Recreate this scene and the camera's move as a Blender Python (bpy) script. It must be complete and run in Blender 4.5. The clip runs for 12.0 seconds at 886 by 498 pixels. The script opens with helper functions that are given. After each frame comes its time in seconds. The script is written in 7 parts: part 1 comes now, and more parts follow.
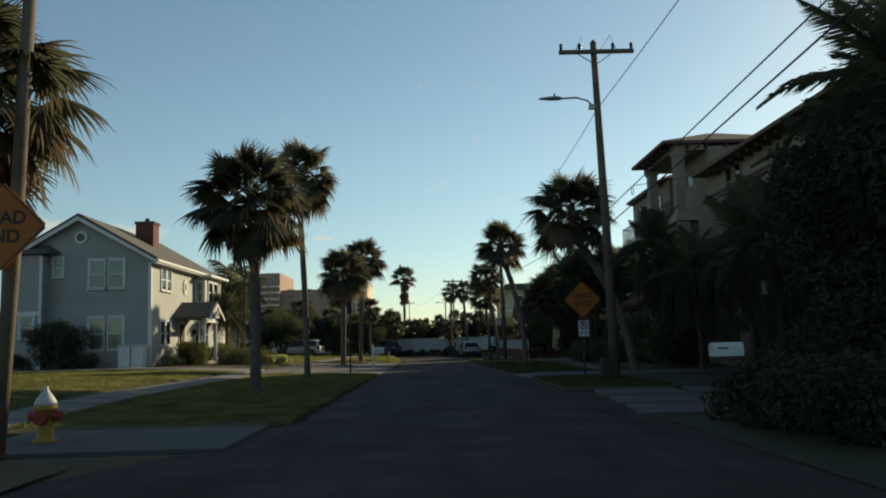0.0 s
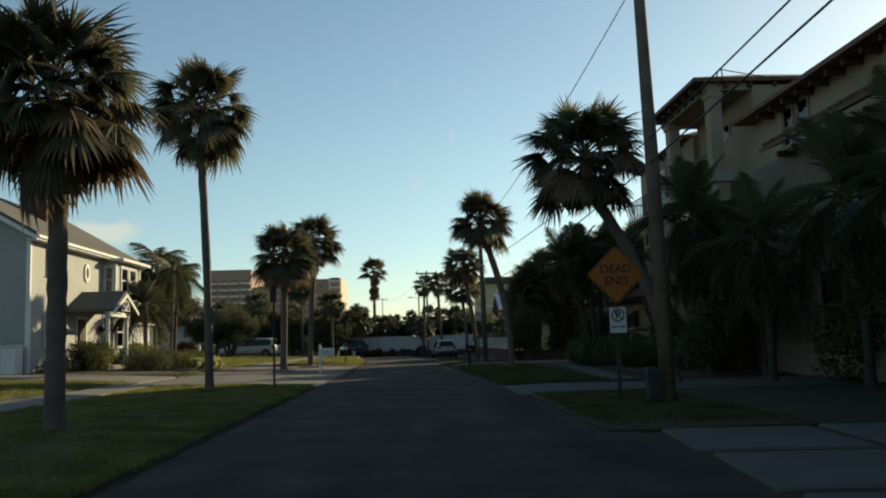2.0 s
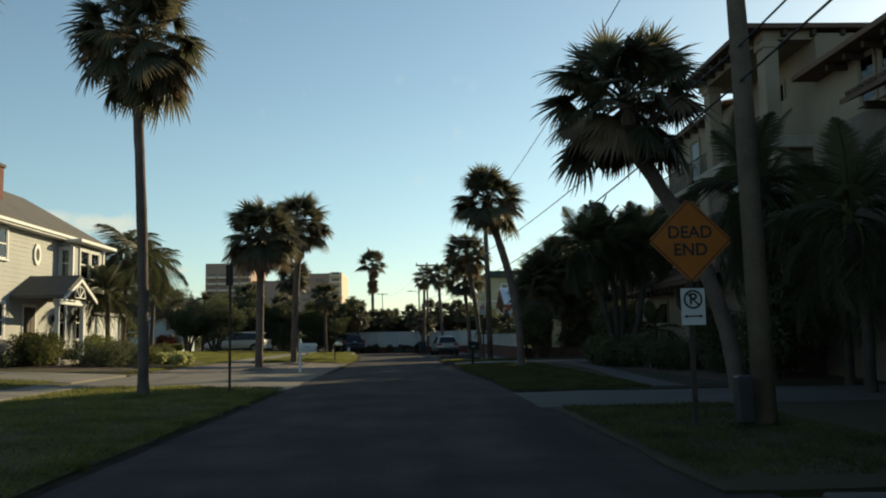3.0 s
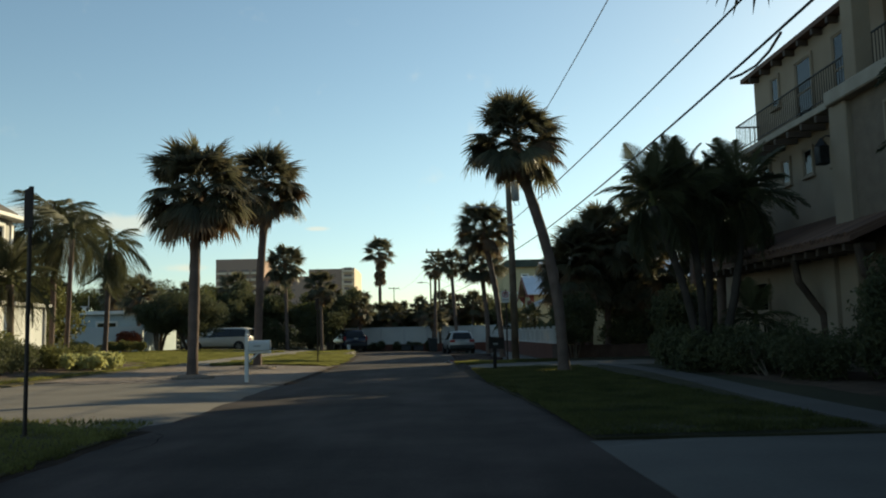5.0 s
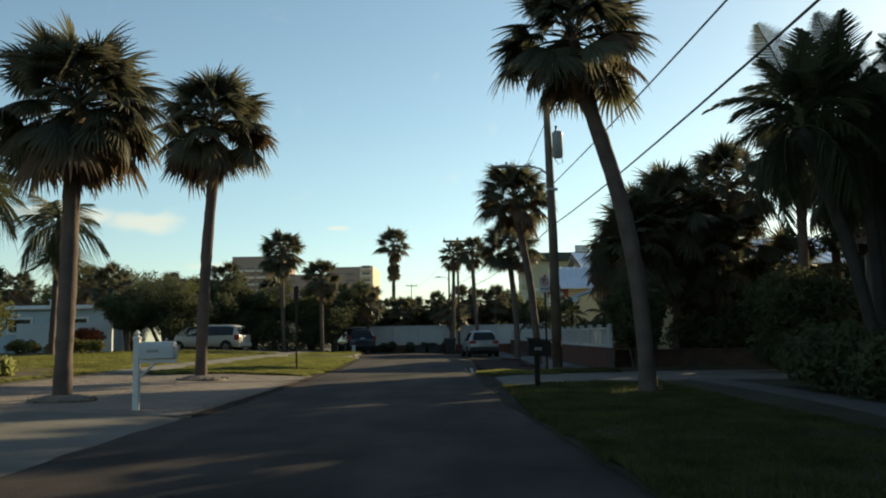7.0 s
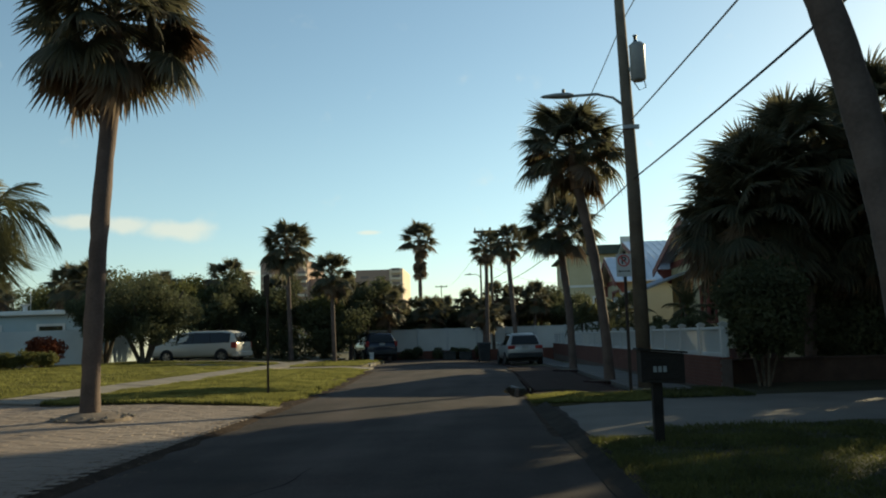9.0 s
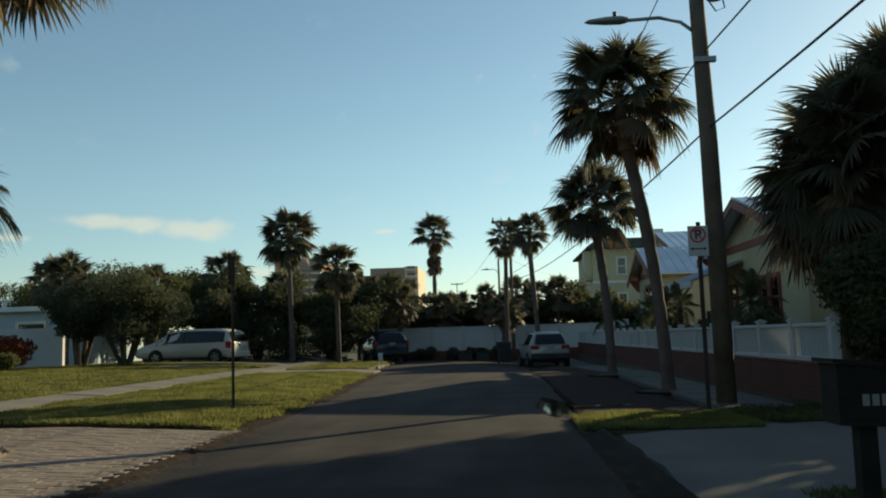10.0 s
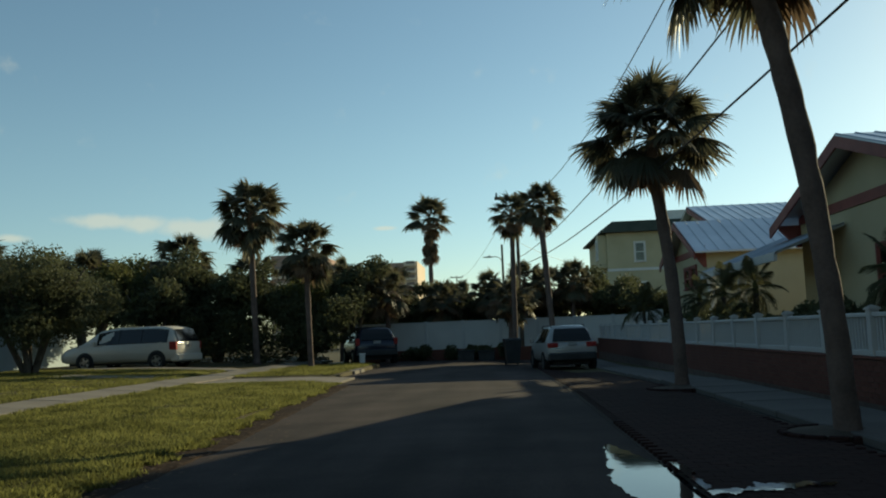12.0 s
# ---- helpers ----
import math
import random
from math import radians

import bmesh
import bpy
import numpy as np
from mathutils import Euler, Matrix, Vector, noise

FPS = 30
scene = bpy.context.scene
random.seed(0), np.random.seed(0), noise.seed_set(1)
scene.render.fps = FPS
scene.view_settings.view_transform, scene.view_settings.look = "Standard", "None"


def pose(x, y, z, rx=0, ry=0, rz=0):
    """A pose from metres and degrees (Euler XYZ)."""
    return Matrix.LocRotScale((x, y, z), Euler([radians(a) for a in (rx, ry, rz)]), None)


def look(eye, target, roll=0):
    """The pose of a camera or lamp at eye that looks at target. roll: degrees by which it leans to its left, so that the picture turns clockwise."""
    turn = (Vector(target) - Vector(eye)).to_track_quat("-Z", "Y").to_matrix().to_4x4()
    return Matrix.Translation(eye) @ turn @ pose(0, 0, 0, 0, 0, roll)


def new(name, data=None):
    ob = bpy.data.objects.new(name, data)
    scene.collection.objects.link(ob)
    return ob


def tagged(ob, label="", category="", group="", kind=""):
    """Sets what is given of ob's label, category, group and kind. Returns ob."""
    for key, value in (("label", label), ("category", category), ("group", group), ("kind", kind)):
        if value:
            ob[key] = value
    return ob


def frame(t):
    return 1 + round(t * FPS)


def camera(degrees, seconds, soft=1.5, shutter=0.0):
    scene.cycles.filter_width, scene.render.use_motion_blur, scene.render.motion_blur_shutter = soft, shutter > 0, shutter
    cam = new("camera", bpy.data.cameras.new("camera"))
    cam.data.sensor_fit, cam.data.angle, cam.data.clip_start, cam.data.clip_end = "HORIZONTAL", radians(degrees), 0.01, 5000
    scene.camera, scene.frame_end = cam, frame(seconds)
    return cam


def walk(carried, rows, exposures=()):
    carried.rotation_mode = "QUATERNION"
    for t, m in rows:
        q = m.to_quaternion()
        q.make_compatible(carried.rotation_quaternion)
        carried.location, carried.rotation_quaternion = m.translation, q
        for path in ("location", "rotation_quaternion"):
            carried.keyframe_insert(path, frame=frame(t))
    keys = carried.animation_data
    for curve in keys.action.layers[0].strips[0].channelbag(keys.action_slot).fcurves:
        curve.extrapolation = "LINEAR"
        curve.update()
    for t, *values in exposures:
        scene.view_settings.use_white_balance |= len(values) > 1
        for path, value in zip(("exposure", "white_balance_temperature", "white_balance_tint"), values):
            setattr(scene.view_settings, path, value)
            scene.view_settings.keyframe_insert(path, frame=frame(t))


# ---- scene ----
cam = camera(55.0, 12.0, soft=1.95)
PATH = [
    (0, (-0.417, -3.934, 1.218), (-0.389, -1.946, 1.438), -1.6),
    (0.5, (-0.289, -1.816, 1.244), (-0.238, 0.171, 1.468), -1.7),
    (1, (-0.146, 0.472, 1.254), (-0.073, 2.46, 1.474), -1.7),
    (1.5, (0.009, 2.909, 1.261), (0.09, 4.897, 1.47), -1.7),
    (2, (0.147, 5.294, 1.254), (0.229, 7.281, 1.468), -1.7),
    (2.5, (0.288, 7.691, 1.225), (0.371, 9.679, 1.444), -1.2),
    (3, (0.403, 10.119, 1.21), (0.479, 12.107, 1.416), -1.1),
    (3.2, (0.425, 11.084, 1.199), (0.5, 13.073, 1.397), -0.9),
    (4.8, (0.87, 18.711, 1.143), (0.911, 20.701, 1.34), -1.3),
    (5, (0.892, 19.58, 1.134), (0.932, 21.57, 1.333), -1.3),
    (5.5, (0.961, 21.696, 1.115), (0.994, 23.686, 1.314), -1.2),
    (6, (1.012, 23.806, 1.089), (1.035, 25.797, 1.291), -1.3),
    (6.5, (1.084, 25.838, 1.105), (1.092, 27.828, 1.305), -1.2),
    (7, (1.108, 27.951, 1.123), (1.1, 29.942, 1.323), -0.9),
    (7.2, (1.125, 28.808, 1.118), (1.106, 30.798, 1.322), -0.8),
    (9, (1.053, 35.912, 1.197), (0.973, 37.901, 1.405), -1.7),
    (9.5, (0.954, 38.037, 1.224), (0.854, 40.024, 1.43), -1.6),
    (10, (0.891, 40.093, 1.211), (0.774, 42.08, 1.417), -1.7),
    (10.5, (0.814, 42.126, 1.195), (0.697, 44.113, 1.398), -1.8),
    (11, (0.761, 44.153, 1.192), (0.644, 46.139, 1.392), -1.9),
    (11.5, (0.692, 45.973, 1.182), (0.576, 47.96, 1.383), -1.9),
    (12, (0.673, 47.747, 1.209), (0.555, 49.734, 1.406), -2.3),
]
# seconds, stops, kelvin, tint
EXPOSURES = [(0.0, 0.12, 7400, -3), (2.5, 0.32, 7600, -3), (5.5, 0.47, 7550, -3), (7.0, 0.52, 7650, -3), (9.0, 0.47, 7550, -4), (9.5, 0.4, 7450, -5), (10.0, 0.27, 7350, -6), (11.0, 0.17, 7250, -8), (12.0, 0.12, 7200, -9)]
walk(cam, [(t, look(eye, target, roll)) for t, eye, target, roll in PATH], EXPOSURES)

# ---- world, sun, exposure ----
CLOUDS = [
    (-0.4191, 0.8977, 0.1359, 0.0664, 0.0106),
    (-0.3401, 0.9314, 0.1302, 0.0598, 0.0113),
    (-0.503, 0.8564, 0.1164, 0.0266, 0.006),
    (-0.1262, 0.9841, 0.1251, 0.0173, 0.0033),
    (-0.3408, 0.9316, 0.1264, 0.0598, 0.0133),
    (-0.2697, 0.9596, 0.0802, 0.0398, 0.0066),
    (-0.3846, 0.9133, 0.1337, 0.0465, 0.012),
    (-0.3383, 0.9319, 0.1311, 0.0598, 0.012),
]
SUN_EL, SUN_AZ = radians(17.5), radians(43.0)
world = bpy.data.worlds.new("world")
scene.world = world
world.use_nodes = True
wn, wl = world.node_tree.nodes, world.node_tree.links
wn.clear()
w_out = wn.new("ShaderNodeOutputWorld")
w_bg = wn.new("ShaderNodeBackground")
w_bg.inputs["Strength"].default_value = 0.12
sky = wn.new("ShaderNodeTexSky")
sky.sky_type = "NISHITA"
sky.sun_disc = False
sky.sun_elevation, sky.sun_rotation = SUN_EL, SUN_AZ
sky.air_density, sky.dust_density, sky.ozone_density = 0.95, 0.3, 2.2
# a few small thin clouds low over the horizon
coord = wn.new("ShaderNodeTexCoord")
warp = wn.new("ShaderNodeTexNoise")
warp.inputs["Scale"].default_value, warp.inputs["Detail"].default_value = 26.0, 6
wl.new(coord.outputs["Generated"], warp.inputs["Vector"])
total = None
for dx, dy, dz, half_w, half_h in CLOUDS:
    sub = wn.new("ShaderNodeVectorMath")
    sub.operation = "SUBTRACT"
    d = Vector((dx, dy, dz)).normalized()
    sub.inputs[1].default_value = d
    wl.new(coord.outputs["Generated"], sub.inputs[0])
    scl = wn.new("ShaderNodeVectorMath")
    scl.operation = "MULTIPLY"
    scl.inputs[1].default_value = (0.95 / half_w, 0.95 / half_w, 0.85 / half_h)
    wl.new(sub.outputs[0], scl.inputs[0])
    ln = wn.new("ShaderNodeVectorMath")
    ln.operation = "LENGTH"
    wl.new(scl.outputs[0], ln.inputs[0])
    mr = wn.new("ShaderNodeMapRange")
    mr.inputs[1].default_value, mr.inputs[2].default_value, mr.inputs[3].default_value, mr.inputs[4].default_value = 0.0, 1.0, 0.62, 0.0
    wl.new(ln.outputs["Value"], mr.inputs[0])
    if total is None:
        total = mr.outputs[0]
    else:
        mx = wn.new("ShaderNodeMath")
        mx.operation = "MAXIMUM"
        wl.new(total, mx.inputs[0])
        wl.new(mr.outputs[0], mx.inputs[1])
        total = mx.outputs[0]
add = wn.new("ShaderNodeMath")
add.operation = "ADD"
wl.new(total, add.inputs[0])
wl.new(warp.outputs["Fac"], add.inputs[1])
cut = wn.new("ShaderNodeMapRange")
cut.interpolation_type = "SMOOTHSTEP"
cut.inputs[1].default_value, cut.inputs[2].default_value, cut.inputs[4].default_value = 0.62, 1.05, 0.55
wl.new(add.outputs[0], cut.inputs[0])
skymix = wn.new("ShaderNodeMix")
skymix.data_type = "RGBA"
skymix.inputs[7].default_value = (5.7, 5.35, 5.0, 1)
wl.new(cut.outputs[0], skymix.inputs[0])
# pale sea haze towards the horizon
height = wn.new("ShaderNodeSeparateXYZ")
wl.new(coord.outputs["Generated"], height.inputs[0])
low_sky = wn.new("ShaderNodeMapRange")
low_sky.interpolation_type = "SMOOTHSTEP"
low_sky.inputs[1].default_value, low_sky.inputs[2].default_value, low_sky.inputs[3].default_value, low_sky.inputs[4].default_value = 0.0, 0.24, 1.0, 0.0
wl.new(height.outputs["Z"], low_sky.inputs[0])
haze = wn.new("ShaderNodeMix")
haze.data_type, haze.blend_type = "RGBA", "MULTIPLY"
haze.inputs[7].default_value = (0.83, 0.88, 1.0, 1)
wl.new(low_sky.outputs[0], haze.inputs[0])
wl.new(sky.outputs["Color"], haze.inputs[6])
wl.new(haze.outputs[2], skymix.inputs[6])
wl.new(skymix.outputs[2], w_bg.inputs["Color"])
wl.new(w_bg.outputs["Background"], w_out.inputs["Surface"])

sun_dir = Vector((math.sin(SUN_AZ) * math.cos(SUN_EL), math.cos(SUN_AZ) * math.cos(SUN_EL), math.sin(SUN_EL)))
sun = new("sun", bpy.data.lights.new("sun", "SUN"))
sun.data.energy, sun.data.angle, sun.data.color = 5.0, radians(0.55), (1.0, 0.84, 0.62)
sun.matrix_world = look(sun_dir * 100, (0, 0, 0))


# ---- materials ----
def mat(name, a, b, scale=4.0, rough=0.8, bump=0.2, fine=40.0, metal=0.0, spec=0.3, per_object=0.0, dirt=0.25, bump_dist=0.02):
    """Two base colours mixed by a broad and a fine noise, with relief and uneven gloss."""
    m = bpy.data.materials.new(name)
    m.use_nodes = True
    n, l = m.node_tree.nodes, m.node_tree.links
    p = n["Principled BSDF"]
    tc = n.new("ShaderNodeTexCoord")
    n1 = n.new("ShaderNodeTexNoise")
    n1.inputs["Scale"].default_value, n1.inputs["Detail"].default_value = scale, 5
    n2 = n.new("ShaderNodeTexNoise")
    n2.inputs["Scale"].default_value, n2.inputs["Detail"].default_value = fine, 3
    for q in (n1, n2):
        l.new(tc.outputs["Object"], q.inputs["Vector"])
    add = n.new("ShaderNodeMath")
    add.operation = "MULTIPLY_ADD"
    l.new(n2.outputs["Fac"], add.inputs[0])
    add.inputs[1].default_value = 0.45
    l.new(n1.outputs["Fac"], add.inputs[2])
    ramp = n.new("ShaderNodeMapRange")
    ramp.inputs[1].default_value, ramp.inputs[2].default_value = 0.72 - dirt, 0.72 + dirt
    l.new(add.outputs[0], ramp.inputs[0])
    fac = ramp.outputs[0]
    if per_object:
        info = n.new("ShaderNodeObjectInfo")
        mix0 = n.new("ShaderNodeMath")
        mix0.operation = "MULTIPLY_ADD"
        l.new(info.outputs["Random"], mix0.inputs[0])
        mix0.inputs[1].default_value = per_object
        sub = n.new("ShaderNodeMath")
        sub.operation = "MULTIPLY"
        l.new(fac, sub.inputs[0])
        sub.inputs[1].default_value = 1 - per_object
        l.new(sub.outputs[0], mix0.inputs[2])
        fac = mix0.outputs[0]
    mix = n.new("ShaderNodeMix")
    mix.data_type = "RGBA"
    mix.inputs[6].default_value, mix.inputs[7].default_value = (*a, 1), (*b, 1)
    l.new(fac, mix.inputs[0])
    l.new(mix.outputs[2], p.inputs["Base Color"])
    p.inputs["Roughness"].default_value = rough
    p.inputs["Metallic"].default_value = metal
    p.inputs["Specular IOR Level"].default_value = spec
    if bump:
        bp = n.new("ShaderNodeBump")
        bp.inputs["Strength"].default_value, bp.inputs["Distance"].default_value = bump, bump_dist
        l.new(add.outputs[0], bp.inputs["Height"])
        l.new(bp.outputs["Normal"], p.inputs["Normal"])
    return m


def leafy(name, a, b, trans=0.35, rough=0.5, per_object=0.0):
    """Thin leaves: diffuse and gloss above, light passing through."""
    m = mat(name, a, b, 1.3, rough, 0.0, 12.0, per_object=per_object, spec=0.25)
    n, l = m.node_tree.nodes, m.node_tree.links
    p = n["Principled BSDF"]
    col = p.inputs["Base Color"].links[0].from_socket
    tr = n.new("ShaderNodeBsdfTranslucent")
    l.new(col, tr.inputs["Color"])
    ms = n.new("ShaderNodeMixShader")
    ms.inputs[0].default_value = trans
    l.new(p.outputs[0], ms.inputs[1])
    l.new(tr.outputs[0], ms.inputs[2])
    l.new(ms.outputs[0], n["Material Output"].inputs["Surface"])
    return m


ASPHALT = mat("asphalt", (0.016, 0.012, 0.0118), (0.063, 0.047, 0.043), 0.7, 0.9, 0.7, 38.0, spec=0.15, dirt=0.26)
# broad worn and stained stretches along the street
n, l = ASPHALT.node_tree.nodes, ASPHALT.node_tree.links
tc, mp, nz, rm, mu = (n.new("ShaderNode" + k) for k in ("TexCoord", "Mapping", "TexNoise", "MapRange", "Mix"))
mp.inputs["Scale"].default_value = (1.1, 0.16, 1.0)
nz.inputs["Scale"].default_value, nz.inputs["Detail"].default_value = 1.0, 7
rm.inputs[1].default_value, rm.inputs[2].default_value, rm.inputs[3].default_value, rm.inputs[4].default_value = 0.35, 0.65, 0.62, 1.25
mu.data_type, mu.blend_type = "RGBA", "MULTIPLY"
mu.inputs[0].default_value = 1.0
l.new(tc.outputs["Object"], mp.inputs["Vector"])
l.new(mp.outputs["Vector"], nz.inputs["Vector"])
l.new(nz.outputs["Fac"], rm.inputs[0])
p = n["Principled BSDF"]
l.new(p.inputs["Base Color"].links[0].from_socket, mu.inputs[6])
l.new(rm.outputs[0], mu.inputs[7])
l.new(mu.outputs[2], p.inputs["Base Color"])
GUTTER = mat("stained_gutter_concrete", (0.012, 0.01, 0.009), (0.043, 0.035, 0.029), 2.2, 0.95, 0.6, 30.0, dirt=0.3, spec=0.08)
# dark copy of CONCRETE that carries the shade over these paths and slabs
SHADECRETE = mat("shaded_concrete", (0.053, 0.05, 0.048), (0.112, 0.105, 0.098), 0.7, 0.9, 0.25, 30.0, dirt=0.4)
# stained CONCRETE, with the driveways' shade also put into its colour
APRON = mat("driveway_concrete", (0.092, 0.082, 0.071), (0.185, 0.164, 0.141), 0.8, 0.9, 0.25, 30.0, dirt=0.35)
CRACK = mat("crack_filler", (0.006, 0.006, 0.006), (0.014, 0.013, 0.013), 4, 1.0, 0, spec=0.0)
CONCRETE = mat("concrete", (0.13, 0.113, 0.094), (0.225, 0.2, 0.166), 0.7, 0.9, 0.25, 30.0, dirt=0.4)
PAVER = mat("clay_paver", (0.155, 0.118, 0.097), (0.27, 0.218, 0.182), 1.5, 0.88, 0.25, 30.0, per_object=0.55)
# near-black red: the parking side's shade is included in this colour
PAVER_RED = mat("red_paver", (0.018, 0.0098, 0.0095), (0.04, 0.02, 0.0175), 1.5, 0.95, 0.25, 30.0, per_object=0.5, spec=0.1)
SAND = mat("joint_sand", (0.03, 0.024, 0.02), (0.065, 0.052, 0.042), 3, 0.95, 0.3)
BEDDING = mat("paver_bedding", (0.11, 0.085, 0.07), (0.2, 0.16, 0.13), 2, 0.95, 0.3)
SOIL = mat("soil", (0.035, 0.028, 0.02), (0.08, 0.06, 0.045), 2, 0.95, 0.6)
LITTER = mat("leaf_litter_soil", (0.016, 0.012, 0.0095), (0.06, 0.041, 0.03), 3.5, 0.98, 0.9, 45, spec=0.05, dirt=0.3)
MULCH = mat("mulch", (0.05, 0.03, 0.02), (0.12, 0.075, 0.05), 5, 0.95, 0.9, 50)
TURF = mat("turf", (0.04, 0.033, 0.014), (0.112, 0.09, 0.036), 0.5, 0.9, 0.9, 60.0, dirt=0.35, bump_dist=0.04)
BLADE = leafy("grass_blade", (0.082, 0.084, 0.025), (0.245, 0.242, 0.08), 0.66, 0.75)
# darker copies of BLADE and TURF: the mansion side's shade put into colour
BLADE_SHADE = leafy("shaded_grass_blade", (0.045, 0.05, 0.017), (0.13, 0.135, 0.048), 0.6, 0.6)
TURF_SHADE = mat("shaded_turf", (0.018, 0.017, 0.008), (0.055, 0.05, 0.022), 0.5, 0.9, 0.9, 60.0, dirt=0.35, bump_dist=0.04)
FROND = leafy("palm_leaf", (0.052, 0.055, 0.036), (0.142, 0.138, 0.088), 0.48, 0.46, per_object=0.6)
# split tips that have dried brown
n, l = FROND.node_tree.nodes, FROND.node_tree.links
at_tip, far_tip, brown = (n.new("ShaderNode" + k) for k in ("Attribute", "MapRange", "Mix"))
at_tip.attribute_name = "tip"
far_tip.inputs[1].default_value, far_tip.inputs[2].default_value, far_tip.inputs[4].default_value = 0.5, 1.1, 0.5
brown.data_type = "RGBA"
brown.inputs[7].default_value = (0.2, 0.13, 0.07, 1)
p = n["Principled BSDF"]
green = p.inputs["Base Color"].links[0].from_socket
l.new(at_tip.outputs["Fac"], far_tip.inputs[0])
l.new(far_tip.outputs[0], brown.inputs[0])
l.new(green, brown.inputs[6])
for socket in (p.inputs["Base Color"], n["Translucent BSDF"].inputs["Color"]):
    l.new(brown.outputs[2], socket)
FROND_DRY = leafy("dry_palm_leaf", (0.105, 0.071, 0.047), (0.2, 0.138, 0.088), 0.3, 0.85, per_object=0.5)
FEATHER = leafy("feather_leaf", (0.042, 0.046, 0.024), (0.105, 0.105, 0.052), 0.3, 0.62, per_object=0.6)
LEAF_DARK = leafy("dark_leaf", (0.05, 0.057, 0.032), (0.125, 0.132, 0.066), 0.42, 0.65)
# LEAF_DARK halved, so the corner planting's shade sits in the leaf colour
LEAF_SHADE = leafy("shaded_hedge_leaf", (0.022, 0.027, 0.015), (0.058, 0.064, 0.032), 0.2, 0.7)
LEAF = leafy("green_leaf", (0.06, 0.067, 0.026), (0.18, 0.178, 0.062), 0.44, 0.65)
LEAF_LIGHT = leafy("light_leaf", (0.105, 0.12, 0.034), (0.25, 0.25, 0.08), 0.4, 0.6)
LEAF_CREAM = leafy("cream_leaf", (0.3, 0.32, 0.12), (0.55, 0.52, 0.25), 0.4, 0.45)
LEAF_RED = leafy("red_leaf", (0.12, 0.03, 0.015), (0.3, 0.09, 0.04), 0.35, 0.5)
TRUNK = mat("palm_trunk", (0.068, 0.049, 0.042), (0.165, 0.12, 0.102), 3.0, 0.92, 0.9, 25.0, dirt=0.35)
TRUNK_RED = mat("leaf_bases", (0.13, 0.08, 0.055), (0.28, 0.18, 0.12), 5.0, 0.92, 0.9, 30.0)
# TRUNK darkened by colour for feather palms standing in shade (x > 0)
TRUNK_SHADE = mat("shaded_palm_trunk", (0.025, 0.02, 0.017), (0.07, 0.056, 0.047), 3.0, 0.92, 0.9, 25.0, dirt=0.35)
BARK = mat("bark", (0.06, 0.048, 0.038), (0.16, 0.13, 0.1), 4.0, 0.95, 0.9, 30.0)
POLEWOOD = mat("pole_wood", (0.075, 0.055, 0.04), (0.17, 0.135, 0.1), 2.0, 0.9, 0.6, 45.0)
SIDING = mat("painted_siding", (0.28, 0.278, 0.262), (0.35, 0.345, 0.325), 0.8, 0.65, 0.1, 30.0)
TRIM = mat("white_trim", (0.56, 0.55, 0.525), (0.68, 0.67, 0.645), 1.5, 0.55, 0.08, 30.0)
SHINGLE = mat("shingle", (0.065, 0.058, 0.052), (0.13, 0.117, 0.104), 1.2, 0.92, 0.5, 40.0, per_object=0.5)
BRICK = mat("red_brick", (0.085, 0.031, 0.024), (0.155, 0.064, 0.048), 2.5, 0.88, 0.4, 40.0, per_object=0.5)
OLDBRICK = mat("weathered_brown_brick", (0.055, 0.034, 0.028), (0.105, 0.067, 0.053), 2.5, 0.92, 0.5, 35.0)
MORTAR = mat("mortar", (0.075, 0.055, 0.048), (0.13, 0.1, 0.088), 4, 0.95, 0.3)
STUCCO = mat("tan_stucco", (0.22, 0.175, 0.13), (0.32, 0.26, 0.2), 0.6, 0.92, 0.4, 60.0)
STONE = mat("mansion_stone", (0.14, 0.11, 0.085), (0.27, 0.215, 0.165), 3.0, 0.9, 0.6, 20.0, per_object=0.6)
TILE = mat("roof_tile", (0.075, 0.045, 0.035), (0.18, 0.105, 0.075), 2.0, 0.8, 0.4, 30.0, per_object=0.6)
STONETRIM = mat("stone_trim", (0.26, 0.23, 0.19), (0.36, 0.32, 0.27), 2.0, 0.85, 0.2)
DARKWOOD = mat("dark_wood", (0.035, 0.024, 0.018), (0.08, 0.055, 0.04), 2.5, 0.7, 0.3, 35.0)
BLACKWOOD = mat("black_stained_wood", (0.012, 0.01, 0.009), (0.032, 0.026, 0.022), 3, 0.8, 0.4, 40.0, spec=0.2)
IRON = mat("black_iron", (0.012, 0.012, 0.012), (0.03, 0.029, 0.028), 4, 0.5, 0.1, metal=0.6)
STEEL = mat("galvanised_steel", (0.26, 0.27, 0.27), (0.42, 0.42, 0.42), 5, 0.45, 0.1, metal=0.85)
GREYMETAL = mat("grey_painted_metal", (0.2, 0.21, 0.21), (0.32, 0.33, 0.33), 3, 0.45, 0.05)
RUSTPOST = mat("brown_post", (0.025, 0.018, 0.015), (0.06, 0.042, 0.033), 5, 0.75, 0.3)
CABLE = mat("cable", (0.012, 0.012, 0.013), (0.025, 0.025, 0.026), 5, 0.6, 0)
ORANGE = mat("sign_orange", (0.26, 0.074, 0.006), (0.35, 0.108, 0.012), 2.0, 0.5, 0.03)
PLATEBACK = mat("plate_back", (0.012, 0.008, 0.007), (0.03, 0.02, 0.016), 5, 0.85, 0.2)
SIGNBLACK = mat("sign_black", (0.012, 0.011, 0.01), (0.02, 0.019, 0.018), 5, 0.55, 0)
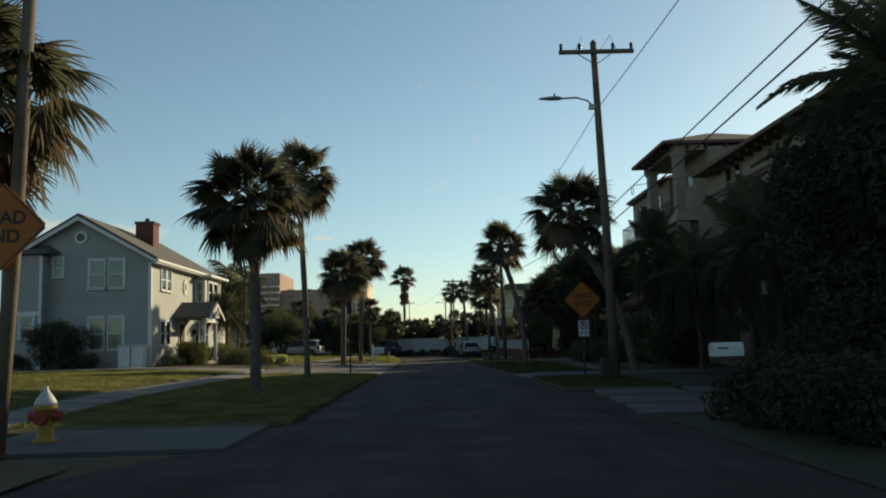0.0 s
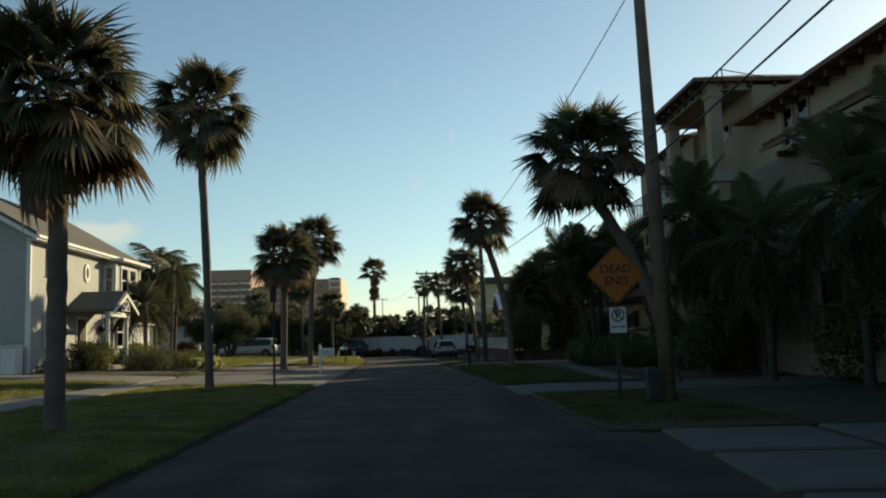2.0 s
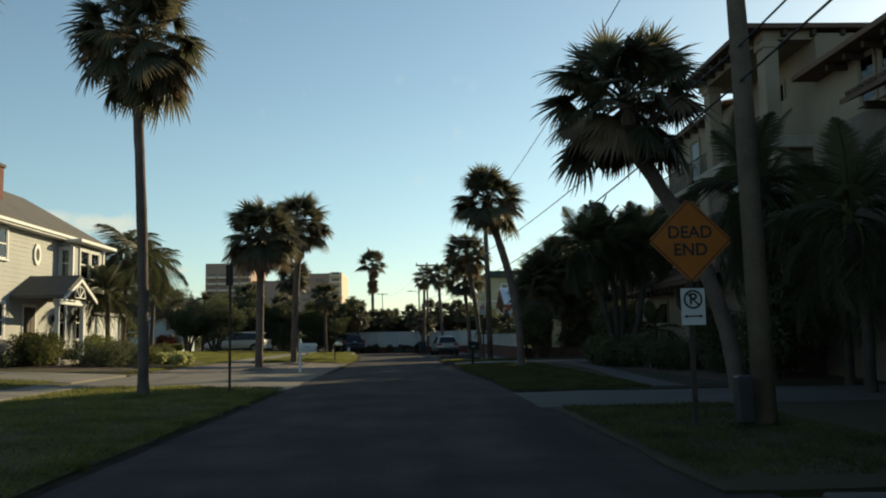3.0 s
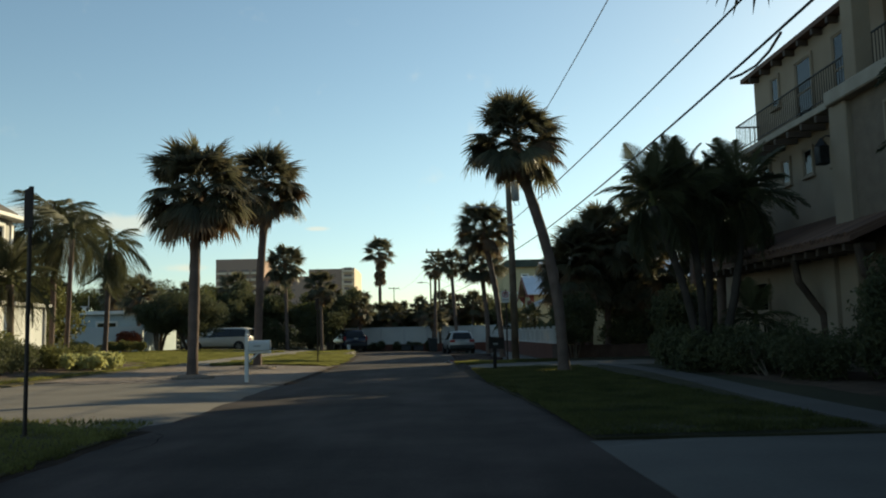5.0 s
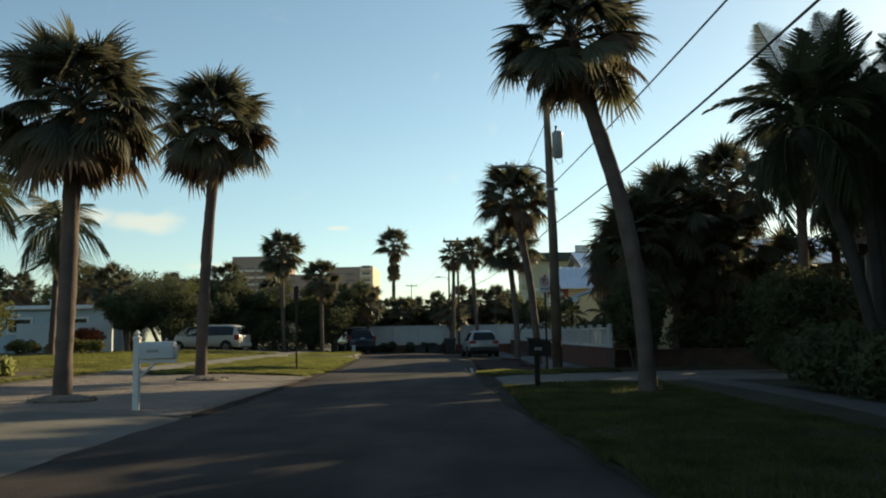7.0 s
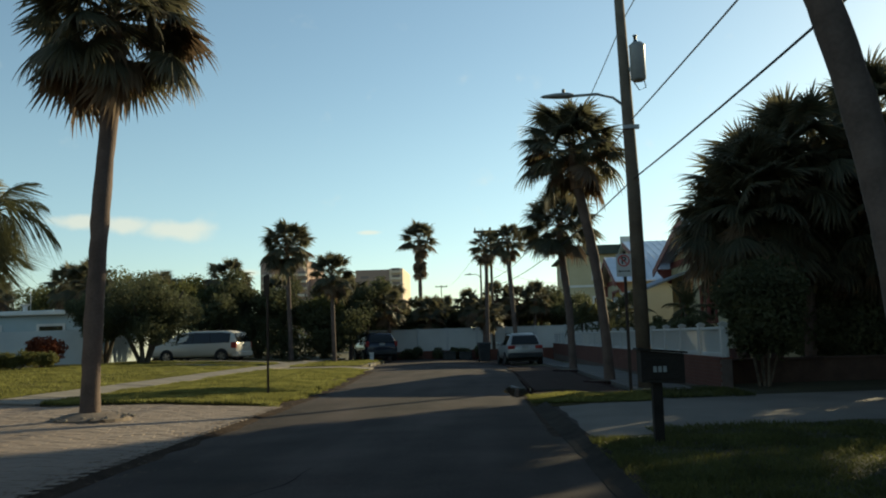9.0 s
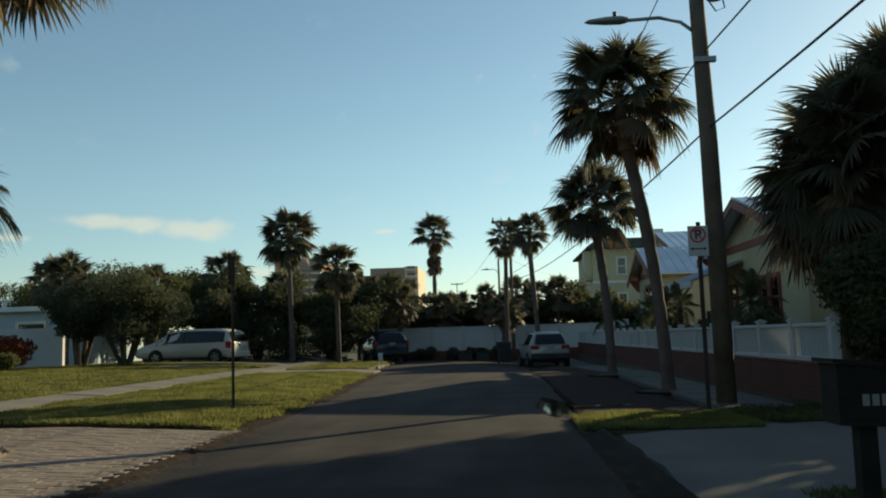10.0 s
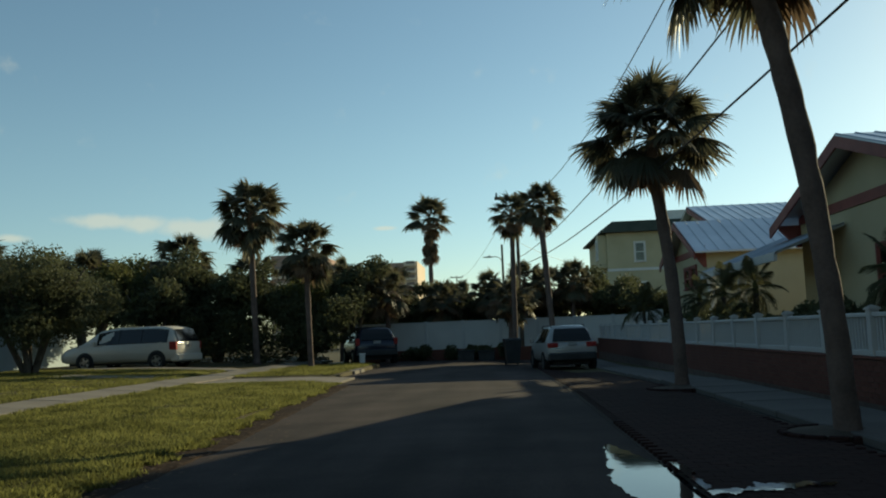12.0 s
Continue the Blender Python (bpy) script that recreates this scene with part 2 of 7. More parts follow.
SIGNWHITE = mat("sign_white", (0.42, 0.43, 0.43), (0.52, 0.53, 0.52), 2, 0.45, 0.02)
SIGNRED = mat("sign_red", (0.42, 0.03, 0.03), (0.5, 0.05, 0.04), 3, 0.5, 0)
YELLOW = mat("yellow_paint", (0.26, 0.15, 0.02), (0.36, 0.21, 0.03), 4, 0.5, 0.1)
REDPAINT = mat("red_paint", (0.2, 0.03, 0.022), (0.28, 0.045, 0.032), 4, 0.5, 0.1)
VINYL = mat("white_vinyl", (0.42, 0.435, 0.44), (0.5, 0.51, 0.51), 1, 0.4, 0.03)
WALLWHITE = mat("white_wall_paint", (0.46, 0.47, 0.46), (0.58, 0.585, 0.57), 0.7, 0.8, 0.2)
BLUEPAINT = mat("pale_blue_paint", (0.3, 0.37, 0.4), (0.4, 0.47, 0.5), 0.8, 0.7, 0.1)
YELLOWWALL = mat("pale_yellow_siding", (0.4, 0.345, 0.22), (0.5, 0.44, 0.29), 0.7, 0.75, 0.15)
MAROON = mat("maroon_trim", (0.16, 0.04, 0.035), (0.25, 0.075, 0.06), 2, 0.6, 0.1)
METALROOF = mat("standing_seam_steel", (0.4, 0.43, 0.46), (0.55, 0.57, 0.6), 0.8, 0.32, 0.05, metal=0.75)
DARKROOF = mat("dark_green_roof", (0.03, 0.045, 0.04), (0.07, 0.085, 0.075), 1.5, 0.8, 0.2)
HOTEL = mat("hotel_render", (0.33, 0.225, 0.18), (0.39, 0.27, 0.215), 0.05, 0.9, 0)
# paler HOTEL for the balconies and for the end block's painted sunlight
HOTEL2 = mat("hotel_pale", (0.6, 0.48, 0.36), (0.7, 0.57, 0.44), 0.05, 0.9, 0)
RUBBER = mat("rubber", (0.012, 0.012, 0.012), (0.028, 0.027, 0.026), 6, 0.85, 0.2)
PLASTIC = mat("dark_plastic", (0.015, 0.017, 0.018), (0.035, 0.037, 0.04), 3, 0.5, 0.1)
CARWHITE = mat("cream_car_paint", (0.47, 0.435, 0.37), (0.54, 0.5, 0.43), 0.6, 0.25, 0, spec=0.5)
CARSILVER = mat("silver_car_paint", (0.26, 0.26, 0.255), (0.33, 0.33, 0.325), 0.6, 0.3, 0, metal=0.25, spec=0.5)
CARNAVY = mat("navy_car_paint", (0.012, 0.016, 0.03), (0.02, 0.026, 0.045), 0.6, 0.2, 0, metal=0.3, spec=0.5)
ALLOY = mat("alloy", (0.16, 0.16, 0.16), (0.26, 0.26, 0.26), 5, 0.35, 0, metal=0.8)
TAILRED = mat("tail_lamp", (0.2, 0.014, 0.014), (0.28, 0.025, 0.02), 5, 0.4, 0, spec=0.3)
# lifted towards HOTEL, distance haze put into the window colour
HOTELGLASS = mat("hotel_windows", (0.2, 0.15, 0.13), (0.25, 0.19, 0.16), 0.1, 0.6, 0)
INTERIOR = mat("dim_interior", (0.05, 0.045, 0.04), (0.12, 0.11, 0.095), 0.8, 0.9, 0)
BLIND = mat("window_blind", (0.45, 0.44, 0.4), (0.58, 0.56, 0.52), 1, 0.8, 0)


def glassy(name, tint, rough=0.03):
    m = bpy.data.materials.new(name)
    m.use_nodes = True
    n, l = m.node_tree.nodes, m.node_tree.links
    n.remove(n["Principled BSDF"])
    tr = n.new("ShaderNodeBsdfTransparent")
    tr.inputs[0].default_value = (*tint, 1)
    gl = n.new("ShaderNodeBsdfGlossy")
    gl.inputs["Roughness"].default_value = rough
    fr = n.new("ShaderNodeFresnel")
    fr.inputs["IOR"].default_value = 1.55
    ms = n.new("ShaderNodeMixShader")
    l.new(fr.outputs[0], ms.inputs[0])
    l.new(tr.outputs[0], ms.inputs[1])
    l.new(gl.outputs[0], ms.inputs[2])
    l.new(ms.outputs[0], n["Material Output"].inputs["Surface"])
    return m


GLASS = glassy("window_glass", (0.75, 0.8, 0.8))
CARGLASS = mat("tinted_car_glass", (0.007, 0.008, 0.009), (0.012, 0.013, 0.014), 1.0, 0.08, 0, spec=0.4)
WATER = mat("puddle_water", (0.02, 0.02, 0.02), (0.03, 0.028, 0.026), 2, 0.03, 0.03, 9.0, spec=0.4)


# ---- mesh helpers ----
def mesh_ob(name, bm, material, smooth=False):
    me = bpy.data.meshes.new(name)
    bm.normal_update()
    bm.to_mesh(me)
    bm.free()
    me.materials.append(material)
    if smooth:
        for f in me.polygons:
            f.use_smooth = True
    return me


def part(name, bm, material, parent, label="", smooth=False):
    ob = new(name, mesh_ob(name, bm, material, smooth))
    ob.parent = parent
    if label:
        ob["label"] = label
    return ob


def place(name, me, parent, m):
    """A piece on a shared mesh, at the pose m in its parent's space."""
    ob = new(name, me)
    ob.parent = parent
    ob.matrix_basis = m
    return ob


def thing(name, at, label, category, group="", rz=0.0, kind=""):
    ob = new(name)
    ob.empty_display_size = 0.2
    ob.matrix_basis = pose(at[0], at[1], at[2], 0, 0, rz)
    return tagged(ob, label, category, group, kind)


def box(bm, x0, x1, y0, y1, z0, z1, bevel=0.0):
    v = [bm.verts.new((x, y, z)) for z in (z0, z1) for x, y in ((x0, y0), (x1, y0), (x1, y1), (x0, y1))]
    fs = [bm.faces.new([v[i] for i in q]) for q in ((3, 2, 1, 0), (4, 5, 6, 7), (0, 1, 5, 4), (1, 2, 6, 5), (2, 3, 7, 6), (3, 0, 4, 7))]
    if bevel:
        es = list({e for f in fs for e in f.edges})
        bmesh.ops.bevel(bm, geom=es, offset=bevel, segments=1, profile=0.6, affect="EDGES")
    return bm


def bx(*a, bevel=0.0):
    return box(bmesh.new(), *a, bevel=bevel)


def tube(bm, pts, radii, n=10, caps=True):
    """A round bar through points, with a radius for each."""
    rings = []
    pts = [Vector(p) for p in pts]
    for i, p in enumerate(pts):
        d = (pts[min(i + 1, len(pts) - 1)] - pts[max(i - 1, 0)]).normalized()
        ref = Vector((1, 0, 0)) if abs(d.x) < 0.9 else Vector((0, 1, 0))
        u = d.cross(ref).normalized()
        w = d.cross(u)
        r = radii[i] if hasattr(radii, "__len__") else radii
        rings.append([bm.verts.new(p + r * (math.cos(a) * u + math.sin(a) * w)) for a in [2 * math.pi * k / n for k in range(n)]])
    for a, b in zip(rings, rings[1:]):
        for k in range(n):
            bm.faces.new((a[k], a[(k + 1) % n], b[(k + 1) % n], b[k]))
    if caps:
        bm.faces.new(list(reversed(rings[0])))
        bm.faces.new(rings[-1])
    return bm


def rod(p0, p1, r0, r1=None, n=10):
    return tube(bmesh.new(), [p0, p1], [r0, r0 if r1 is None else r1], n)


def prism(bm, poly, axis, a0, a1):
    """A polygon of 2D points, drawn out along an axis from a0 to a1."""
    def at(p, a):
        return {"x": (a, p[0], p[1]), "y": (p[0], a, p[1]), "z": (p[0], p[1], a)}[axis]
    lo = [bm.verts.new(at(p, a0)) for p in poly]
    hi = [bm.verts.new(at(p, a1)) for p in poly]
    n = len(poly)
    bm.faces.new(lo)
    bm.faces.new(list(reversed(hi)))
    for k in range(n):
        bm.faces.new((lo[(k + 1) % n], lo[k], hi[k], hi[(k + 1) % n]))
    bmesh.ops.recalc_face_normals(bm, faces=bm.faces[:])
    return bm


def from_arrays(name, verts, faces, material):
    me = bpy.data.meshes.new(name)
    me.from_pydata(verts, [], faces)
    me.materials.append(material)
    me.update()
    return me


def leaf_mesh(name, blobs, count, size, material, seed, fill=0.55):
    """Many small folded leaves in uneven clumps: blobs are (x, y, z, rx, ry, rz)."""
    rg = np.random.default_rng(seed)
    vol = np.array([b[3] * b[4] * b[5] for b in blobs]) ** 0.67
    pick = rg.choice(len(blobs), count, p=vol / vol.sum())
    b = np.array(blobs)[pick]
    d = rg.normal(size=(count, 3))
    d /= np.linalg.norm(d, axis=1)[:, None]
    wob = 1 + 0.18 * np.sin(d[:, 0] * 7 + pick) * np.cos(d[:, 1] * 6 + 2 * pick) + 0.1 * np.sin(d[:, 2] * 13 + pick)
    r = (fill + (1.04 - fill) * rg.random(count) ** 0.6) * wob
    p = b[:, :3] + d * r[:, None] * b[:, 3:]
    n = d + 0.8 * rg.normal(size=(count, 3))
    n /= np.linalg.norm(n, axis=1)[:, None]
    u = np.cross(n, rg.normal(size=(count, 3)))
    u /= np.linalg.norm(u, axis=1)[:, None]
    w = np.cross(n, u)
    s = size * (0.6 + 0.8 * rg.random(count))[:, None]
    base, tip = p - u * s, p + u * s - n * s * 0.25
    l, q = p + w * s * 0.42 + n * s * 0.12, p - w * s * 0.42 + n * s * 0.12
    v = np.stack([base, l, tip, q], 1).reshape(-1, 3)
    f = np.arange(count * 4).reshape(-1, 4)
    return from_arrays(name, v.tolist(), f.tolist(), material)


# ---- ground, road, lawns, pavements ----
def dip(x, y):
    """The street falls gently towards its closed end, more on the parking side."""
    across = 0.3 if x < -4 else 0.3 + 0.11 * (x + 4) if x < 1 else min(1.95, 0.85 + 0.55 * (x - 1))
    return min(0.3, 0.0105 * max(0.0, y - 64.0) * across)


def lift(x, y=30.0):
    """The ground's height: kerb level at the verge, rising towards the houses on the bungalow side, flatter where the walk starts."""
    if x > -2.9:
        return 0.06 - dip(x, y)
    if x > -5.0:
        z = 0.06 + 0.1 * (-2.9 - x) / 2.1
    elif x > -7.0:
        z = 0.16
    elif x > -11:
        z = 0.16 + 0.22 * (-7 - x) / 4
    else:
        z = min(0.47, 0.38 + 0.09 * (-11 - x) / 3.5)
    f = min(1.0, max(0.0, (y - 8.5) / 8))
    return z * f + (0.03 + 0.4 * max(0.0, z - 0.16)) * (1 - f) - (dip(x, y) if x > -8.6 else 0.0)


def patch(name, x0, x1, y0, y1, dz, material, label, category, step=0.5, wob=0.0, skirt=0.5, seed=0, corner=None):
    """A piece of ground that follows lift(), with turned-down, slightly uneven edges. corner(x, y) may pull the outline in."""
    nx, ny = max(1, round((x1 - x0) / step)), max(1, round((y1 - y0) / step))
    v, f = [], []
    for j in range(ny + 1):
        for i in range(nx + 1):
            x, y = x0 + (x1 - x0) * i / nx, y0 + (y1 - y0) * j / ny
            z = lift(x, y) + dz
            if wob:
                q = noise.noise(Vector((x * 1.7 + seed, y * 1.7, seed)))
                if i in (0, nx):
                    x += wob * q
                if j in (0, ny):
                    y += wob * q
                z += 0.012 * noise.noise(Vector((x * 0.8, y * 0.8, seed + 3))) + (0.0 if 0 < i < nx and 0 < j < ny else -0.04)
            if corner:
                x, y = corner(x, y)
            v.append((x, y, z))
    k = nx + 1
    f += [(j * k + i, j * k + i + 1, (j + 1) * k + i + 1, (j + 1) * k + i) for j in range(ny) for i in range(nx)]
    ring = [i for i in range(nx)] + [j * k + nx for j in range(ny)] + [ny * k + i for i in range(nx, 0, -1)] + [j * k for j in range(ny, 0, -1)]
    low = len(v)
    v += [(v[i][0], v[i][1], v[i][2] - skirt) for i in ring]
    n = len(ring)
    f += [(ring[a], low + a, low + (a + 1) % n, ring[(a + 1) % n]) for a in range(n)]
    ob = new(name, from_arrays(name, v, f, material))
    return tagged(ob, label, category, kind="structure")


gy = ((-600, -0.05), (64, -0.05), (96, -0.42), (4000, -0.42))
ground = new("ground", from_arrays("ground", [(x, y, z) for y, z in gy for x in (-2500, 2500)], [(2 * k, 2 * k + 1, 2 * k + 3, 2 * k + 2) for k in range(3)], TURF))
tagged(ground, "dry green turf ground reaching to the horizon", "ground", kind="structure")

v, f = [], []
ys = [-40 + 2 * k for k in range(70)]
for y in ys:
    for x in (-3.4, -2.6, -1.4, 0.0, 1.4, 2.5, 3.1):
        v.append((x - (max(0, y - 58) * 0.055 if x < -2 else 0) - (max(0, 6.5 - y) * 0.5 if x < -2 and y < 7 else 0), y, 0.012 - 0.006 * abs(x) - dip(x, y)))
f = [(j * 7 + i, j * 7 + i + 1, j * 7 + i + 8, j * 7 + i + 7) for j in range(len(ys) - 1) for i in range(6)]
tagged(new("road", from_arrays("road", v, f, ASPHALT)), "worn dark grey asphalt street with fine cracks", "road", kind="structure")

bm = bmesh.new()
rc = random.Random(5)
for k in range(18):
    x, y, a = rc.uniform(-2.4, 2.2), rc.uniform(8, 75), rc.uniform(-0.5, 0.5) + (math.pi / 2 if k % 3 else 0)
    pts = []
    for s in range(rc.randint(5, 10)):
        pts.append((x, y, 0.0145 - 0.006 * abs(x) - dip(x, y)))
        a += rc.uniform(-0.5, 0.5)
        x += 0.3 * math.cos(a)
        y += 0.3 * math.sin(a)
    for p, q in zip(pts, pts[1:]):
        d = Vector((q[1] - p[1], p[0] - q[0], 0)).normalized() * rc.uniform(0.002, 0.007)
        bm.faces.new([bm.verts.new(Vector(c) + e) for c, e in ((p, d), (q, d), (q, -d), (p, -d))])
tagged(new("road_cracks", mesh_ob("road_cracks", bm, CRACK)), "thin dark cracks in the asphalt", "cracks", kind="stuff")


def corner_round(cx, cy, r, sx, sy):
    """Pulls a square corner at (cx, cy) into a round one; sx, sy point from the corner into the patch."""
    def go(x, y):
        px, py = cx + sx * r, cy + sy * r
        if (px - x) * sx > 0 and (py - y) * sy > 0:
            d = Vector((x - px, y - py))
            m = max(abs(d.x), abs(d.y))
            if d.length > 0:
                d = d.normalized() * m
            return px + d.x, py + d.y
        return x, y
    return go


LAWN = "uneven green lawn turf in afternoon shade and sun"
LAWN_SHADE = "green lawn before the tan mansion, its colour darkened for shade"
patch("lawn", -7.33, -2.78, 9.6, 31.3, 0.0, TURF, LAWN, "lawn", 0.35, 0.06, seed=1, corner=corner_round(-2.78, 31.3, 2.2, -1, -1))
patch("lawn", -40, -8.47, 5.0, 32.9, 0.0, TURF, LAWN, "lawn", 0.8, 0.05, seed=2)
patch("lawn", -6.6, -3.3, -30, 6.4, 0.0, TURF, LAWN, "lawn", 0.5, 0.06, seed=3, corner=lambda x, y: (x - (max(0, 6.5 - y) * 0.45 if x > -4.2 else 0), y))
patch("lawn", -40, -8.47, 37.4, 76.6, 0.0, TURF, LAWN, "lawn", 0.8, 0.06, seed=4)
patch("lawn", -7.33, -2.95, 51.9, 69.6, 0.0, TURF, LAWN, "lawn", 0.35, 0.07, seed=5, corner=lambda x, y: (x - (max(0, y - 58) * 0.055 if x > -4 else 0), y))
patch("lawn", -7.6, -4.3, 73.2, 83.5, 0.0, TURF, LAWN, "lawn", 0.5, 0.07, seed=6)
patch("lawn", -40, -8.9, 78.8, 96, -0.1, TURF, LAWN, "lawn", 1.0, 0.05, seed=7)
patch("lawn", 2.72, 12.0, 16.6, 24.4, 0.0, TURF_SHADE, LAWN_SHADE, "lawn", 0.5, 0.05, seed=8)
patch("lawn", 2.62, 12.0, 28.6, 45.6, 0.0, TURF_SHADE, LAWN_SHADE, "lawn", 0.35, 0.05, seed=9, corner=lambda x, y: (x - (0.4 * min(1.0, max(0.0, (y - 32) / 7)) if x < 3.2 else 0), y + max(0, y - 40) / 5.6 * min(1.5, 0.75 * max(0, x - 2.62) ** 0.6)))
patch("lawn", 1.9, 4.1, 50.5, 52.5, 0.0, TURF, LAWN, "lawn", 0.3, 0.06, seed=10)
patch("lawn", 4.1, 12.0, 50.6, 54.6, 0.0, TURF_SHADE, LAWN_SHADE, "lawn", 0.5, 0.05, seed=11, corner=lambda x, y: (x, y + min(1.3, 0.33 * max(0, x - 4.1)) * (54.6 - y) / 4))
patch("lawn", 3.0, 14.0, -30, 9.0, 0.0, TURF_SHADE, LAWN_SHADE, "lawn", 0.8, 0.05, seed=12)
patch("pavement", -6.6, -3.0, 6.6, 9.4, 0.0, SHADECRETE, "concrete path across the verge, its colour darkened for shade", "path", 0.9)
patch("driveway", -8.55, -2.55, 31.0, 40.9, -0.035, APRON, "stained pale concrete driveway apron", "driveway", 0.6, 0.03, seed=20)
patch("driveway", -34.0, -8.55, 33.0, 37.3, 0.012, CONCRETE, "stained pale concrete driveway leading past the house", "driveway", 0.6, 0.02, seed=21)
patch("driveway", -15.5, -4.2, 76.7, 78.7, 0.005, CONCRETE, "pale concrete driveway under the parked van", "driveway", 0.6, 0.02, seed=22)
patch("driveway", -12.6, -8.5, 70.4, 72.9, 0.02, CONCRETE, "pale concrete driveway pad across the lawn", "driveway", 0.6, 0.02, seed=26)
patch("driveway", -7.6, -3.6, 69.8, 73.0, -0.01, CONCRETE, "pale concrete driveway mouth", "driveway", 0.6, 0.02, seed=23)
patch("driveway", 2.55, 14.0, 24.5, 28.5, -0.015, SHADECRETE, "pale concrete driveway, its colour darkened for shade", "driveway", 0.6, 0.02, seed=24)
patch("driveway", 2.3, 14.0, 45.0, 52.2, -0.025, APRON, "pale concrete driveway with leaf shadows", "driveway", 0.6, 0.03, seed=25)
patch("footpath", -0.36, 0.36, 28.7, 46.9, 0.012, SHADECRETE, "narrow winding concrete garden path", "path", 0.36, corner=lambda x, y: (x + 6.45 + 0.4 * math.sin((y - 35.5) / 4.4), y))
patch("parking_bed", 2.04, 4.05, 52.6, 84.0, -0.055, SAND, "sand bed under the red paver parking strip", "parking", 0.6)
patch("paver_bed", -8.5, -2.58, 40.2, 51.8, -0.045, BEDDING, "sand bed under the clay paver driveway", "driveway", 0.5)
patch("soil_bed", -13.9, -9.2, 38.6, 52.5, 0.02, MULCH, "mulched planting bed before the house", "bed", 0.6, 0.1, seed=30)
patch("soil_bed", 7.4, 12.0, 29.0, 44.5, 0.02, MULCH, "dark mulched planting bed", "bed", 0.6, 0.1, seed=31)

# the two pavements of separate slabs
slab = mesh_ob("slab", bx(-0.52, 0.52, -0.735, 0.735, -0.1, 0.0, bevel=0.015), CONCRETE)
walk_l = thing("pavement", (-7.9, 0, 0), "grey concrete pavement of large square slabs", "pavement", kind="structure")
rp = random.Random(11)
for k in range(56):
    y = 6 + 1.5 * k
    if 31.0 < y < 51.5:
        continue
    place("slab", slab, walk_l, pose(0, y, lift(-7.9, y) + 0.016 + rp.uniform(-0.006, 0.006), rp.uniform(-0.3, 0.3), rp.uniform(-0.3, 0.3) + 3.2, 0))
walk_r = thing("pavement", (4.62, 0, 0), "concrete pavement beside the brick wall, coloured dark for shade", "pavement", kind="structure")
slab_r = mesh_ob("slab", bx(-0.55, 0.55, -0.73, 0.73, -0.1, 0.0, bevel=0.015), SHADECRETE)
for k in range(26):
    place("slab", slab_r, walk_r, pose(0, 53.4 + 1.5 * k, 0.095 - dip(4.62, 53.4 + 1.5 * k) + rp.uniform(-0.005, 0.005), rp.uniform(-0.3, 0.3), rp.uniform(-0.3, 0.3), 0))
court = thing("slab_driveway", (0, 0, 0), "large concrete slabs, coloured dark for shade, set in dark grass joints", "driveway", kind="structure")
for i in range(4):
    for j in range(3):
        q = mesh_ob("slab", bx(-0.92, 0.92, -1.02, 1.02, -0.1, 0.0, bevel=0.02), SHADECRETE) if i == j == 0 else q
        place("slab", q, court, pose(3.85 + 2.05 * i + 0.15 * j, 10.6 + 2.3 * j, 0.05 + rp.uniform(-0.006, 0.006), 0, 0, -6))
patch("court_turf", 2.75, 12.0, 9.1, 16.5, -0.045, TURF_SHADE, "dark grass between the driveway slabs", "lawn", 0.5, 0.05, seed=33)

# low kerbs
kerb = thing("kerb", (0, 0, 0), "low weathered concrete kerb", "kerb", kind="structure")
# a rolled concrete gutter along the driveway mouth
bm = bmesh.new()
prof = [(-0.13, 0.0), (-0.11, 0.016), (-0.04, 0.024), (0.03, 0.05), (0.09, 0.08), (0.14, 0.085), (0.16, 0.0)]
rows = []
for k in range(57):
    y = 38.2 + 12.4 * k / 56
    cx = 2.42 - 0.3 * min(1.0, (y - 36.6) / 3.0) - 0.02 * max(0.0, y - 44.6) + 0.02 * noise.noise(Vector((y * 2, 0, 0)))
    rows.append([bm.verts.new((cx + a, y, b - 0.01 - 0.09 * max(0.0, 1 - k / 14) + 0.006 * noise.noise(Vector((y * 3, a * 9, 2))))) for a, b in prof])
for a, b in zip(rows, rows[1:]):
    for i in range(6):
        bm.faces.new((a[i], a[i + 1], b[i + 1], b[i]))
part("gutter", bm, GUTTER, kerb, "dark rolled concrete gutter")
# bare earth where the turf frays out into the asphalt
patch("verge_soil", -3.15, -2.4, 51.7, 69.7, -0.053, LITTER, "bare earth along the frayed edge of the lawn", "soil", 0.16, 0.26, 0.05, seed=41, corner=lambda x, y: (x - max(0, y - 58) * 0.055, y))
patch("verge_soil", -2.76, -2.42, 40.2, 51.9, -0.027, LITTER, "dark dirt washed over the edge of the pavers", "soil", 0.16, 0.16, 0.1, seed=43)
patch("verge_soil", 1.74, 2.14, 45.2, 53.2, -0.055, LITTER, "brown dirt and leaves washed along the gutter", "soil", 0.16, 0.22, 0.05, seed=44)
patch("verge_soil", -3.0, -2.5, 9.6, 30.6, -0.053, LITTER, "bare earth along the frayed edge of the lawn", "soil", 0.16, 0.2, 0.05, seed=42)

# dead leaves and grit along the verge
rl = np.random.default_rng(31)
lv, lf = [], []
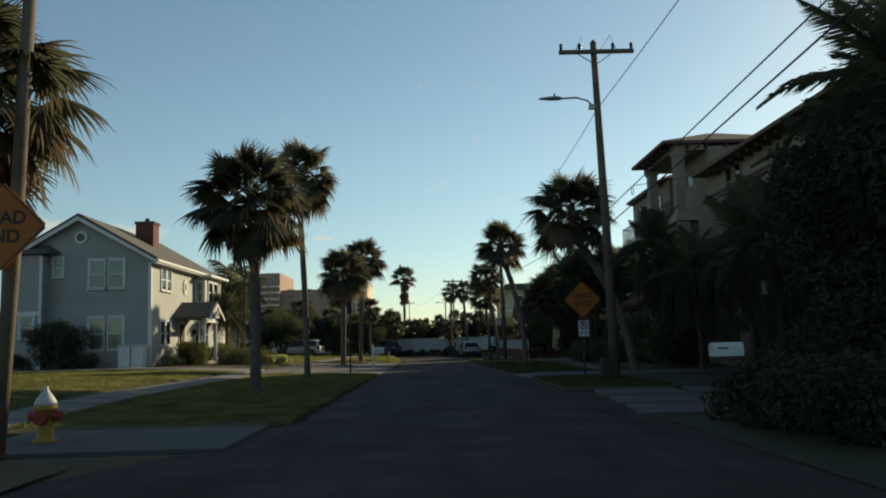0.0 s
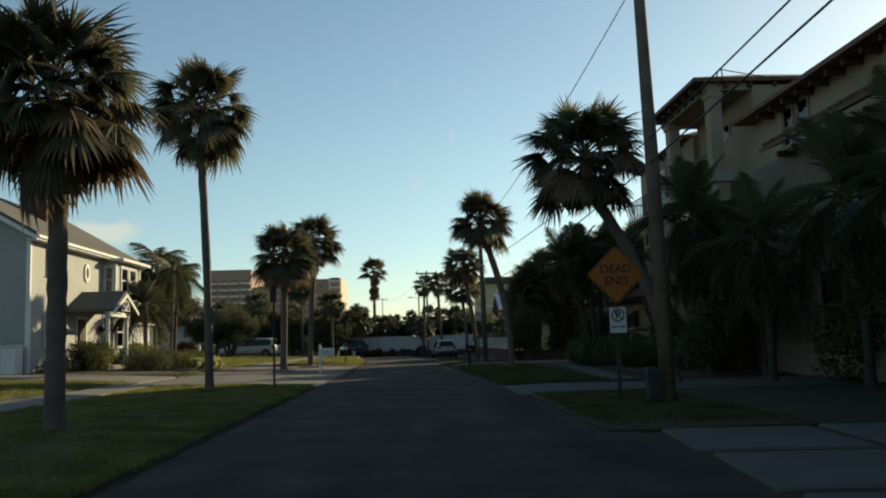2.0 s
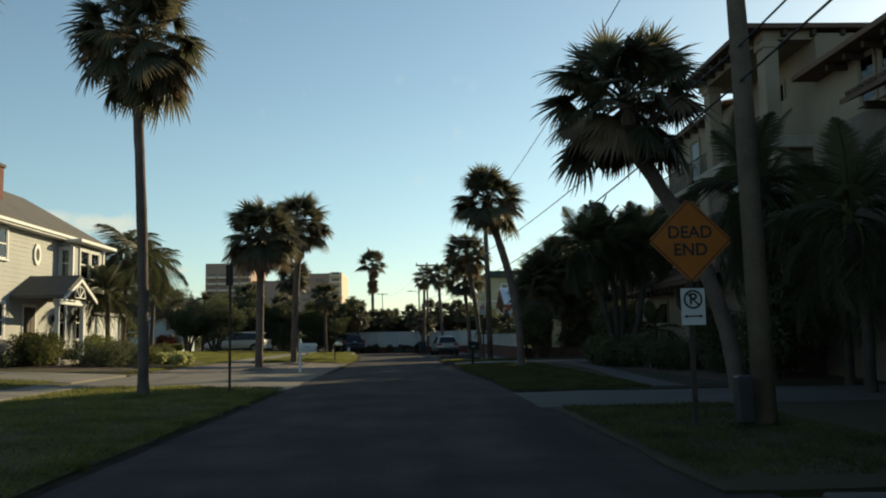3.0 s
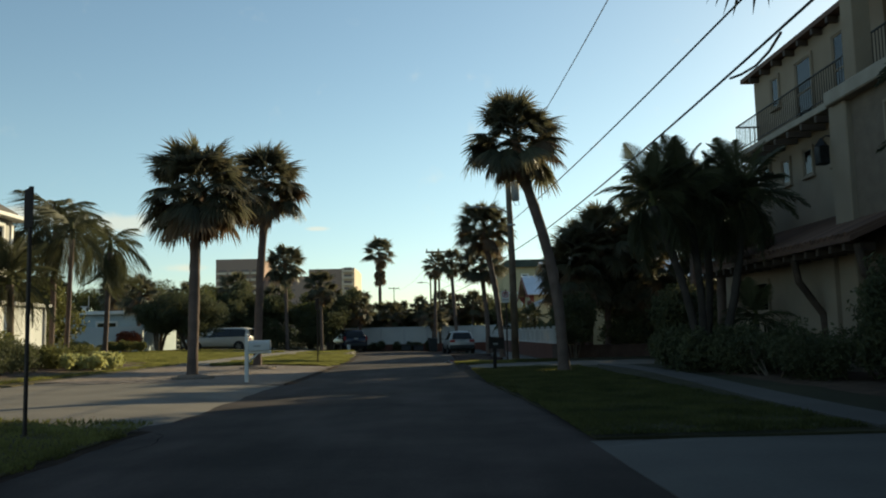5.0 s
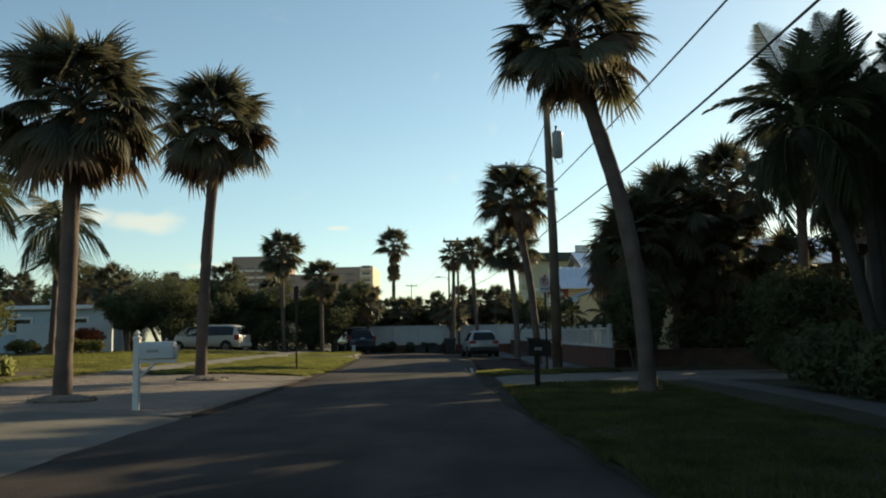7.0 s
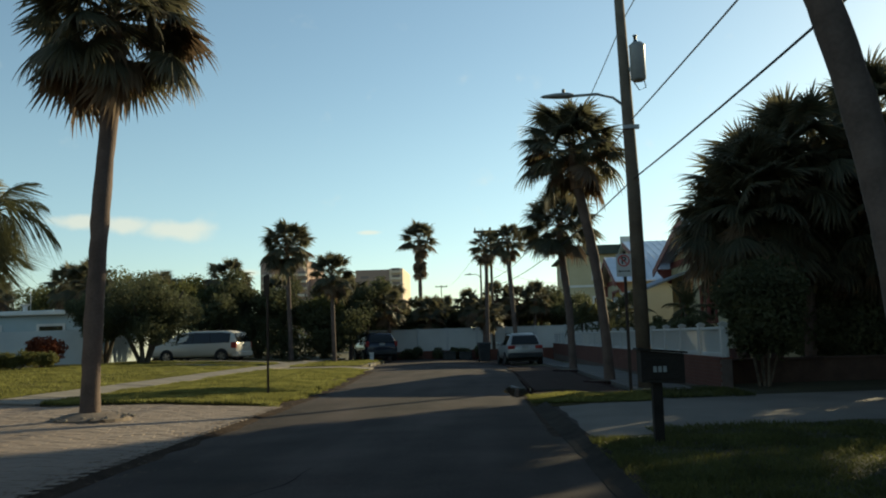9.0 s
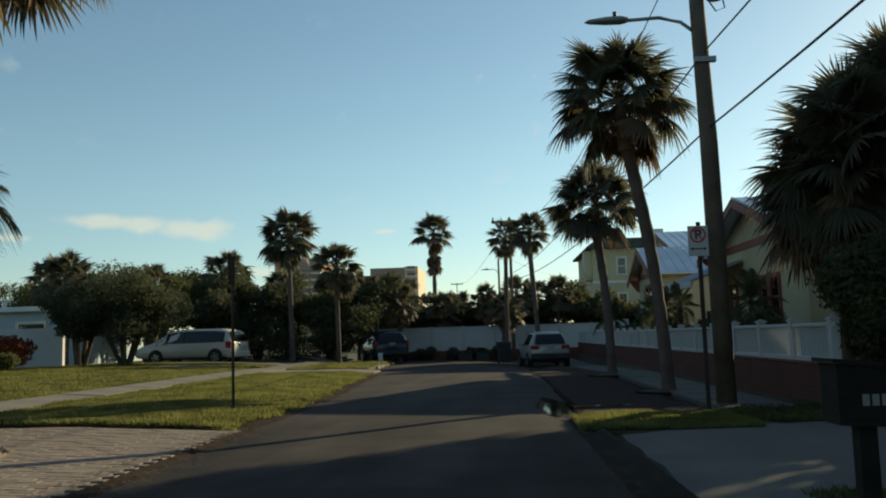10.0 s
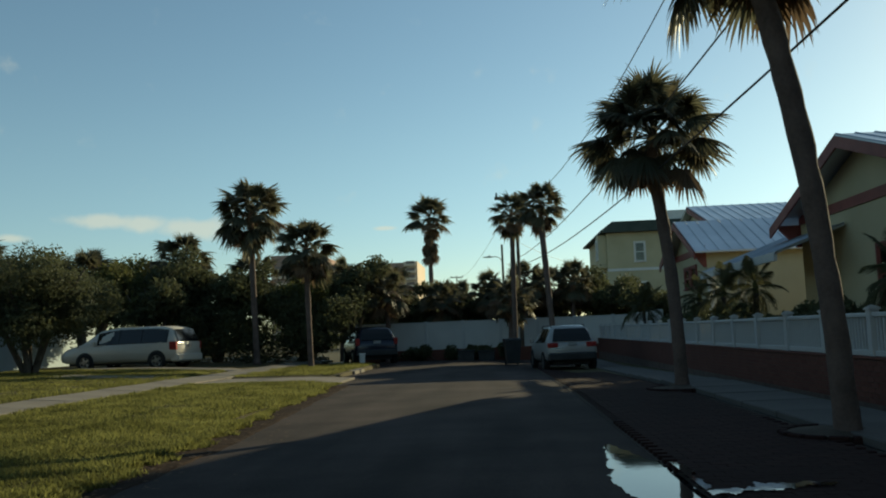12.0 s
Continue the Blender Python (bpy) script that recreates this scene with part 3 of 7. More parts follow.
for k in range(2600):
    y = rl.uniform(40, 78)
    x = -2.95 + abs(rl.normal(0, 0.42)) - max(0, y - 58) * 0.055
    a, q = rl.uniform(0, 6.3), rl.uniform(0.008, 0.03)
    z = 0.02 - dip(x, y) + (0.02 if y < 52 and x < -2.5 else 0.0)
    lv += [(x + q * math.cos(a + c) * (1 if c % 3 else 0.6), y + q * math.sin(a + c), z + 0.004 * (k % 3)) for c in (0, 1.6, 3.1, 4.7)]
    lf.append((4 * k, 4 * k + 1, 4 * k + 2, 4 * k + 3))
tagged(new("leaf_litter", from_arrays("leaf_litter", lv, lf, MULCH)), "dead leaves and grit scattered along the verge", "litter", kind="stuff")

# puddle in the gutter


def pool(x, y):
    """Above zero where water stands: a ragged tongue along the gutter and thin runs over the pavers."""
    q = 0.55 * noise.noise(Vector((x * 4, y * 1.6, 3))) + 0.45 * noise.noise(Vector((x * 14, y * 5, 7)))
    t = (y - 52.7) / 4.0
    left = 1.72 - 0.18 * math.sin(math.pi * min(1.0, max(0.0, t)))
    right = 1.76 + 0.36 * math.sin(math.pi * min(1.0, max(0.0, t)) ** 0.75)
    tongue = min(x - left, right - x) + 0.13 * q if 0 < t < 1 else -1
    run = 0.12 - abs(y - 53.9 - 0.12 * math.sin(2.5 * x)) * 0.8 - max(0, x - 2.8) * 0.3 + 0.22 * q - 0.06
    return max(tongue, run if 1.9 < x < 3.4 else -1)


bm = bmesh.new()
for i in range(110):
    for j in range(330):
        x, y = 1.35 + 0.018 * i, 46.0 + 0.035 * j
        if pool(x, y) > 0:
            z = 0.010 if x < 2.06 else 0.056
            bm.faces.new([bm.verts.new((x + a, y + b, z)) for a, b in ((0, 0), (0.018, 0), (0.018, 0.035), (0, 0.035))])
bmesh.ops.remove_doubles(bm, verts=bm.verts, dist=0.002)
tagged(new("puddle", mesh_ob("puddle", bm, WATER)), "shallow puddle of still water in the gutter", "puddle", kind="structure")


# ---- palms ----
def fan_leaf(name, material, seed, el, droop, leaflets=38, steps=5, span_deg=128):
    """One fan frond for a crown of unit radius, rising by el degrees towards +y: an arched stalk and a pleated fan whose split leaflets bend under their weight."""
    rg = random.Random(seed)
    stalk = [Vector((0, 0, 0))]
    for k in range(4):
        a = radians(el + 12 - 7 * k)
        stalk.append(stalk[-1] + Vector((0, math.cos(a), math.sin(a))) * 0.157)
    bm = tube(bmesh.new(), stalk, [0.014, 0.011, 0.009, 0.008, 0.006], 4, caps=False)
    tips = [0.0] * len(bm.verts)
    a = radians(el - 12)
    axis, side = Vector((0, math.cos(a), math.sin(a))), Vector((1, 0, 0))
    normal = side.cross(axis)
    span = radians(span_deg)
    widths = [0.011, 0.018, 0.018, 0.014, 0.008] if steps == 5 else [0.014, 0.022, 0.018, 0.009]
    for k in range(leaflets):
        th = -span + 2 * span * (k + 0.5) / leaflets + rg.uniform(-0.03, 0.03)
        d = (math.cos(th) * axis + math.sin(th) * side - 0.42 * abs(math.sin(th)) * normal).normalized()
        w = (math.cos(th) * side - math.sin(th) * axis + normal * (0.35 if k % 2 else -0.35)).normalized() * (38 / leaflets)
        length = 0.46 * (1 - 0.2 * (abs(th) / span) ** 2) * rg.uniform(0.8, 1.15)
        bend = droop * rg.uniform(0.7, 1.4)
        p, rows = stalk[-1].copy(), []
        for q in range(steps):
            rows.append((bm.verts.new(p - w * widths[q]), bm.verts.new(p + w * widths[q])))
            tips += [q / steps] * 2
            p = p + d * length / steps
            d = (d + Vector((0, 0, -1)) * bend * (0.1 + 0.55 * (q + 1) / steps)).normalized()
        end = bm.verts.new(p)
        tips.append(1.0)
        for (c0, c1), (e0, e1) in zip(rows, rows[1:]):
            bm.faces.new((c0, e0, e1, c1))
        bm.faces.new((rows[-1][0], end, rows[-1][1]))
    me = mesh_ob(name, bm, material)
    me.attributes.new("tip", "FLOAT", "POINT").data.foreach_set("value", tips)
    return me


FAN_ELS = ((80, 0.2), (58, 0.26), (36, 0.32), (14, 0.38), (-8, 0.48), (-30, 0.6), (-50, 0.78))
FANS = [[fan_leaf("frond", FROND, 10 * k + v, el, dr) for v in range(3)] for k, (el, dr) in enumerate(FAN_ELS)]
FAR_FANS = [[fan_leaf("frond", FROND, 10 * k + v, el, dr, 24, 4) for v in range(2)] for k, (el, dr) in enumerate(FAN_ELS)]
FADED = [[fan_leaf("frond", FROND_DRY, 80 + 10 * k + v, el, dr, 30, 4) for v in range(2)] for k, (el, dr) in enumerate(FAN_ELS[4:])]
DRY_FANS = [fan_leaf("dry_frond", FROND_DRY, s, el, dr, 22, 4, 90) for s, el, dr in ((5, -52, 1.5), (6, -64, 1.8))]


def fan_crown(ob, top, size, seed, count, low, fans, high=80):
    """Fronds all round a heart, from upright ones to those that hang against the trunk."""
    rg = random.Random(seed)
    count = round(count * 1.2)
    inner = count // 2
    for k in range(count + inner):
        young = k >= count
        s = (k - count + 0.5) / inner if young else (k + 0.5) / count
        el = (88 - 130 * s if young else high - (high - low) * s ** 0.92) + rg.uniform(-20, 20)
        kind = min(range(7), key=lambda i: abs(FAN_ELS[i][0] - el))
        length = size * rg.uniform(0.93, 1.16) * (0.88 if el > 55 else 0.94 if el > 25 else 1.06 if el < 0 else 1.0) * (rg.uniform(0.5, 0.82) if young else 1.0)
        m = Matrix.Translation(top + Vector((0, 0, 0.16 * size * (0.5 - s)))) @ pose(0, 0, 0, 0, 0, k * 137.5 + rg.uniform(-14, 14)) @ pose(0, 0, 0, el - FAN_ELS[kind][0], rg.uniform(-32, 32), 0) @ Matrix.Scale(length, 4)
        place("frond", rg.choice(FADED[kind - 4] if kind > 3 and rg.random() < 0.13 * (kind - 3) else fans[kind]), ob, m)


def palm_trunk(parent, base, top, r, seed, bow=0.0, bark=TRUNK):
    rg = random.Random(seed)
    b, t = Vector(base), Vector(top)
    n = 26
    pts, rad = [], []
    for k in range(n + 1):
        s = k / n
        p = b.lerp(t, s)
        p.x += bow * math.sin(math.pi * s)
        pts.append(p)
        flare = 0.92 + 0.35 * math.exp(-s * 18) + (0.1 if s > 0.93 else 0)
        rad.append(r * flare * (1 + 0.05 * rg.uniform(-1, 1)))
    bm = tube(bmesh.new(), pts, rad, 12)
    for vt in bm.verts:
        q = noise.noise(vt.co * 6) + 0.8 * noise.noise(vt.co * 2.3)
        c = vt.co - b.lerp(t, max(0, min(1, (vt.co.z - b.z) / max(0.1, t.z - b.z))))
        vt.co += Vector((c.x, c.y, 0)) * 0.10 * q
    part("trunk", bm, bark, parent, smooth=True)


def sabal(base, neck, heart, size, seed, label, count=44, dry=9, r=0.15, bow=0.0, low=-56, group="cabbage palms", shift=(0, 0), fans=None):
    """A fan palm: base and neck of the trunk, the height of the crown's heart, the crown's radius, and the heart's offset from the neck."""
    rg = random.Random(seed)
    ob = thing("cabbage_palm", base, label, "palm tree", group)
    rel = Vector(neck) - Vector(base)
    top = Vector((rel.x + shift[0], rel.y + shift[1], heart - base[2]))
    palm_trunk(ob, (0, 0, -0.15), rel, r, seed, bow)
    part("crownshaft", rod(rel - Vector((0, 0, 0.15)), top + Vector((0, 0, 0.1)), r * 1.15, r * 0.7, 10), TRUNK_RED, ob, "shaggy brown leaf bases under the crown")
    fan_crown(ob, top, size, seed, count, low, fans or FANS)
    for k in range(dry):
        m = Matrix.Translation(top - Vector((0, 0, 0.1 * size))) @ pose(0, 0, 0, 0, 0, k * 360 / dry + rg.uniform(-20, 20)) @ pose(0, 0, 0, rg.uniform(-10, 14), rg.uniform(-15, 15), 0) @ Matrix.Scale(size * rg.uniform(0.7, 0.92), 4)
        place("dry_frond", DRY_FANS[k % 2], ob, m)
    return ob


SAB = "full round-crowned cabbage palm "
sabal((-4.9, 17.7, 0.1), (-4.92, 17.75, 4.05), 5.0, 1.52, 1, SAB + "on the verge lawn", 54, 12, 0.15, shift=(-0.12, 0))
sabal((-5.12, 28.0, 0.1), (-5.36, 28.0, 6.5), 7.65, 1.48, 2, "tall slender cabbage palm with a round crown on the verge", 46, 8, 0.118, bow=0.05, shift=(0.1, 0))
sabal((-5.28, 42.14, 0.1), (-5.22, 42.2, 4.2), 5.12, 1.5, 3, SAB + "rising from the clay pavers", 54, 8, 0.155, low=-50, shift=(0.06, 0))
sabal((-4.9, 48.75, 0.1), (-4.68, 48.95, 5.45), 6.5, 1.5, 4, "leaning cabbage palm rising from the clay paver driveway", 46, 8, 0.15, bow=-0.05)
sabal((6.75, 26.6, 0.08), (4.85, 26.5, 4.85), 5.8, 1.6, 5, "strongly leaning cabbage palm in front of the tan mansion", 44, 4, 0.165, bow=0.38, low=-44, shift=(-0.16, 0))
sabal((4.62, 43.1, 0.08), (3.68, 43.2, 5.5), 6.5, 1.5, 6, "curved cabbage palm leaning over the lawn edge", 44, 3, 0.16, bow=0.26, low=-38, shift=(-0.2, 0))
sabal((4.12, 56.6, 0.05), (3.53, 56.5, 4.85), 5.7, 1.38, 7, "cabbage palm leaning from a planting ring beside the pavement", 42, 5, 0.13, bow=0.13, low=-42, shift=(-0.08, 0))
sabal((4.02, 63.8, 0.05), (3.78, 64.0, 4.15), 4.8, 1.36, 8, "smaller cabbage palm in a planting ring beside the pavement", 42, 4, 0.13, bow=0.08, low=-40, shift=(0.04, 0))
sabal((3.2, 85.5, -0.15), (2.85, 85.5, 5.7), 6.7, 1.22, 9, "distant cabbage palm behind the parked silver car", 36, 5, 0.14, fans=FAR_FANS)
sabal((-9.6, 83.8, 0.3), (-9.72, 83.6, 5.6), 6.65, 1.62, 10, "tall cabbage palm beside the dark hedge", 40, 6, 0.14, fans=FAR_FANS)
sabal((-6.7, 81.2, 0.12), (-6.75, 81.0, 4.0), 4.75, 1.36, 11, "shorter cabbage palm beside the dark hedge", 36, 4, 0.12, fans=FAR_FANS)
sabal((-6.4, 7.0, 0.1), (-6.35, 7.0, 3.9), 4.75, 1.62, 12, "cabbage palm with drooping sunlit leaves beside the road sign", 44, 18, 0.16, low=-66)
for k, (x, y, z, s) in enumerate(((1.5, 88.0, 6.7, 1.15), (1.3, 89.6, 2.7, 1.3), (-4.6, 88.5, 3.2, 1.3), (0.2, 94.5, 3.4, 1.2), (3.6, 96, 3.6, 1.3), (-1.6, 97, 3.2, 1.2), (-17.5, 84, 4.3, 1.5), (-14.5, 88, 5.2, 1.6), (-11.5, 90, 4.4, 1.5), (-24, 88, 4.6, 1.5), (5.5, 99, 3.4, 1.2))):
    sabal((x, y, 0.05), (x + 0.1, y, z - 0.7), z, s, 30 + k, "distant cabbage palm among the trees", 26, 4, 0.13, fans=FAR_FANS)


def washingtonia(base, heart, size, seed):
    rg = random.Random(seed)
    ob = thing("fan_palm", base, "tall fan palm with a thick skirt of dead leaves", "palm tree")
    palm_trunk(ob, (0, 0, -0.1), (0, 0, heart - base[2]), 0.2, seed)
    top = Vector((0, 0, heart - base[2]))
    fan_crown(ob, top, size, seed, 30, -22, FAR_FANS)
    for k in range(40):
        s = k / 40
        m = Matrix.Translation(top - Vector((0, 0, 0.2 + 2.2 * s))) @ pose(0, 0, 0, 0, 0, k * 137.5) @ pose(0, 0, 0, rg.uniform(-20, -8), rg.uniform(-15, 15), 0) @ Matrix.Scale(size * rg.uniform(0.68, 0.88), 4)
        place("dry_frond", DRY_FANS[k % 2], ob, m)


washingtonia((-4.35, 115.0, 0), 10.4, 2.0, 60)


def feather_leaf(name, seed, droop=0.5, pairs=48, sag=0.18):
    """One feather frond of unit length along +y, arching, with two rows of narrow leaflets."""
    rg = random.Random(seed)
    bm = bmesh.new()

    def at(s):
        return Vector((0, s * (1 - 0.25 * droop * s), 0.28 * s - droop * 1.05 * s * s))
    tube(bm, [at(s / 6) for s in range(7)], [0.014 - 0.0018 * s for s in range(7)], 4, caps=False)
    for k in range(pairs):
        s = 0.16 + 0.83 * k / pairs
        p = at(s)
        ln = 0.30 * math.sin(math.pi * min(0.97, 0.25 + 0.72 * s)) * rg.uniform(0.85, 1.1)
        for side in (-1, 1):
            o = Vector((side * ln * 0.86, ln * 0.5, -sag * ln * rg.uniform(0.6, 2.2)))
            w = Vector((0, 0.0062, 0.003))
            mid = p + o * 0.55 + Vector((0, 0, 0.25 * sag * ln))
            bm.faces.new([bm.verts.new(q) for q in (p - w, mid - w, mid + w, p + w)])
            bm.faces.new([bm.verts.new(q) for q in (mid - w, p + o, mid + w)])
    return mesh_ob(name, bm, FEATHER)


FEATHERS = [feather_leaf("feather_frond", 1, 0.35), feather_leaf("feather_frond", 2, 0.7, sag=0.4), feather_leaf("feather_frond", 3, 1.0, sag=0.9)]
WEEPING = [feather_leaf("feather_frond", 4, 0.75, 46, 1.3), feather_leaf("feather_frond", 5, 1.05, 46, 1.6), feather_leaf("feather_frond", 6, 1.25, 46, 1.8)]


def feather_palm(base, neck, size, seed, label, count=20, r=0.1, low=-35, bow=0.0, trunk=True, group="feather palms"):
    rg = random.Random(seed)
    ob = thing("feather_palm", base, label, "palm tree", group)
    top = Vector(neck) - Vector(base)
    if trunk:
        palm_trunk(ob, (0, 0, -0.1), top, r, seed, bow, bark=TRUNK_SHADE if base[0] > 0 else TRUNK)
        part("crownshaft", tube(bmesh.new(), [top, top + Vector((0, 0, 0.25 * size)), top + Vector((0, 0, 0.4 * size))], [r * 1.1, r * 0.9, r * 0.3], 8), LEAF, ob, "smooth green crownshaft")
    for k in range(count):
        s = (k + 0.5) / count
        el = 76 - (76 - low) * s + rg.uniform(-8, 8)
        m = Matrix.Translation(top + Vector((0, 0, 0.2 * size * (1 - s)))) @ pose(0, 0, 0, 0, 0, k * 137.5 + rg.uniform(-15, 15)) @ pose(0, 0, 0, el, rg.uniform(-20, 20), 0) @ Matrix.Scale(size * rg.uniform(0.85, 1.1), 4)
        place("frond", (WEEPING if base[0] < 0 and top.z > 3.0 else FEATHERS)[0 if s < 0.3 else 1 if s < 0.7 else 2], ob, m)
    return ob


feather_palm((-12.95, 52.6, 0.45), (-12.8, 52.6, 5.1), 1.75, 1, "tall slim palm with few arching feather leaves before the house", 9, 0.1, low=-10)
feather_palm((-16.2, 65.2, 0.45), (-16.0, 65.2, 5.9), 2.0, 2, "slim palm with drooping brown-green feather leaves", 26, 0.14, low=-78)
feather_palm((-14.4, 54.6, 0.45), (-14.3, 54.6, 5.7), 2.0, 3, "slim palm with drooping feather leaves among shrubs", 22, 0.12, low=-60)
feather_palm((-12.9, 48.2, 0.4), (-13.0, 48.2, 3.1), 1.8, 4, "short bushy feather palm before the house", 26, 0.12, low=-28)
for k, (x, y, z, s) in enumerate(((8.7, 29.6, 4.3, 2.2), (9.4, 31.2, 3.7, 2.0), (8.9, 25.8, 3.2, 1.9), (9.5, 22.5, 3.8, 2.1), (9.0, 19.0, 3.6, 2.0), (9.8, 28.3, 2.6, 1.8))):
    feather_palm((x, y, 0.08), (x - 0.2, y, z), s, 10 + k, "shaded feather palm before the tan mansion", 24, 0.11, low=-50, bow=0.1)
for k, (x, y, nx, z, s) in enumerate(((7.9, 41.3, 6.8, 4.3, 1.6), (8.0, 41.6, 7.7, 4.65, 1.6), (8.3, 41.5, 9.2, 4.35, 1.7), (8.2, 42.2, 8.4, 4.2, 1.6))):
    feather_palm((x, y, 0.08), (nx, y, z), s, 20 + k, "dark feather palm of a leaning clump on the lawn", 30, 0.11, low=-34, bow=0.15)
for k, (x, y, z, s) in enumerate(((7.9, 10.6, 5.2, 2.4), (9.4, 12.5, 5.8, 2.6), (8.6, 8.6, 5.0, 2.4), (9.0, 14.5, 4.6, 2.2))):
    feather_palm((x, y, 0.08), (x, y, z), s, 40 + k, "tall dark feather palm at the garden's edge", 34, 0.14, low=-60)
# the palm at x 9.9 is added to block sun streaks on the road
for k, (x, y, z, s) in enumerate(((8.5, 55.6, 5.0, 1.6), (10.4, 55.8, 5.9, 1.5), (7.7, 55.5, 4.6, 1.45), (9.6, 56.4, 4.3, 1.5), (9.5, 56.1, 3.1, 1.4), (12.2, 55.6, 2.9, 1.4), (14.0, 56.2, 6.4, 1.7), (10.9, 51.4, 6.0, 1.4), (10.2, 55.6, 3.9, 1.5), (9.9, 45.6, 4.7, 1.25))):
    sabal((x, y, 0.08), (x + 0.1, y, z - 0.6), z, 1.12 * s, 70 + k, "dark cabbage palm of a dense group behind the lawn", 34, 6, 0.15)
sabal((6.9, 55.3, 0.08), (6.95, 55.3, 2.8), 3.5, 1.5, 68, "low cabbage palm with a hanging brown skirt behind the fence", 44, 18, 0.16, low=-60)
sabal((7.3, 55.4, 0.08), (7.35, 55.4, 3.2), 4.0, 1.8, 69, "dark cabbage palm with a brown leaf skirt behind the fence", 46, 16, 0.16, low=-62)


# ---- poles, wires, signs ----
def wire(a, b, sag, r=0.012):
    pts = [Vector(a).lerp(Vector(b), s / 16) - Vector((0, 0, sag * 4 * (s / 16) * (1 - s / 16))) for s in range(17)]
    return tube(bmesh.new(), pts, r, 5)


def street_lamp_arm(ob, x, z, reach):
    """A bowed arm with a flat cobra head, reaching towards -x."""
    part("arm", tube(bmesh.new(), [(x, 0, z - 0.28), (x - 0.25 * reach, 0, z - 0.05), (x - 0.55 * reach, 0, z + 0.04), (x - reach, 0, z + 0.02)], 0.03, 8), GREYMETAL, ob, "curved grey steel lamp arm", smooth=True)
    bm = bmesh.new()
    prof = [(0.0, 0.05), (0.12, 0.075), (0.35, 0.07), (0.62, 0.04), (0.7, 0.0)]
    rings = []
    for d, w in prof:
        hx = x - reach - d
        rings.append([bm.verts.new((hx, w * 1.7 * math.cos(t), z + 0.02 + w * math.sin(t) * (1.0 if math.sin(t) > 0 else 0.6))) for t in [2 * math.pi * k / 10 for k in range(10)]])
    for a, b in zip(rings, rings[1:]):
        for k in range(10):
            bm.faces.new((a[k], a[(k + 1) % 10], b[(k + 1) % 10], b[k]))
    bm.faces.new(list(reversed(rings[0])))
    head = part("lamp_head", bm, GREYMETAL, ob, "flat grey lamp head", smooth=True)
    part("photocell", rod((x - reach - 0.2, 0, z + 0.08), (x - reach - 0.2, 0, z + 0.17), 0.035), PLASTIC, head)


pole = thing("utility_pole", (4.66, 20.7, 0.05), "leaning brown wooden utility pole with crossarm and lamp", "utility pole", "utility poles")
part("shaft", tube(bmesh.new(), [(0.12, 0, -0.2), (0.06, 0, 4.5), (-0.06, 0, 9.97)], [0.145, 0.125, 0.092], 14), POLEWOOD, pole, smooth=True)
part("crossarm", bx(-1.12, 1.12, -0.16, -0.06, 9.62, 9.74, bevel=0.01), POLEWOOD, pole, "horizontal timber crossarm")
for sx in (-1, 1):
    part("brace", rod((sx * 0.55 - 0.05, -0.13, 9.64), (-0.04, -0.12, 9.27), 0.014, n=6), STEEL, pole)
    part("guard_wire", tube(bmesh.new(), [(sx * 0.3 - 0.16, -0.11, 9.75), (sx * 0.42, -0.11, 10.17), (sx * 0.6, -0.11, 9.75)], 0.014, 5), STEEL, pole, "thin wire bird guard")
for x in (-1.05, -0.5, 0.5, 1.05):
    bm = tube(bmesh.new(), [(x, -0.11, 9.74), (x, -0.11, 9.80), (x, -0.11, 9.84), (x, -0.11, 9.89), (x, -0.11, 9.94)], [0.025, 0.055, 0.035, 0.06, 0.03], 10)
    part("insulator", bm, PLASTIC, pole, "dark ribbed insulator")
part("cap", tube(bmesh.new(), [(-0.06, 0, 9.97), (-0.06, 0, 10.08)], [0.105, 0.03], 12), PLASTIC, pole)
street_lamp_arm(pole, -0.08, 8.28, 1.0)
part("bracket", bx(-0.28, 0.06, -0.06, 0.06, 7.95, 8.1, bevel=0.01), STEEL, pole)
part("meter_box", bx(-0.32, -0.12, -0.3, -0.1, 0.05, 0.62, bevel=0.02), PLASTIC, pole, "dark box at the pole's foot")

pole2 = thing("utility_pole", (4.32, 53.4, 0.08), "wooden utility pole with transformer and street lamp", "utility pole", "utility poles")
part("shaft", tube(bmesh.new(), [(0.03, 0, -0.2), (0, 0, 4), (-0.1, 0, 8.2)], [0.15, 0.135, 0.1], 14), POLEWOOD, pole2, smooth=True)
can = part("transformer", tube(bmesh.new(), [(0.2, -0.12, 6.3), (0.2, -0.12, 6.34), (0.2, -0.12, 7.0), (0.2, -0.12, 7.06), (0.2, -0.12, 7.12)], [0.12, 0.16, 0.16, 0.17, 0.1], 16), GREYMETAL, pole2, "grey cylindrical transformer can", smooth=True)
part("bushing", tube(bmesh.new(), [(0.17, -0.12, 7.1), (0.17, -0.12, 7.2), (0.17, -0.12, 7.28)], [0.05, 0.03, 0.05], 8), PLASTIC, can)
part("bracket", bx(-0.02, 0.2, -0.08, 0.02, 6.55, 6.62), STEEL, pole2)
part("drop_cable", tube(bmesh.new(), [(0.3, -0.12, 6.4), (0.34, -0.14, 6.15), (0.2, -0.14, 6.1), (0.1, -0.1, 6.3)], 0.012, 5), CABLE, pole2)
street_lamp_arm(pole2, -0.05, 6.05, 1.1)
part("bracket", bx(-0.16, 0.16, -0.15, -0.05, 5.3, 5.38), STEEL, pole2)

pole0 = thing("utility_pole", (-5.35, 6.1, 0.1), "slim leaning wooden pole beside the road", "utility pole", "utility poles")
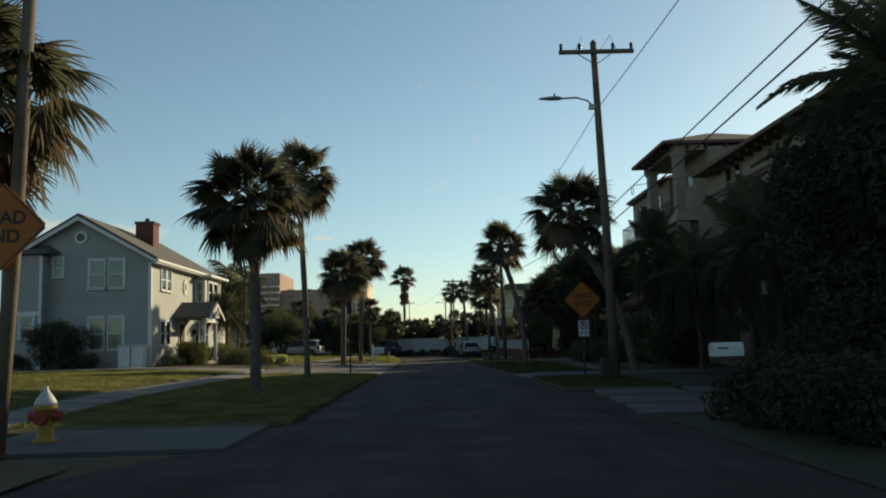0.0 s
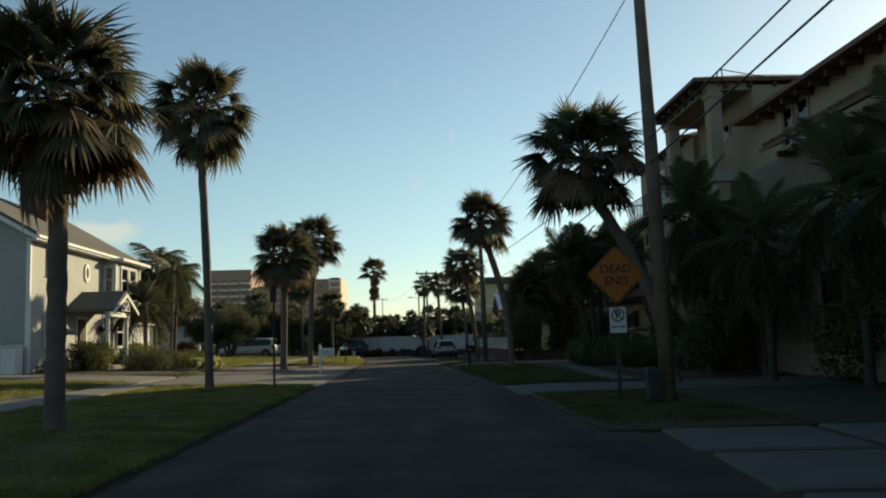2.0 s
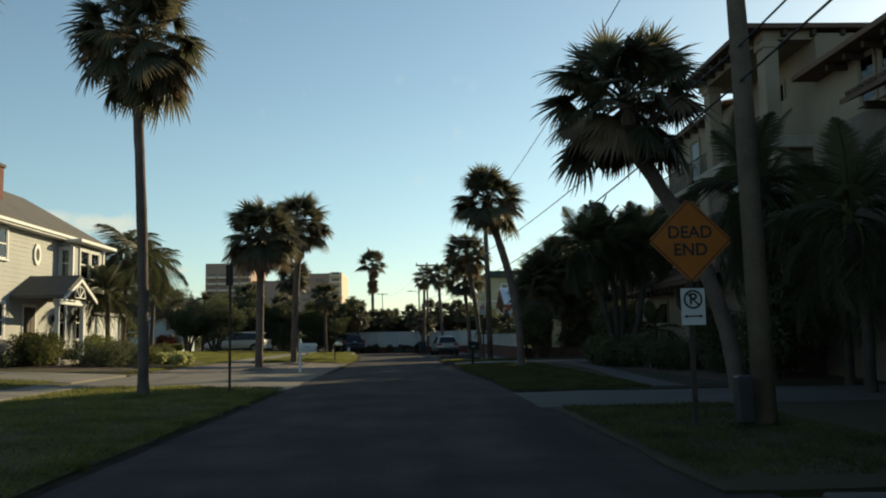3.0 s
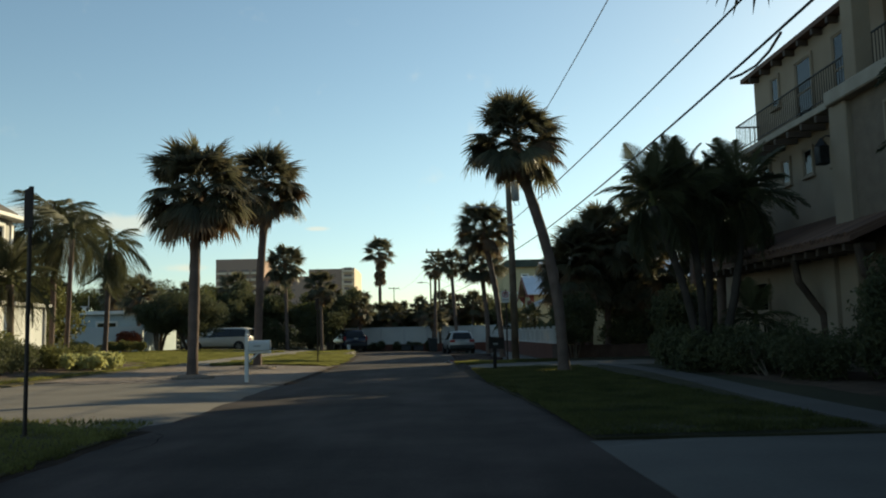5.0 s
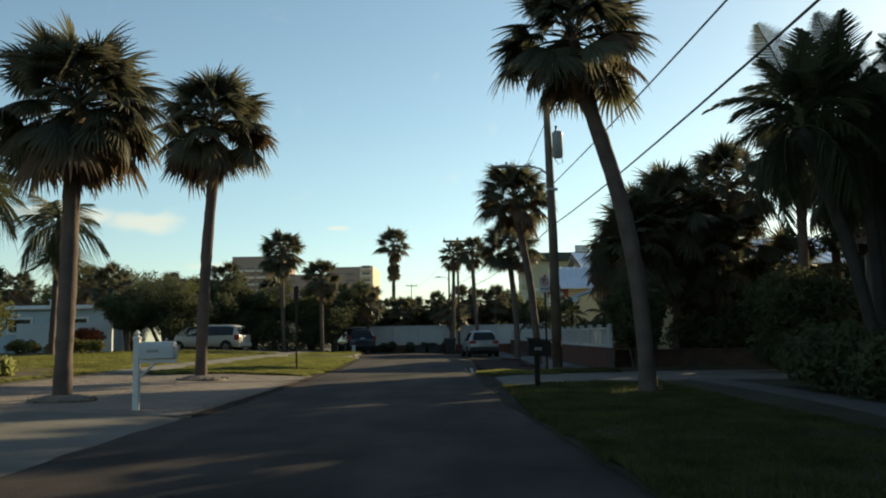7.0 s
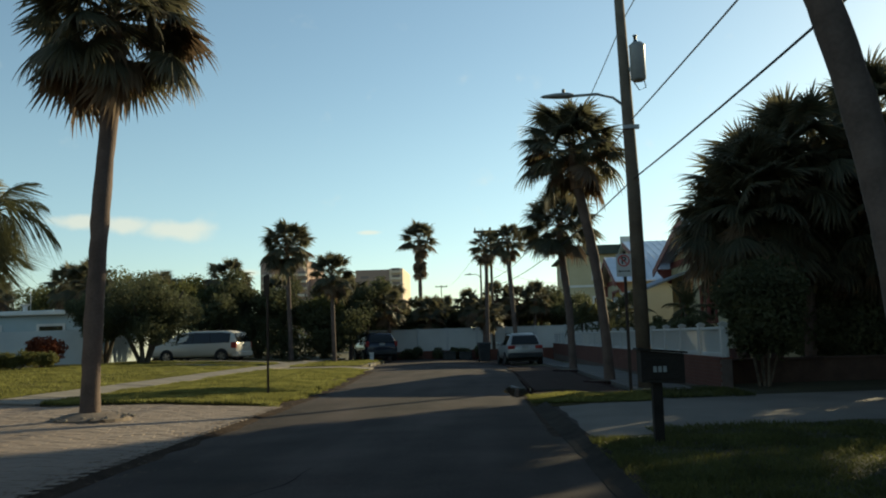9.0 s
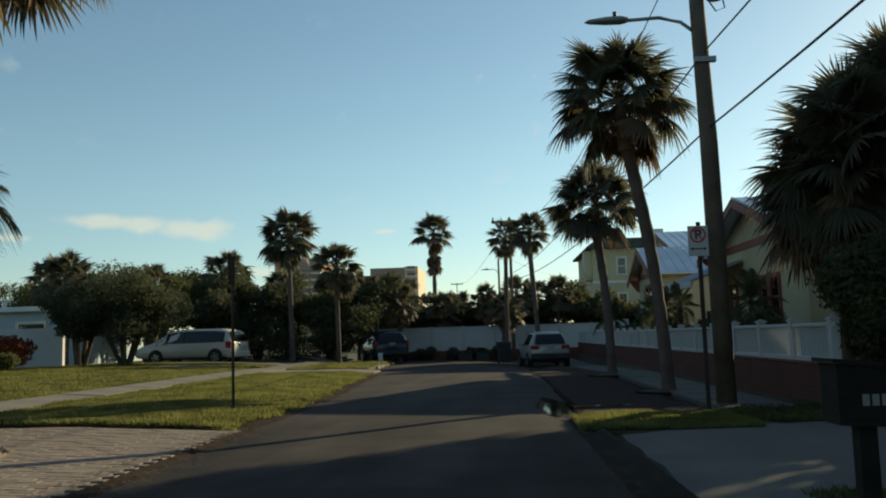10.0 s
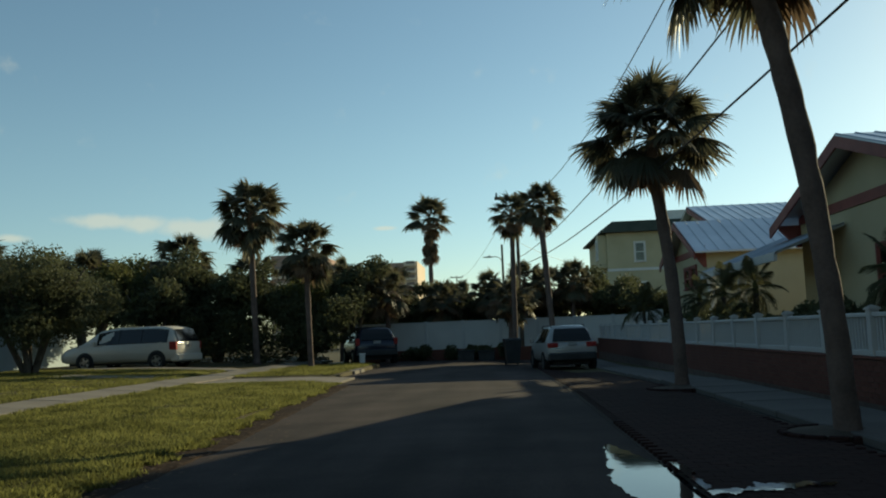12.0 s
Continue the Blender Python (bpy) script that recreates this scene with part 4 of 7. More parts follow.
part("shaft", tube(bmesh.new(), [(-0.14, 0, -0.2), (0.02, 0, 2.5), (0.16, 0, 6.5)], [0.1, 0.085, 0.07], 12), POLEWOOD, pole0, smooth=True)

for k, (x, y, h, arm) in enumerate(((1.95, 92.0, 8.4, 1), (1.3, 110, 7.5, 0), (-5.8, 193, 10.9, 1))):
    far = thing("utility_pole", (x, y, 0), "distant wooden utility pole", "utility pole", "utility poles")
    part("shaft", rod((0, 0, -0.1), (0, 0, h), 0.11, 0.08), POLEWOOD, far)
    if arm:
        part("crossarm", bx(-1.1, 1.1, -0.08, 0.08, h - 0.35, h - 0.2), POLEWOOD, far, "timber crossarm")
        for q in (-1.0, 1.0):
            part("insulator", rod((q, 0, h - 0.2), (q, 0, h + 0.02), 0.06, 0.04, 6), PLASTIC, far)
    else:
        street_lamp_arm(far, -0.05, h - 0.9, 0.7)

WIRES = thing("overhead_cables", (0, 0, 0), "sagging black overhead cables between the poles", "cable")
P1, P2, P3 = Vector((4.66, 20.7, 0)), Vector((4.32, 53.4, 0)), Vector((1.95, 92.0, 0))
for z0, z1, z2, z3, r, sags in ((8.7, 8.05, 7.8, 8.0, 0.011, (0.5, 0.45, 1.6)), (6.35, 4.85, 5.56, 4.95, 0.014, (0.02, 0.2, 0.55)), (6.1, 4.4, 4.34, 4.55, 0.016, (0.02, 0.3, 0.5))):
    ends = [Vector((4.5, -22, z0)), P1 + Vector((0.0, 0, z1)), P2 + Vector((0, 0, z2)), P3 + Vector((0, 0, z3))]
    for a, b, sag in zip(ends, ends[1:], sags):
        part("cable", wire(a, b, sag, r), CABLE, WIRES)
part("cable", wire((4.63, 16.9, 4.98), (11.7, 26.2, 7.7), 0.12, 0.008), CABLE, WIRES)
part("cable_coil", tube(bmesh.new(), [(4.63, 16.9 + 0.11 * math.sin(a), 4.86 + 0.11 * math.cos(a)) for a in [2 * math.pi * k / 16 for k in range(17)]], 0.009, 5), CABLE, WIRES, "coiled spare cable")
low_cable = lambda y: 4.4 - 0.06 * (y - 20.7) / 32.7 - 1.2 * (y - 20.7) / 32.7 * (1 - (y - 20.7) / 32.7)
part("splice", tube(bmesh.new(), [(4.63 + o, y, low_cable(y) - d) for y, o, d in ((29.6, 0, 0), (29.3, 0.02, 0.05), (28.9, 0.04, 0.08), (28.5, 0.04, 0.05), (28.1, 0, 0))], 0.016, 5), CABLE, WIRES, "slack jumper on the cable")
part("cable", wire(P3 + Vector((0, 0, 5.8)), (9.2, 112.5, 5.9), 0.5, 0.009), CABLE, WIRES)
part("cable", wire(P3 + Vector((0, 0, 8.2)), (-5.8, 193, 10.5), 1.2, 0.012), CABLE, WIRES)


def text_mesh(body, size, x, z, y, parent, material, name="lettering"):
    cu = bpy.data.curves.new(name, "FONT")
    cu.body, cu.size, cu.align_x, cu.align_y, cu.extrude = body, size, "CENTER", "CENTER", 0.001
    cu.offset = 0.004
    tmp = bpy.data.objects.new("tmp", cu)
    scene.collection.objects.link(tmp)
    me = bpy.data.meshes.new_from_object(tmp.evaluated_get(bpy.context.evaluated_depsgraph_get()))
    bpy.data.objects.remove(tmp)
    me.materials.clear()
    me.materials.append(material)
    ob = new(name, me)
    ob.parent = parent
    ob.matrix_basis = pose(x, y, z, 90, 0, 0)
    return ob


def ring(bm, cx, cz, r0, r1, y, n=28):
    a = [[bm.verts.new((cx + r * math.cos(t), y, cz + r * math.sin(t))) for t in [2 * math.pi * k / n for k in range(n)]] for r in (r0, r1)]
    for k in range(n):
        bm.faces.new((a[0][k], a[0][(k + 1) % n], a[1][(k + 1) % n], a[1][k]))


def bar(bm, x0, z0, x1, z1, w, y):
    d = Vector((x1 - x0, 0, z1 - z0)).normalized()
    o = Vector((-d.z, 0, d.x)) * w / 2
    bm.faces.new([bm.verts.new(Vector(p) + q) for p, q in (((x0, y, z0), o), ((x1, y, z1), o), ((x1, y, z1), -o), ((x0, y, z0), -o))])


def diamond(ob, x, z, half):
    bm = bmesh.new()
    prism(bm, [(x - half, z), (x, z - half), (x + half, z), (x, z + half)], "y", -0.055, -0.05)
    es = [e for e in bm.edges if abs(e.verts[0].co.y - e.verts[1].co.y) > 0.004]
    bmesh.ops.bevel(bm, geom=es, offset=0.035, segments=3, affect="EDGES")
    plate = part("sign_plate", bm, ORANGE, ob, "orange diamond plate reading DEAD END")
    bm = bmesh.new()
    for k in range(4):
        a, b = radians(90 * k), radians(90 * k + 90)
        q = half * 0.93
        bar(bm, x + q * math.cos(a), z + q * math.sin(a), x + q * math.cos(b), z + q * math.sin(b), 0.014, -0.057)
    part("border", bm, SIGNBLACK, plate)
    text_mesh("DEAD", 0.215, x, z + 0.10, -0.058, plate, SIGNBLACK)
    text_mesh("END", 0.215, x, z - 0.12, -0.058, plate, SIGNBLACK)


def no_parking(ob, x, z, w=0.305, h=0.457):
    plate = part("no_parking_plate", bx(x - w / 2, x + w / 2, -0.053, -0.049, z - h / 2, z + h / 2, bevel=0.0015), SIGNWHITE, ob, "white no parking plate")
    text_mesh("P", 0.2, x, z + 0.09, -0.056, plate, SIGNBLACK)
    bm = bmesh.new()
    ring(bm, x, z + 0.09, 0.095, 0.12, -0.057)
    bar(bm, x - 0.075, z + 0.165, x + 0.075, z + 0.015, 0.022, -0.0575)
    part("prohibition_ring", bm, SIGNBLACK if w > 0.303 else SIGNRED, plate)
    bm = bmesh.new()
    bar(bm, x - 0.1, z - 0.12, x + 0.1, z - 0.12, 0.018, -0.056)
    for s in (-1, 1):
        bm.faces.new([bm.verts.new(p) for p in ((x + s * 0.125, -0.056, z - 0.12), (x + s * 0.08, -0.056, z - 0.095), (x + s * 0.08, -0.056, z - 0.145))])
    part("arrow", bm, SIGNBLACK, plate)


def channel(ob, h, x=0.0):
    bm = prism(bmesh.new(), [(x - 0.03, 0.0), (x - 0.03, -0.03), (x + 0.03, -0.03), (x + 0.03, 0.0), (x + 0.024, 0.0), (x + 0.024, -0.024), (x - 0.024, -0.024), (x - 0.024, 0.0)], "z", -0.2, h)
    part("post", bm, RUSTPOST, ob, "brown steel channel post")


sign1 = thing("dead_end_sign", (3.9, 20.7, 0.08), "orange diamond dead end sign above a no parking plate", "road sign", "road signs")
channel(sign1, 2.8)
diamond(sign1, 0.02, 2.28, 0.54)
no_parking(sign1, 0.02, 1.45)
sign0 = thing("dead_end_sign", (-5.42, 5.95, 0.1), "orange diamond dead end sign fixed to a pole", "road sign", "road signs")
diamond(sign0, 0.03, 2.6, 0.54)
part("strap", bx(-0.1, 0.16, -0.05, 0.12, 2.58, 2.62), STEEL, sign0)
sign2 = thing("no_parking_sign", (4.0, 53.1, 0.08), "white no parking sign on a brown steel post", "road sign", "road signs")
channel(sign2, 2.75)
no_parking(sign2, -0.02, 2.46, 0.302)
for x, y, h, turn in ((-3.65, 29.4, 2.84, -47), (-3.56, 54.4, 2.6, -52)):
    s = thing("no_parking_sign", (x, y, 0.1), "brown sign post with its plate turned edge-on", "road sign", "road signs", rz=turn)
    channel(s, h)
    part("no_parking_plate", bx(-0.152, 0.152, -0.036, -0.031, h - 0.48, h - 0.02), PLATEBACK, s, "weathered sign plate seen from the edge")


# ---- windows and houses ----
def window_at(parent, w, h, m, sash=True, blind=0.0, trim=0.09, name="window", mat_trim=TRIM):
    """A framed window in the plane y = 0 of the pose m, facing -y, its foot's middle at the origin."""
    bm = bmesh.new()
    for x0, x1, z0, z1 in ((-w / 2 - trim, -w / 2, -0.02, h + trim), (w / 2, w / 2 + trim, -0.02, h + trim), (-w / 2, w / 2, h, h + trim)):
        box(bm, x0, x1, -0.045, 0.03, z0, z1)
    win = place(name, mesh_ob(name, bm, mat_trim), parent, m)
    part("sill", bx(-w / 2 - trim - 0.03, w / 2 + trim + 0.03, -0.09, 0.03, -0.075, -0.022, bevel=0.006), mat_trim, win)
    bm = bmesh.new()
    bars = [(-w / 2, -w / 2 + 0.05, 0, h), (w / 2 - 0.05, w / 2, 0, h), (-w / 2, w / 2, 0, 0.06), (-w / 2, w / 2, h - 0.05, h)]
    if sash:
        bars.append((-w / 2, w / 2, h / 2 - 0.025, h / 2 + 0.025))
    for x0, x1, z0, z1 in bars:
        box(bm, x0, x1, -0.02, 0.012, z0, z1)
    part("sash", bm, mat_trim, win)
    part("pane", bx(-w / 2, w / 2, 0.0, 0.006, 0, h), GLASS, win, "dark reflecting pane")
    part("reveal", bx(-w / 2, w / 2, 0.022, 0.028, 0, h), INTERIOR, win, "dim room behind the pane")
    if blind:
        part("blind", bx(-w / 2 + 0.02, w / 2 - 0.02, 0.012, 0.018, h * (1 - blind), h), BLIND, win, "pale lowered blind")
    return win


def gable_roof(parent, x0, x1, y0, y1, ze, zp, over, material, name="roof", along="y", thick=0.12):
    """Two slopes meeting at a ridge along y (or x) over the walls, with an overhang."""
    bm = bmesh.new()
    if along == "y":
        xm, k = (x0 + x1) / 2, (zp - ze) / ((x1 - x0) / 2)
        pl = [(x0 - over, ze - over * k), (xm, zp), (x1 + over, ze - over * k), (x1 + over, ze - over * k + thick), (xm, zp + thick * 1.15), (x0 - over, ze - over * k + thick)]
        prism(bm, pl, "y", y0 - over, y1 + over)
    else:
        ym, k = (y0 + y1) / 2, (zp - ze) / ((y1 - y0) / 2)
        pl = [(y0 - over, ze - over * k), (ym, zp), (y1 + over, ze - over * k), (y1 + over, ze - over * k + thick), (ym, zp + thick * 1.15), (y0 - over, ze - over * k + thick)]
        prism(bm, pl, "x", x0 - over, x1 + over)
    return part(name, bm, material, parent)


def boards(parent, length, z0, z1, m, material, pitch=0.16, cut=None, name="siding_board"):
    """Lapped horizontal boards on a wall of that length, in the plane y = 0 of the pose m; cut(z) gives the two ends where they differ."""
    n = int((z1 - z0) / pitch)
    for k in range(n):
        z = z0 + k * pitch
        a, b = cut(z + pitch / 2) if cut else (0, length)
        if b - a < 0.1:
            continue
        bm = prism(bmesh.new(), [(-0.017, z), (0.0, z), (0.0, z + pitch), (-0.007, z + pitch)], "x", a, b)
        ob = part(name, bm, material, parent)
        ob.matrix_basis = m


HX, HY0, HY1, HZE, HW = -14.37, 38.43, 50.2, 5.95, 7.0
house = thing("house", (0, 0, 0), "two-storey grey-white clapboard house with gabled roof and brick chimney", "house", "houses")
XL = HX - HW
part("wall", prism(bmesh.new(), [(XL, 0.2), (HX, 0.2), (HX, HZE), ((XL + HX) / 2, 7.95), (XL, HZE)], "y", HY0, HY1), SIDING, house, "grey-white clapboard walls")
gable = lambda z: (0, HW) if z < HZE else (HW / 2 * (z - HZE) / 2.0, HW - HW / 2 * (z - HZE) / 2.0)
boards(house, HW, 0.5, 7.8, pose(XL, HY0, 0), SIDING, 0.17, gable)
boards(house, HY1 - HY0, 0.5, HZE - 0.1, pose(HX, HY0, 0, 0, 0, 90), SIDING, 0.17)
gable_roof(house, XL, HX, HY0, HY1, HZE + 0.02, 8.0, 0.42, SHINGLE)
for s in (-1, 1):
    k = (7.98 - HZE) / (HW / 2)
    bm = bmesh.new()
    xm = (XL + HX) / 2
    e = HW / 2 + 0.44
    prism(bm, [(xm, 8.0 - 0.02), (xm + s * e, 8.0 - e * k - 0.02), (xm + s * e, 8.0 - e * k - 0.2), (xm, 8.0 - 0.22)], "y", HY0 - 0.46, HY0 - 0.42)
    part("bargeboard", bm, TRIM, house, "white bargeboard")
part("gutter", bx(HX + 0.38, HX + 0.5, HY0 - 0.4, HY1 + 0.4, 5.62, 5.75, bevel=0.02), TRIM, house, "white eaves gutter")
part("soffit", bx(HX, HX + 0.42, HY0 - 0.4, HY1 + 0.4, 5.56, 5.6), TRIM, house)
for y in (HY0 - 0.03,):
    part("corner_board", bx(HX - 0.12, HX + 0.035, y - 0.02, y + 0.12, 0.4, 5.6), TRIM, house, "white corner board")
ch = part("chimney", bx(-17.0, -16.0, 43.7, 44.7, 6.3, 8.45, bevel=0.02), BRICK, house, "red brick chimney")
part("chimney_cap", bx(-17.06, -15.94, 43.64, 44.76, 8.35, 8.5, bevel=0.02), MORTAR, ch)
part("chimney_pot", rod((-16.5, 44.2, 8.5), (-16.5, 44.2, 8.72), 0.14, 0.12), IRON, ch)
part("flashing", bx(-17.03, -15.97, 43.67, 44.73, 6.5, 6.75), STEEL, ch)
side = lambda x, z: pose(x, HY0 - 0.03, z)
front = lambda y, z: pose(HX + 0.03, y, z, 0, 0, 90)
for x in (-17.0, -16.1):
    window_at(house, 0.78, 1.42, side(x, 4.38), blind=0.5)
    window_at(house, 0.78, 1.6, side(x, 1.35), blind=0.95)
bm = bmesh.new()
n = 24
for r0, r1, y0, y1 in ((0.2, 0.32, -0.06, 0.0),):
    rings = [[bm.verts.new((r * math.cos(t), y, r * math.sin(t))) for t in [2 * math.pi * k / n for k in range(n)]] for r, y in ((r0, y0), (r1, y0), (r1, y1))]
    for a, b in zip(rings, rings[1:]):
        for k in range(n):
            bm.faces.new((a[k], a[(k + 1) % n], b[(k + 1) % n], b[k]))
rw = part("round_window", bm, TRIM, house, "round gable window in a white ring")
rw.matrix_basis = pose(-17.85, HY0 - 0.03, 6.95)
bm = bmesh.new()
bm.faces.new([bm.verts.new((0.21 * math.cos(t), -0.012, 0.21 * math.sin(t))) for t in [2 * math.pi * k / n for k in range(n)]])
part("pane", bm, CARGLASS, rw)
bm = bmesh.new()
bm.faces.new([bm.verts.new((0.21 * math.cos(t), -0.006, 0.21 * math.sin(t))) for t in [2 * math.pi * k / n for k in range(n)]])
part("reveal", bm, INTERIOR, rw)
bm = bmesh.new()
n = 8
rings = [[bm.verts.new((r * 0.8 * math.cos(t), y, r * 1.1 * math.sin(t))) for t in [2 * math.pi * (k + 0.5) / n for k in range(n)]] for r, y in ((0.24, -0.05), (0.4, -0.05), (0.4, 0.0))]
for a, b in zip(rings, rings[1:]):
    for k in range(n):
        bm.faces.new((a[k], a[(k + 1) % n], b[(k + 1) % n], b[k]))
ov = part("octagonal_window", bm, TRIM, house, "small octagonal window with white trim")
ov.matrix_basis = front(44.1, 4.75)
bm = bmesh.new()
bm.faces.new([bm.verts.new((0.25 * 0.8 * math.cos(t), -0.02, 0.25 * 1.1 * math.sin(t))) for t in [2 * math.pi * (k + 0.5) / n for k in range(n)]])
part("pane", bm, INTERIOR, ov)
for y in (40.28, 41.2):
    window_at(house, 0.72, 1.1, front(y, 4.34), blind=0.45)
    window_at(house, 0.72, 1.25, front(y - 0.1, 1.5), blind=0.3)
for x, y in ((-12.86, 42.55), (HX + 0.05, 45.7)):
    sconce = thing("wall_lantern", (x, y, 2.2), "dark scrolled iron lantern beside the porch door", "lantern", "porch lanterns")
    part("cage", tube(bmesh.new(), [(0.12, 0, -0.12), (0.12, 0, -0.06), (0.12, 0, 0.14), (0.12, 0, 0.22)], [0.03, 0.09, 0.11, 0.02], 8), IRON, sconce)
    part("bracket", tube(bmesh.new(), [(0, 0, 0.0), (0.06, 0, 0.26), (0.12, 0, 0.24)], 0.012, 6), IRON, sconce)
    part("back_plate", bx(-0.01, 0.012, -0.06, 0.06, -0.2, 0.2, bevel=0.004), IRON, sconce)
# square bay upstairs at the far end, and its twin below
part("bay", bx(HX, HX + 0.55, 46.3, 49.9, 3.45, 5.5), SIDING, house, "square upstairs bay with white corners")
part("bay_eave", bx(HX + 0.3, HX + 1.0, 46.1, 50.4, 5.48, 5.62, bevel=0.02), TRIM, house)
for y in (46.3, 49.82):
    part("corner_board", bx(HX + 0.48, HX + 0.6, y - 0.04, y + 0.12, 3.45, 5.36), TRIM, house)
window_at(house, 0.36, 1.2, pose(HX + 0.28, 46.28, 4.0), blind=0.3)
for y in (47.55, 48.75):
    window_at(house, 0.95, 1.25, pose(HX + 0.57, y, 4.0, 0, 0, 90), blind=0.2)
# porch
PY0, PY1, PX = 42.3, 44.9, -12.75
part("porch_floor", bx(HX, PX, PY0, PY1, 0.2, 0.62, bevel=0.02), CONCRETE, house)
bm = bmesh.new()
ym = (PY0 + PY1) / 2
prism(bm, [(PY0 - 0.35, 2.92), (ym, 3.75), (PY1 + 0.35, 2.92), (PY1 + 0.35, 3.04), (ym, 3.87), (PY0 - 0.35, 3.04)], "x", HX, PX + 0.35)
part("porch_roof", bm, SHINGLE, house, "small gabled porch roof of grey shingles")
for s in (-1, 1):
    bm = bmesh.new()
    prism(bm, [(ym, 3.74), (ym + s * 1.65, 2.93), (ym + s * 1.65, 2.8), (ym, 3.6)], "x", PX + 0.35, PX + 0.4)
    part("bargeboard", bm, TRIM, house)
bm = bmesh.new()
for k in range(5):
    a = math.pi * k / 4
    tube(bm, [(PX + 0.33, ym, 2.98), (PX + 0.33, ym + 0.55 * math.cos(a), 2.98 + 0.5 * math.sin(a))], 0.025, 5)
for k in range(10):
    a, b = math.pi * k / 10, math.pi * (k + 1) / 10
    tube(bm, [(PX + 0.33, ym + 0.5 * math.cos(a), 2.98 + 0.45 * math.sin(a)), (PX + 0.33, ym + 0.5 * math.cos(b), 2.98 + 0.45 * math.sin(b))], 0.03, 5)
part("sunburst", bm, TRIM, house, "white sunburst fretwork in the porch gable")
part("porch_beam", bx(PX - 0.12, PX + 0.05, PY0 - 0.1, PY1 + 0.1, 2.72, 2.92), TRIM, house)
for y in (PY0 + 0.1, PY1 - 0.1):
    part("porch_column", tube(bmesh.new(), [(PX - 0.04, y, 0.6), (PX - 0.04, y, 0.75), (PX - 0.04, y, 0.8), (PX - 0.04, y, 2.6), (PX - 0.04, y, 2.72)], [0.14, 0.14, 0.1, 0.085, 0.13], 12), TRIM, house, "white porch column")
door = part("front_door", bx(HX + 0.03, HX + 0.07, 43.1, 44.05, 0.62, 2.65), DARKWOOD, house, "dark panelled front door")
for z0, z1 in ((0.8, 1.5), (1.65, 2.5)):
    for y in (43.2, 43.62):
        part("panel", bx(HX + 0.065, HX + 0.085, y, y + 0.33, z0, z1, bevel=0.01), DARKWOOD, door)
part("door_handle", rod((HX + 0.07, 43.98, 1.6), (HX + 0.13, 43.98, 1.6), 0.025), STEEL, door)
part("door_frame", bx(HX + 0.02, HX + 0.055, 42.98, 44.17, 0.62, 2.78), TRIM, house)
window_at(house, 0.7, 1.65, front(46.6, 1.3), blind=0.2)
window_at(house, 0.9, 1.5, front(48.6, 1.4), blind=0.2)
# two-storey bay on the gable side
part("side_bay", bx(-21.4, -19.45, HY0 - 0.75, HY0, 0.3, 6.05), SIDING, house, "shallow two-storey bay in shade")
boards(house, 1.95, 0.5, 6.0, pose(-21.4, HY0 - 0.75, 0), SIDING, 0.17)
bm = bmesh.new()
c = [bm.verts.new(p) for p in ((-21.7, HY0 - 1.0, 6.08), (-19.1, HY0 - 1.0, 6.08), (-18.8, HY0, 6.2), (-21.7, HY0, 6.2), (-21.4, HY0, 6.62), (-19.4, HY0, 6.62))]
for q in ((0, 1, 5, 4), (1, 2, 5), (0, 4, 3), (3, 2, 1, 0)):
    bm.faces.new([c[i] for i in q])
part("bay_roof", bm, SHINGLE, house)
part("bay_band", bx(-21.44, -19.41, HY0 - 0.8, HY0 - 0.7, 3.1, 3.3), TRIM, house)
part("corner_board", bx(-19.55, -19.41, HY0 - 0.79, HY0 - 0.7, 0.4, 6.0), TRIM, house)
window_at(house, 0.42, 0.95, side(-18.95, 5.0))
window_at(house, 0.62, 1.05, pose(-20.1, HY0 - 0.78, 2.0), blind=0.4)
# low white wing beyond
part("wing", bx(-19.0, -14.45, HY1, 54.1, 0.3, 2.55), WALLWHITE, house, "low sunlit white wing")
part("wing_roof", bx(-19.2, -14.25, HY1, 54.3, 2.55, 2.68, bevel=0.02), TRIM, house)
part("downpipe", rod((-14.4, 54.0, 0.4), (-14.4, 54.0, 2.55), 0.05), TRIM, house)

for x in (-15.35, -14.72):
    u = thing("storage_cabinet", (x, 37.85, 0.45), "plain white storage cabinet against the house wall", "cabinet", "storage cabinets")
    part("body", bx(-0.3, 0.3, -0.28, 0.3, 0, 1.05, bevel=0.02), WALLWHITE, u)
    part("door", bx(-0.27, 0.27, -0.3, -0.28, 0.04, 0.98, bevel=0.008), TRIM, u)
    part("lid", bx(-0.33, 0.33, -0.32, 0.32, 1.05, 1.1, bevel=0.015), TRIM, u)

# ---- blue bungalow and the far left ----
blue = thing("bungalow", (0, 0, 0), "low pale blue bungalow with a flat white roof", "house", "houses")
part("wall", bx(-34, -19.7, 81.0, 90, 0.3, 3.05), BLUEPAINT, blue, "pale blue walls")
part("roof", bx(-34.4, -19.3, 80.6, 90.4, 3.05, 3.3, bevel=0.03), TRIM, blue, "flat white roof edge")
part("garden_wall", bx(-23.2, -17.8, 76.0, 76.2, 0.3, 2.1), WALLWHITE, blue, "low white garden wall")
window_at(blue, 1.4, 0.9, pose(-22.0, 80.97, 1.6))
window_at(blue, 1.4, 0.9, pose(-25.5, 80.97, 1.6))
ant = thing("roof_vent", (-24.0, 82.0, 3.3), "white roof vent with a thin mast", "vent")
part("hood", tube(bmesh.new(), [(0, 0, 0), (0, 0, 0.3), (0, 0, 0.42)], [0.12, 0.12, 0.3], 10), TRIM, ant)
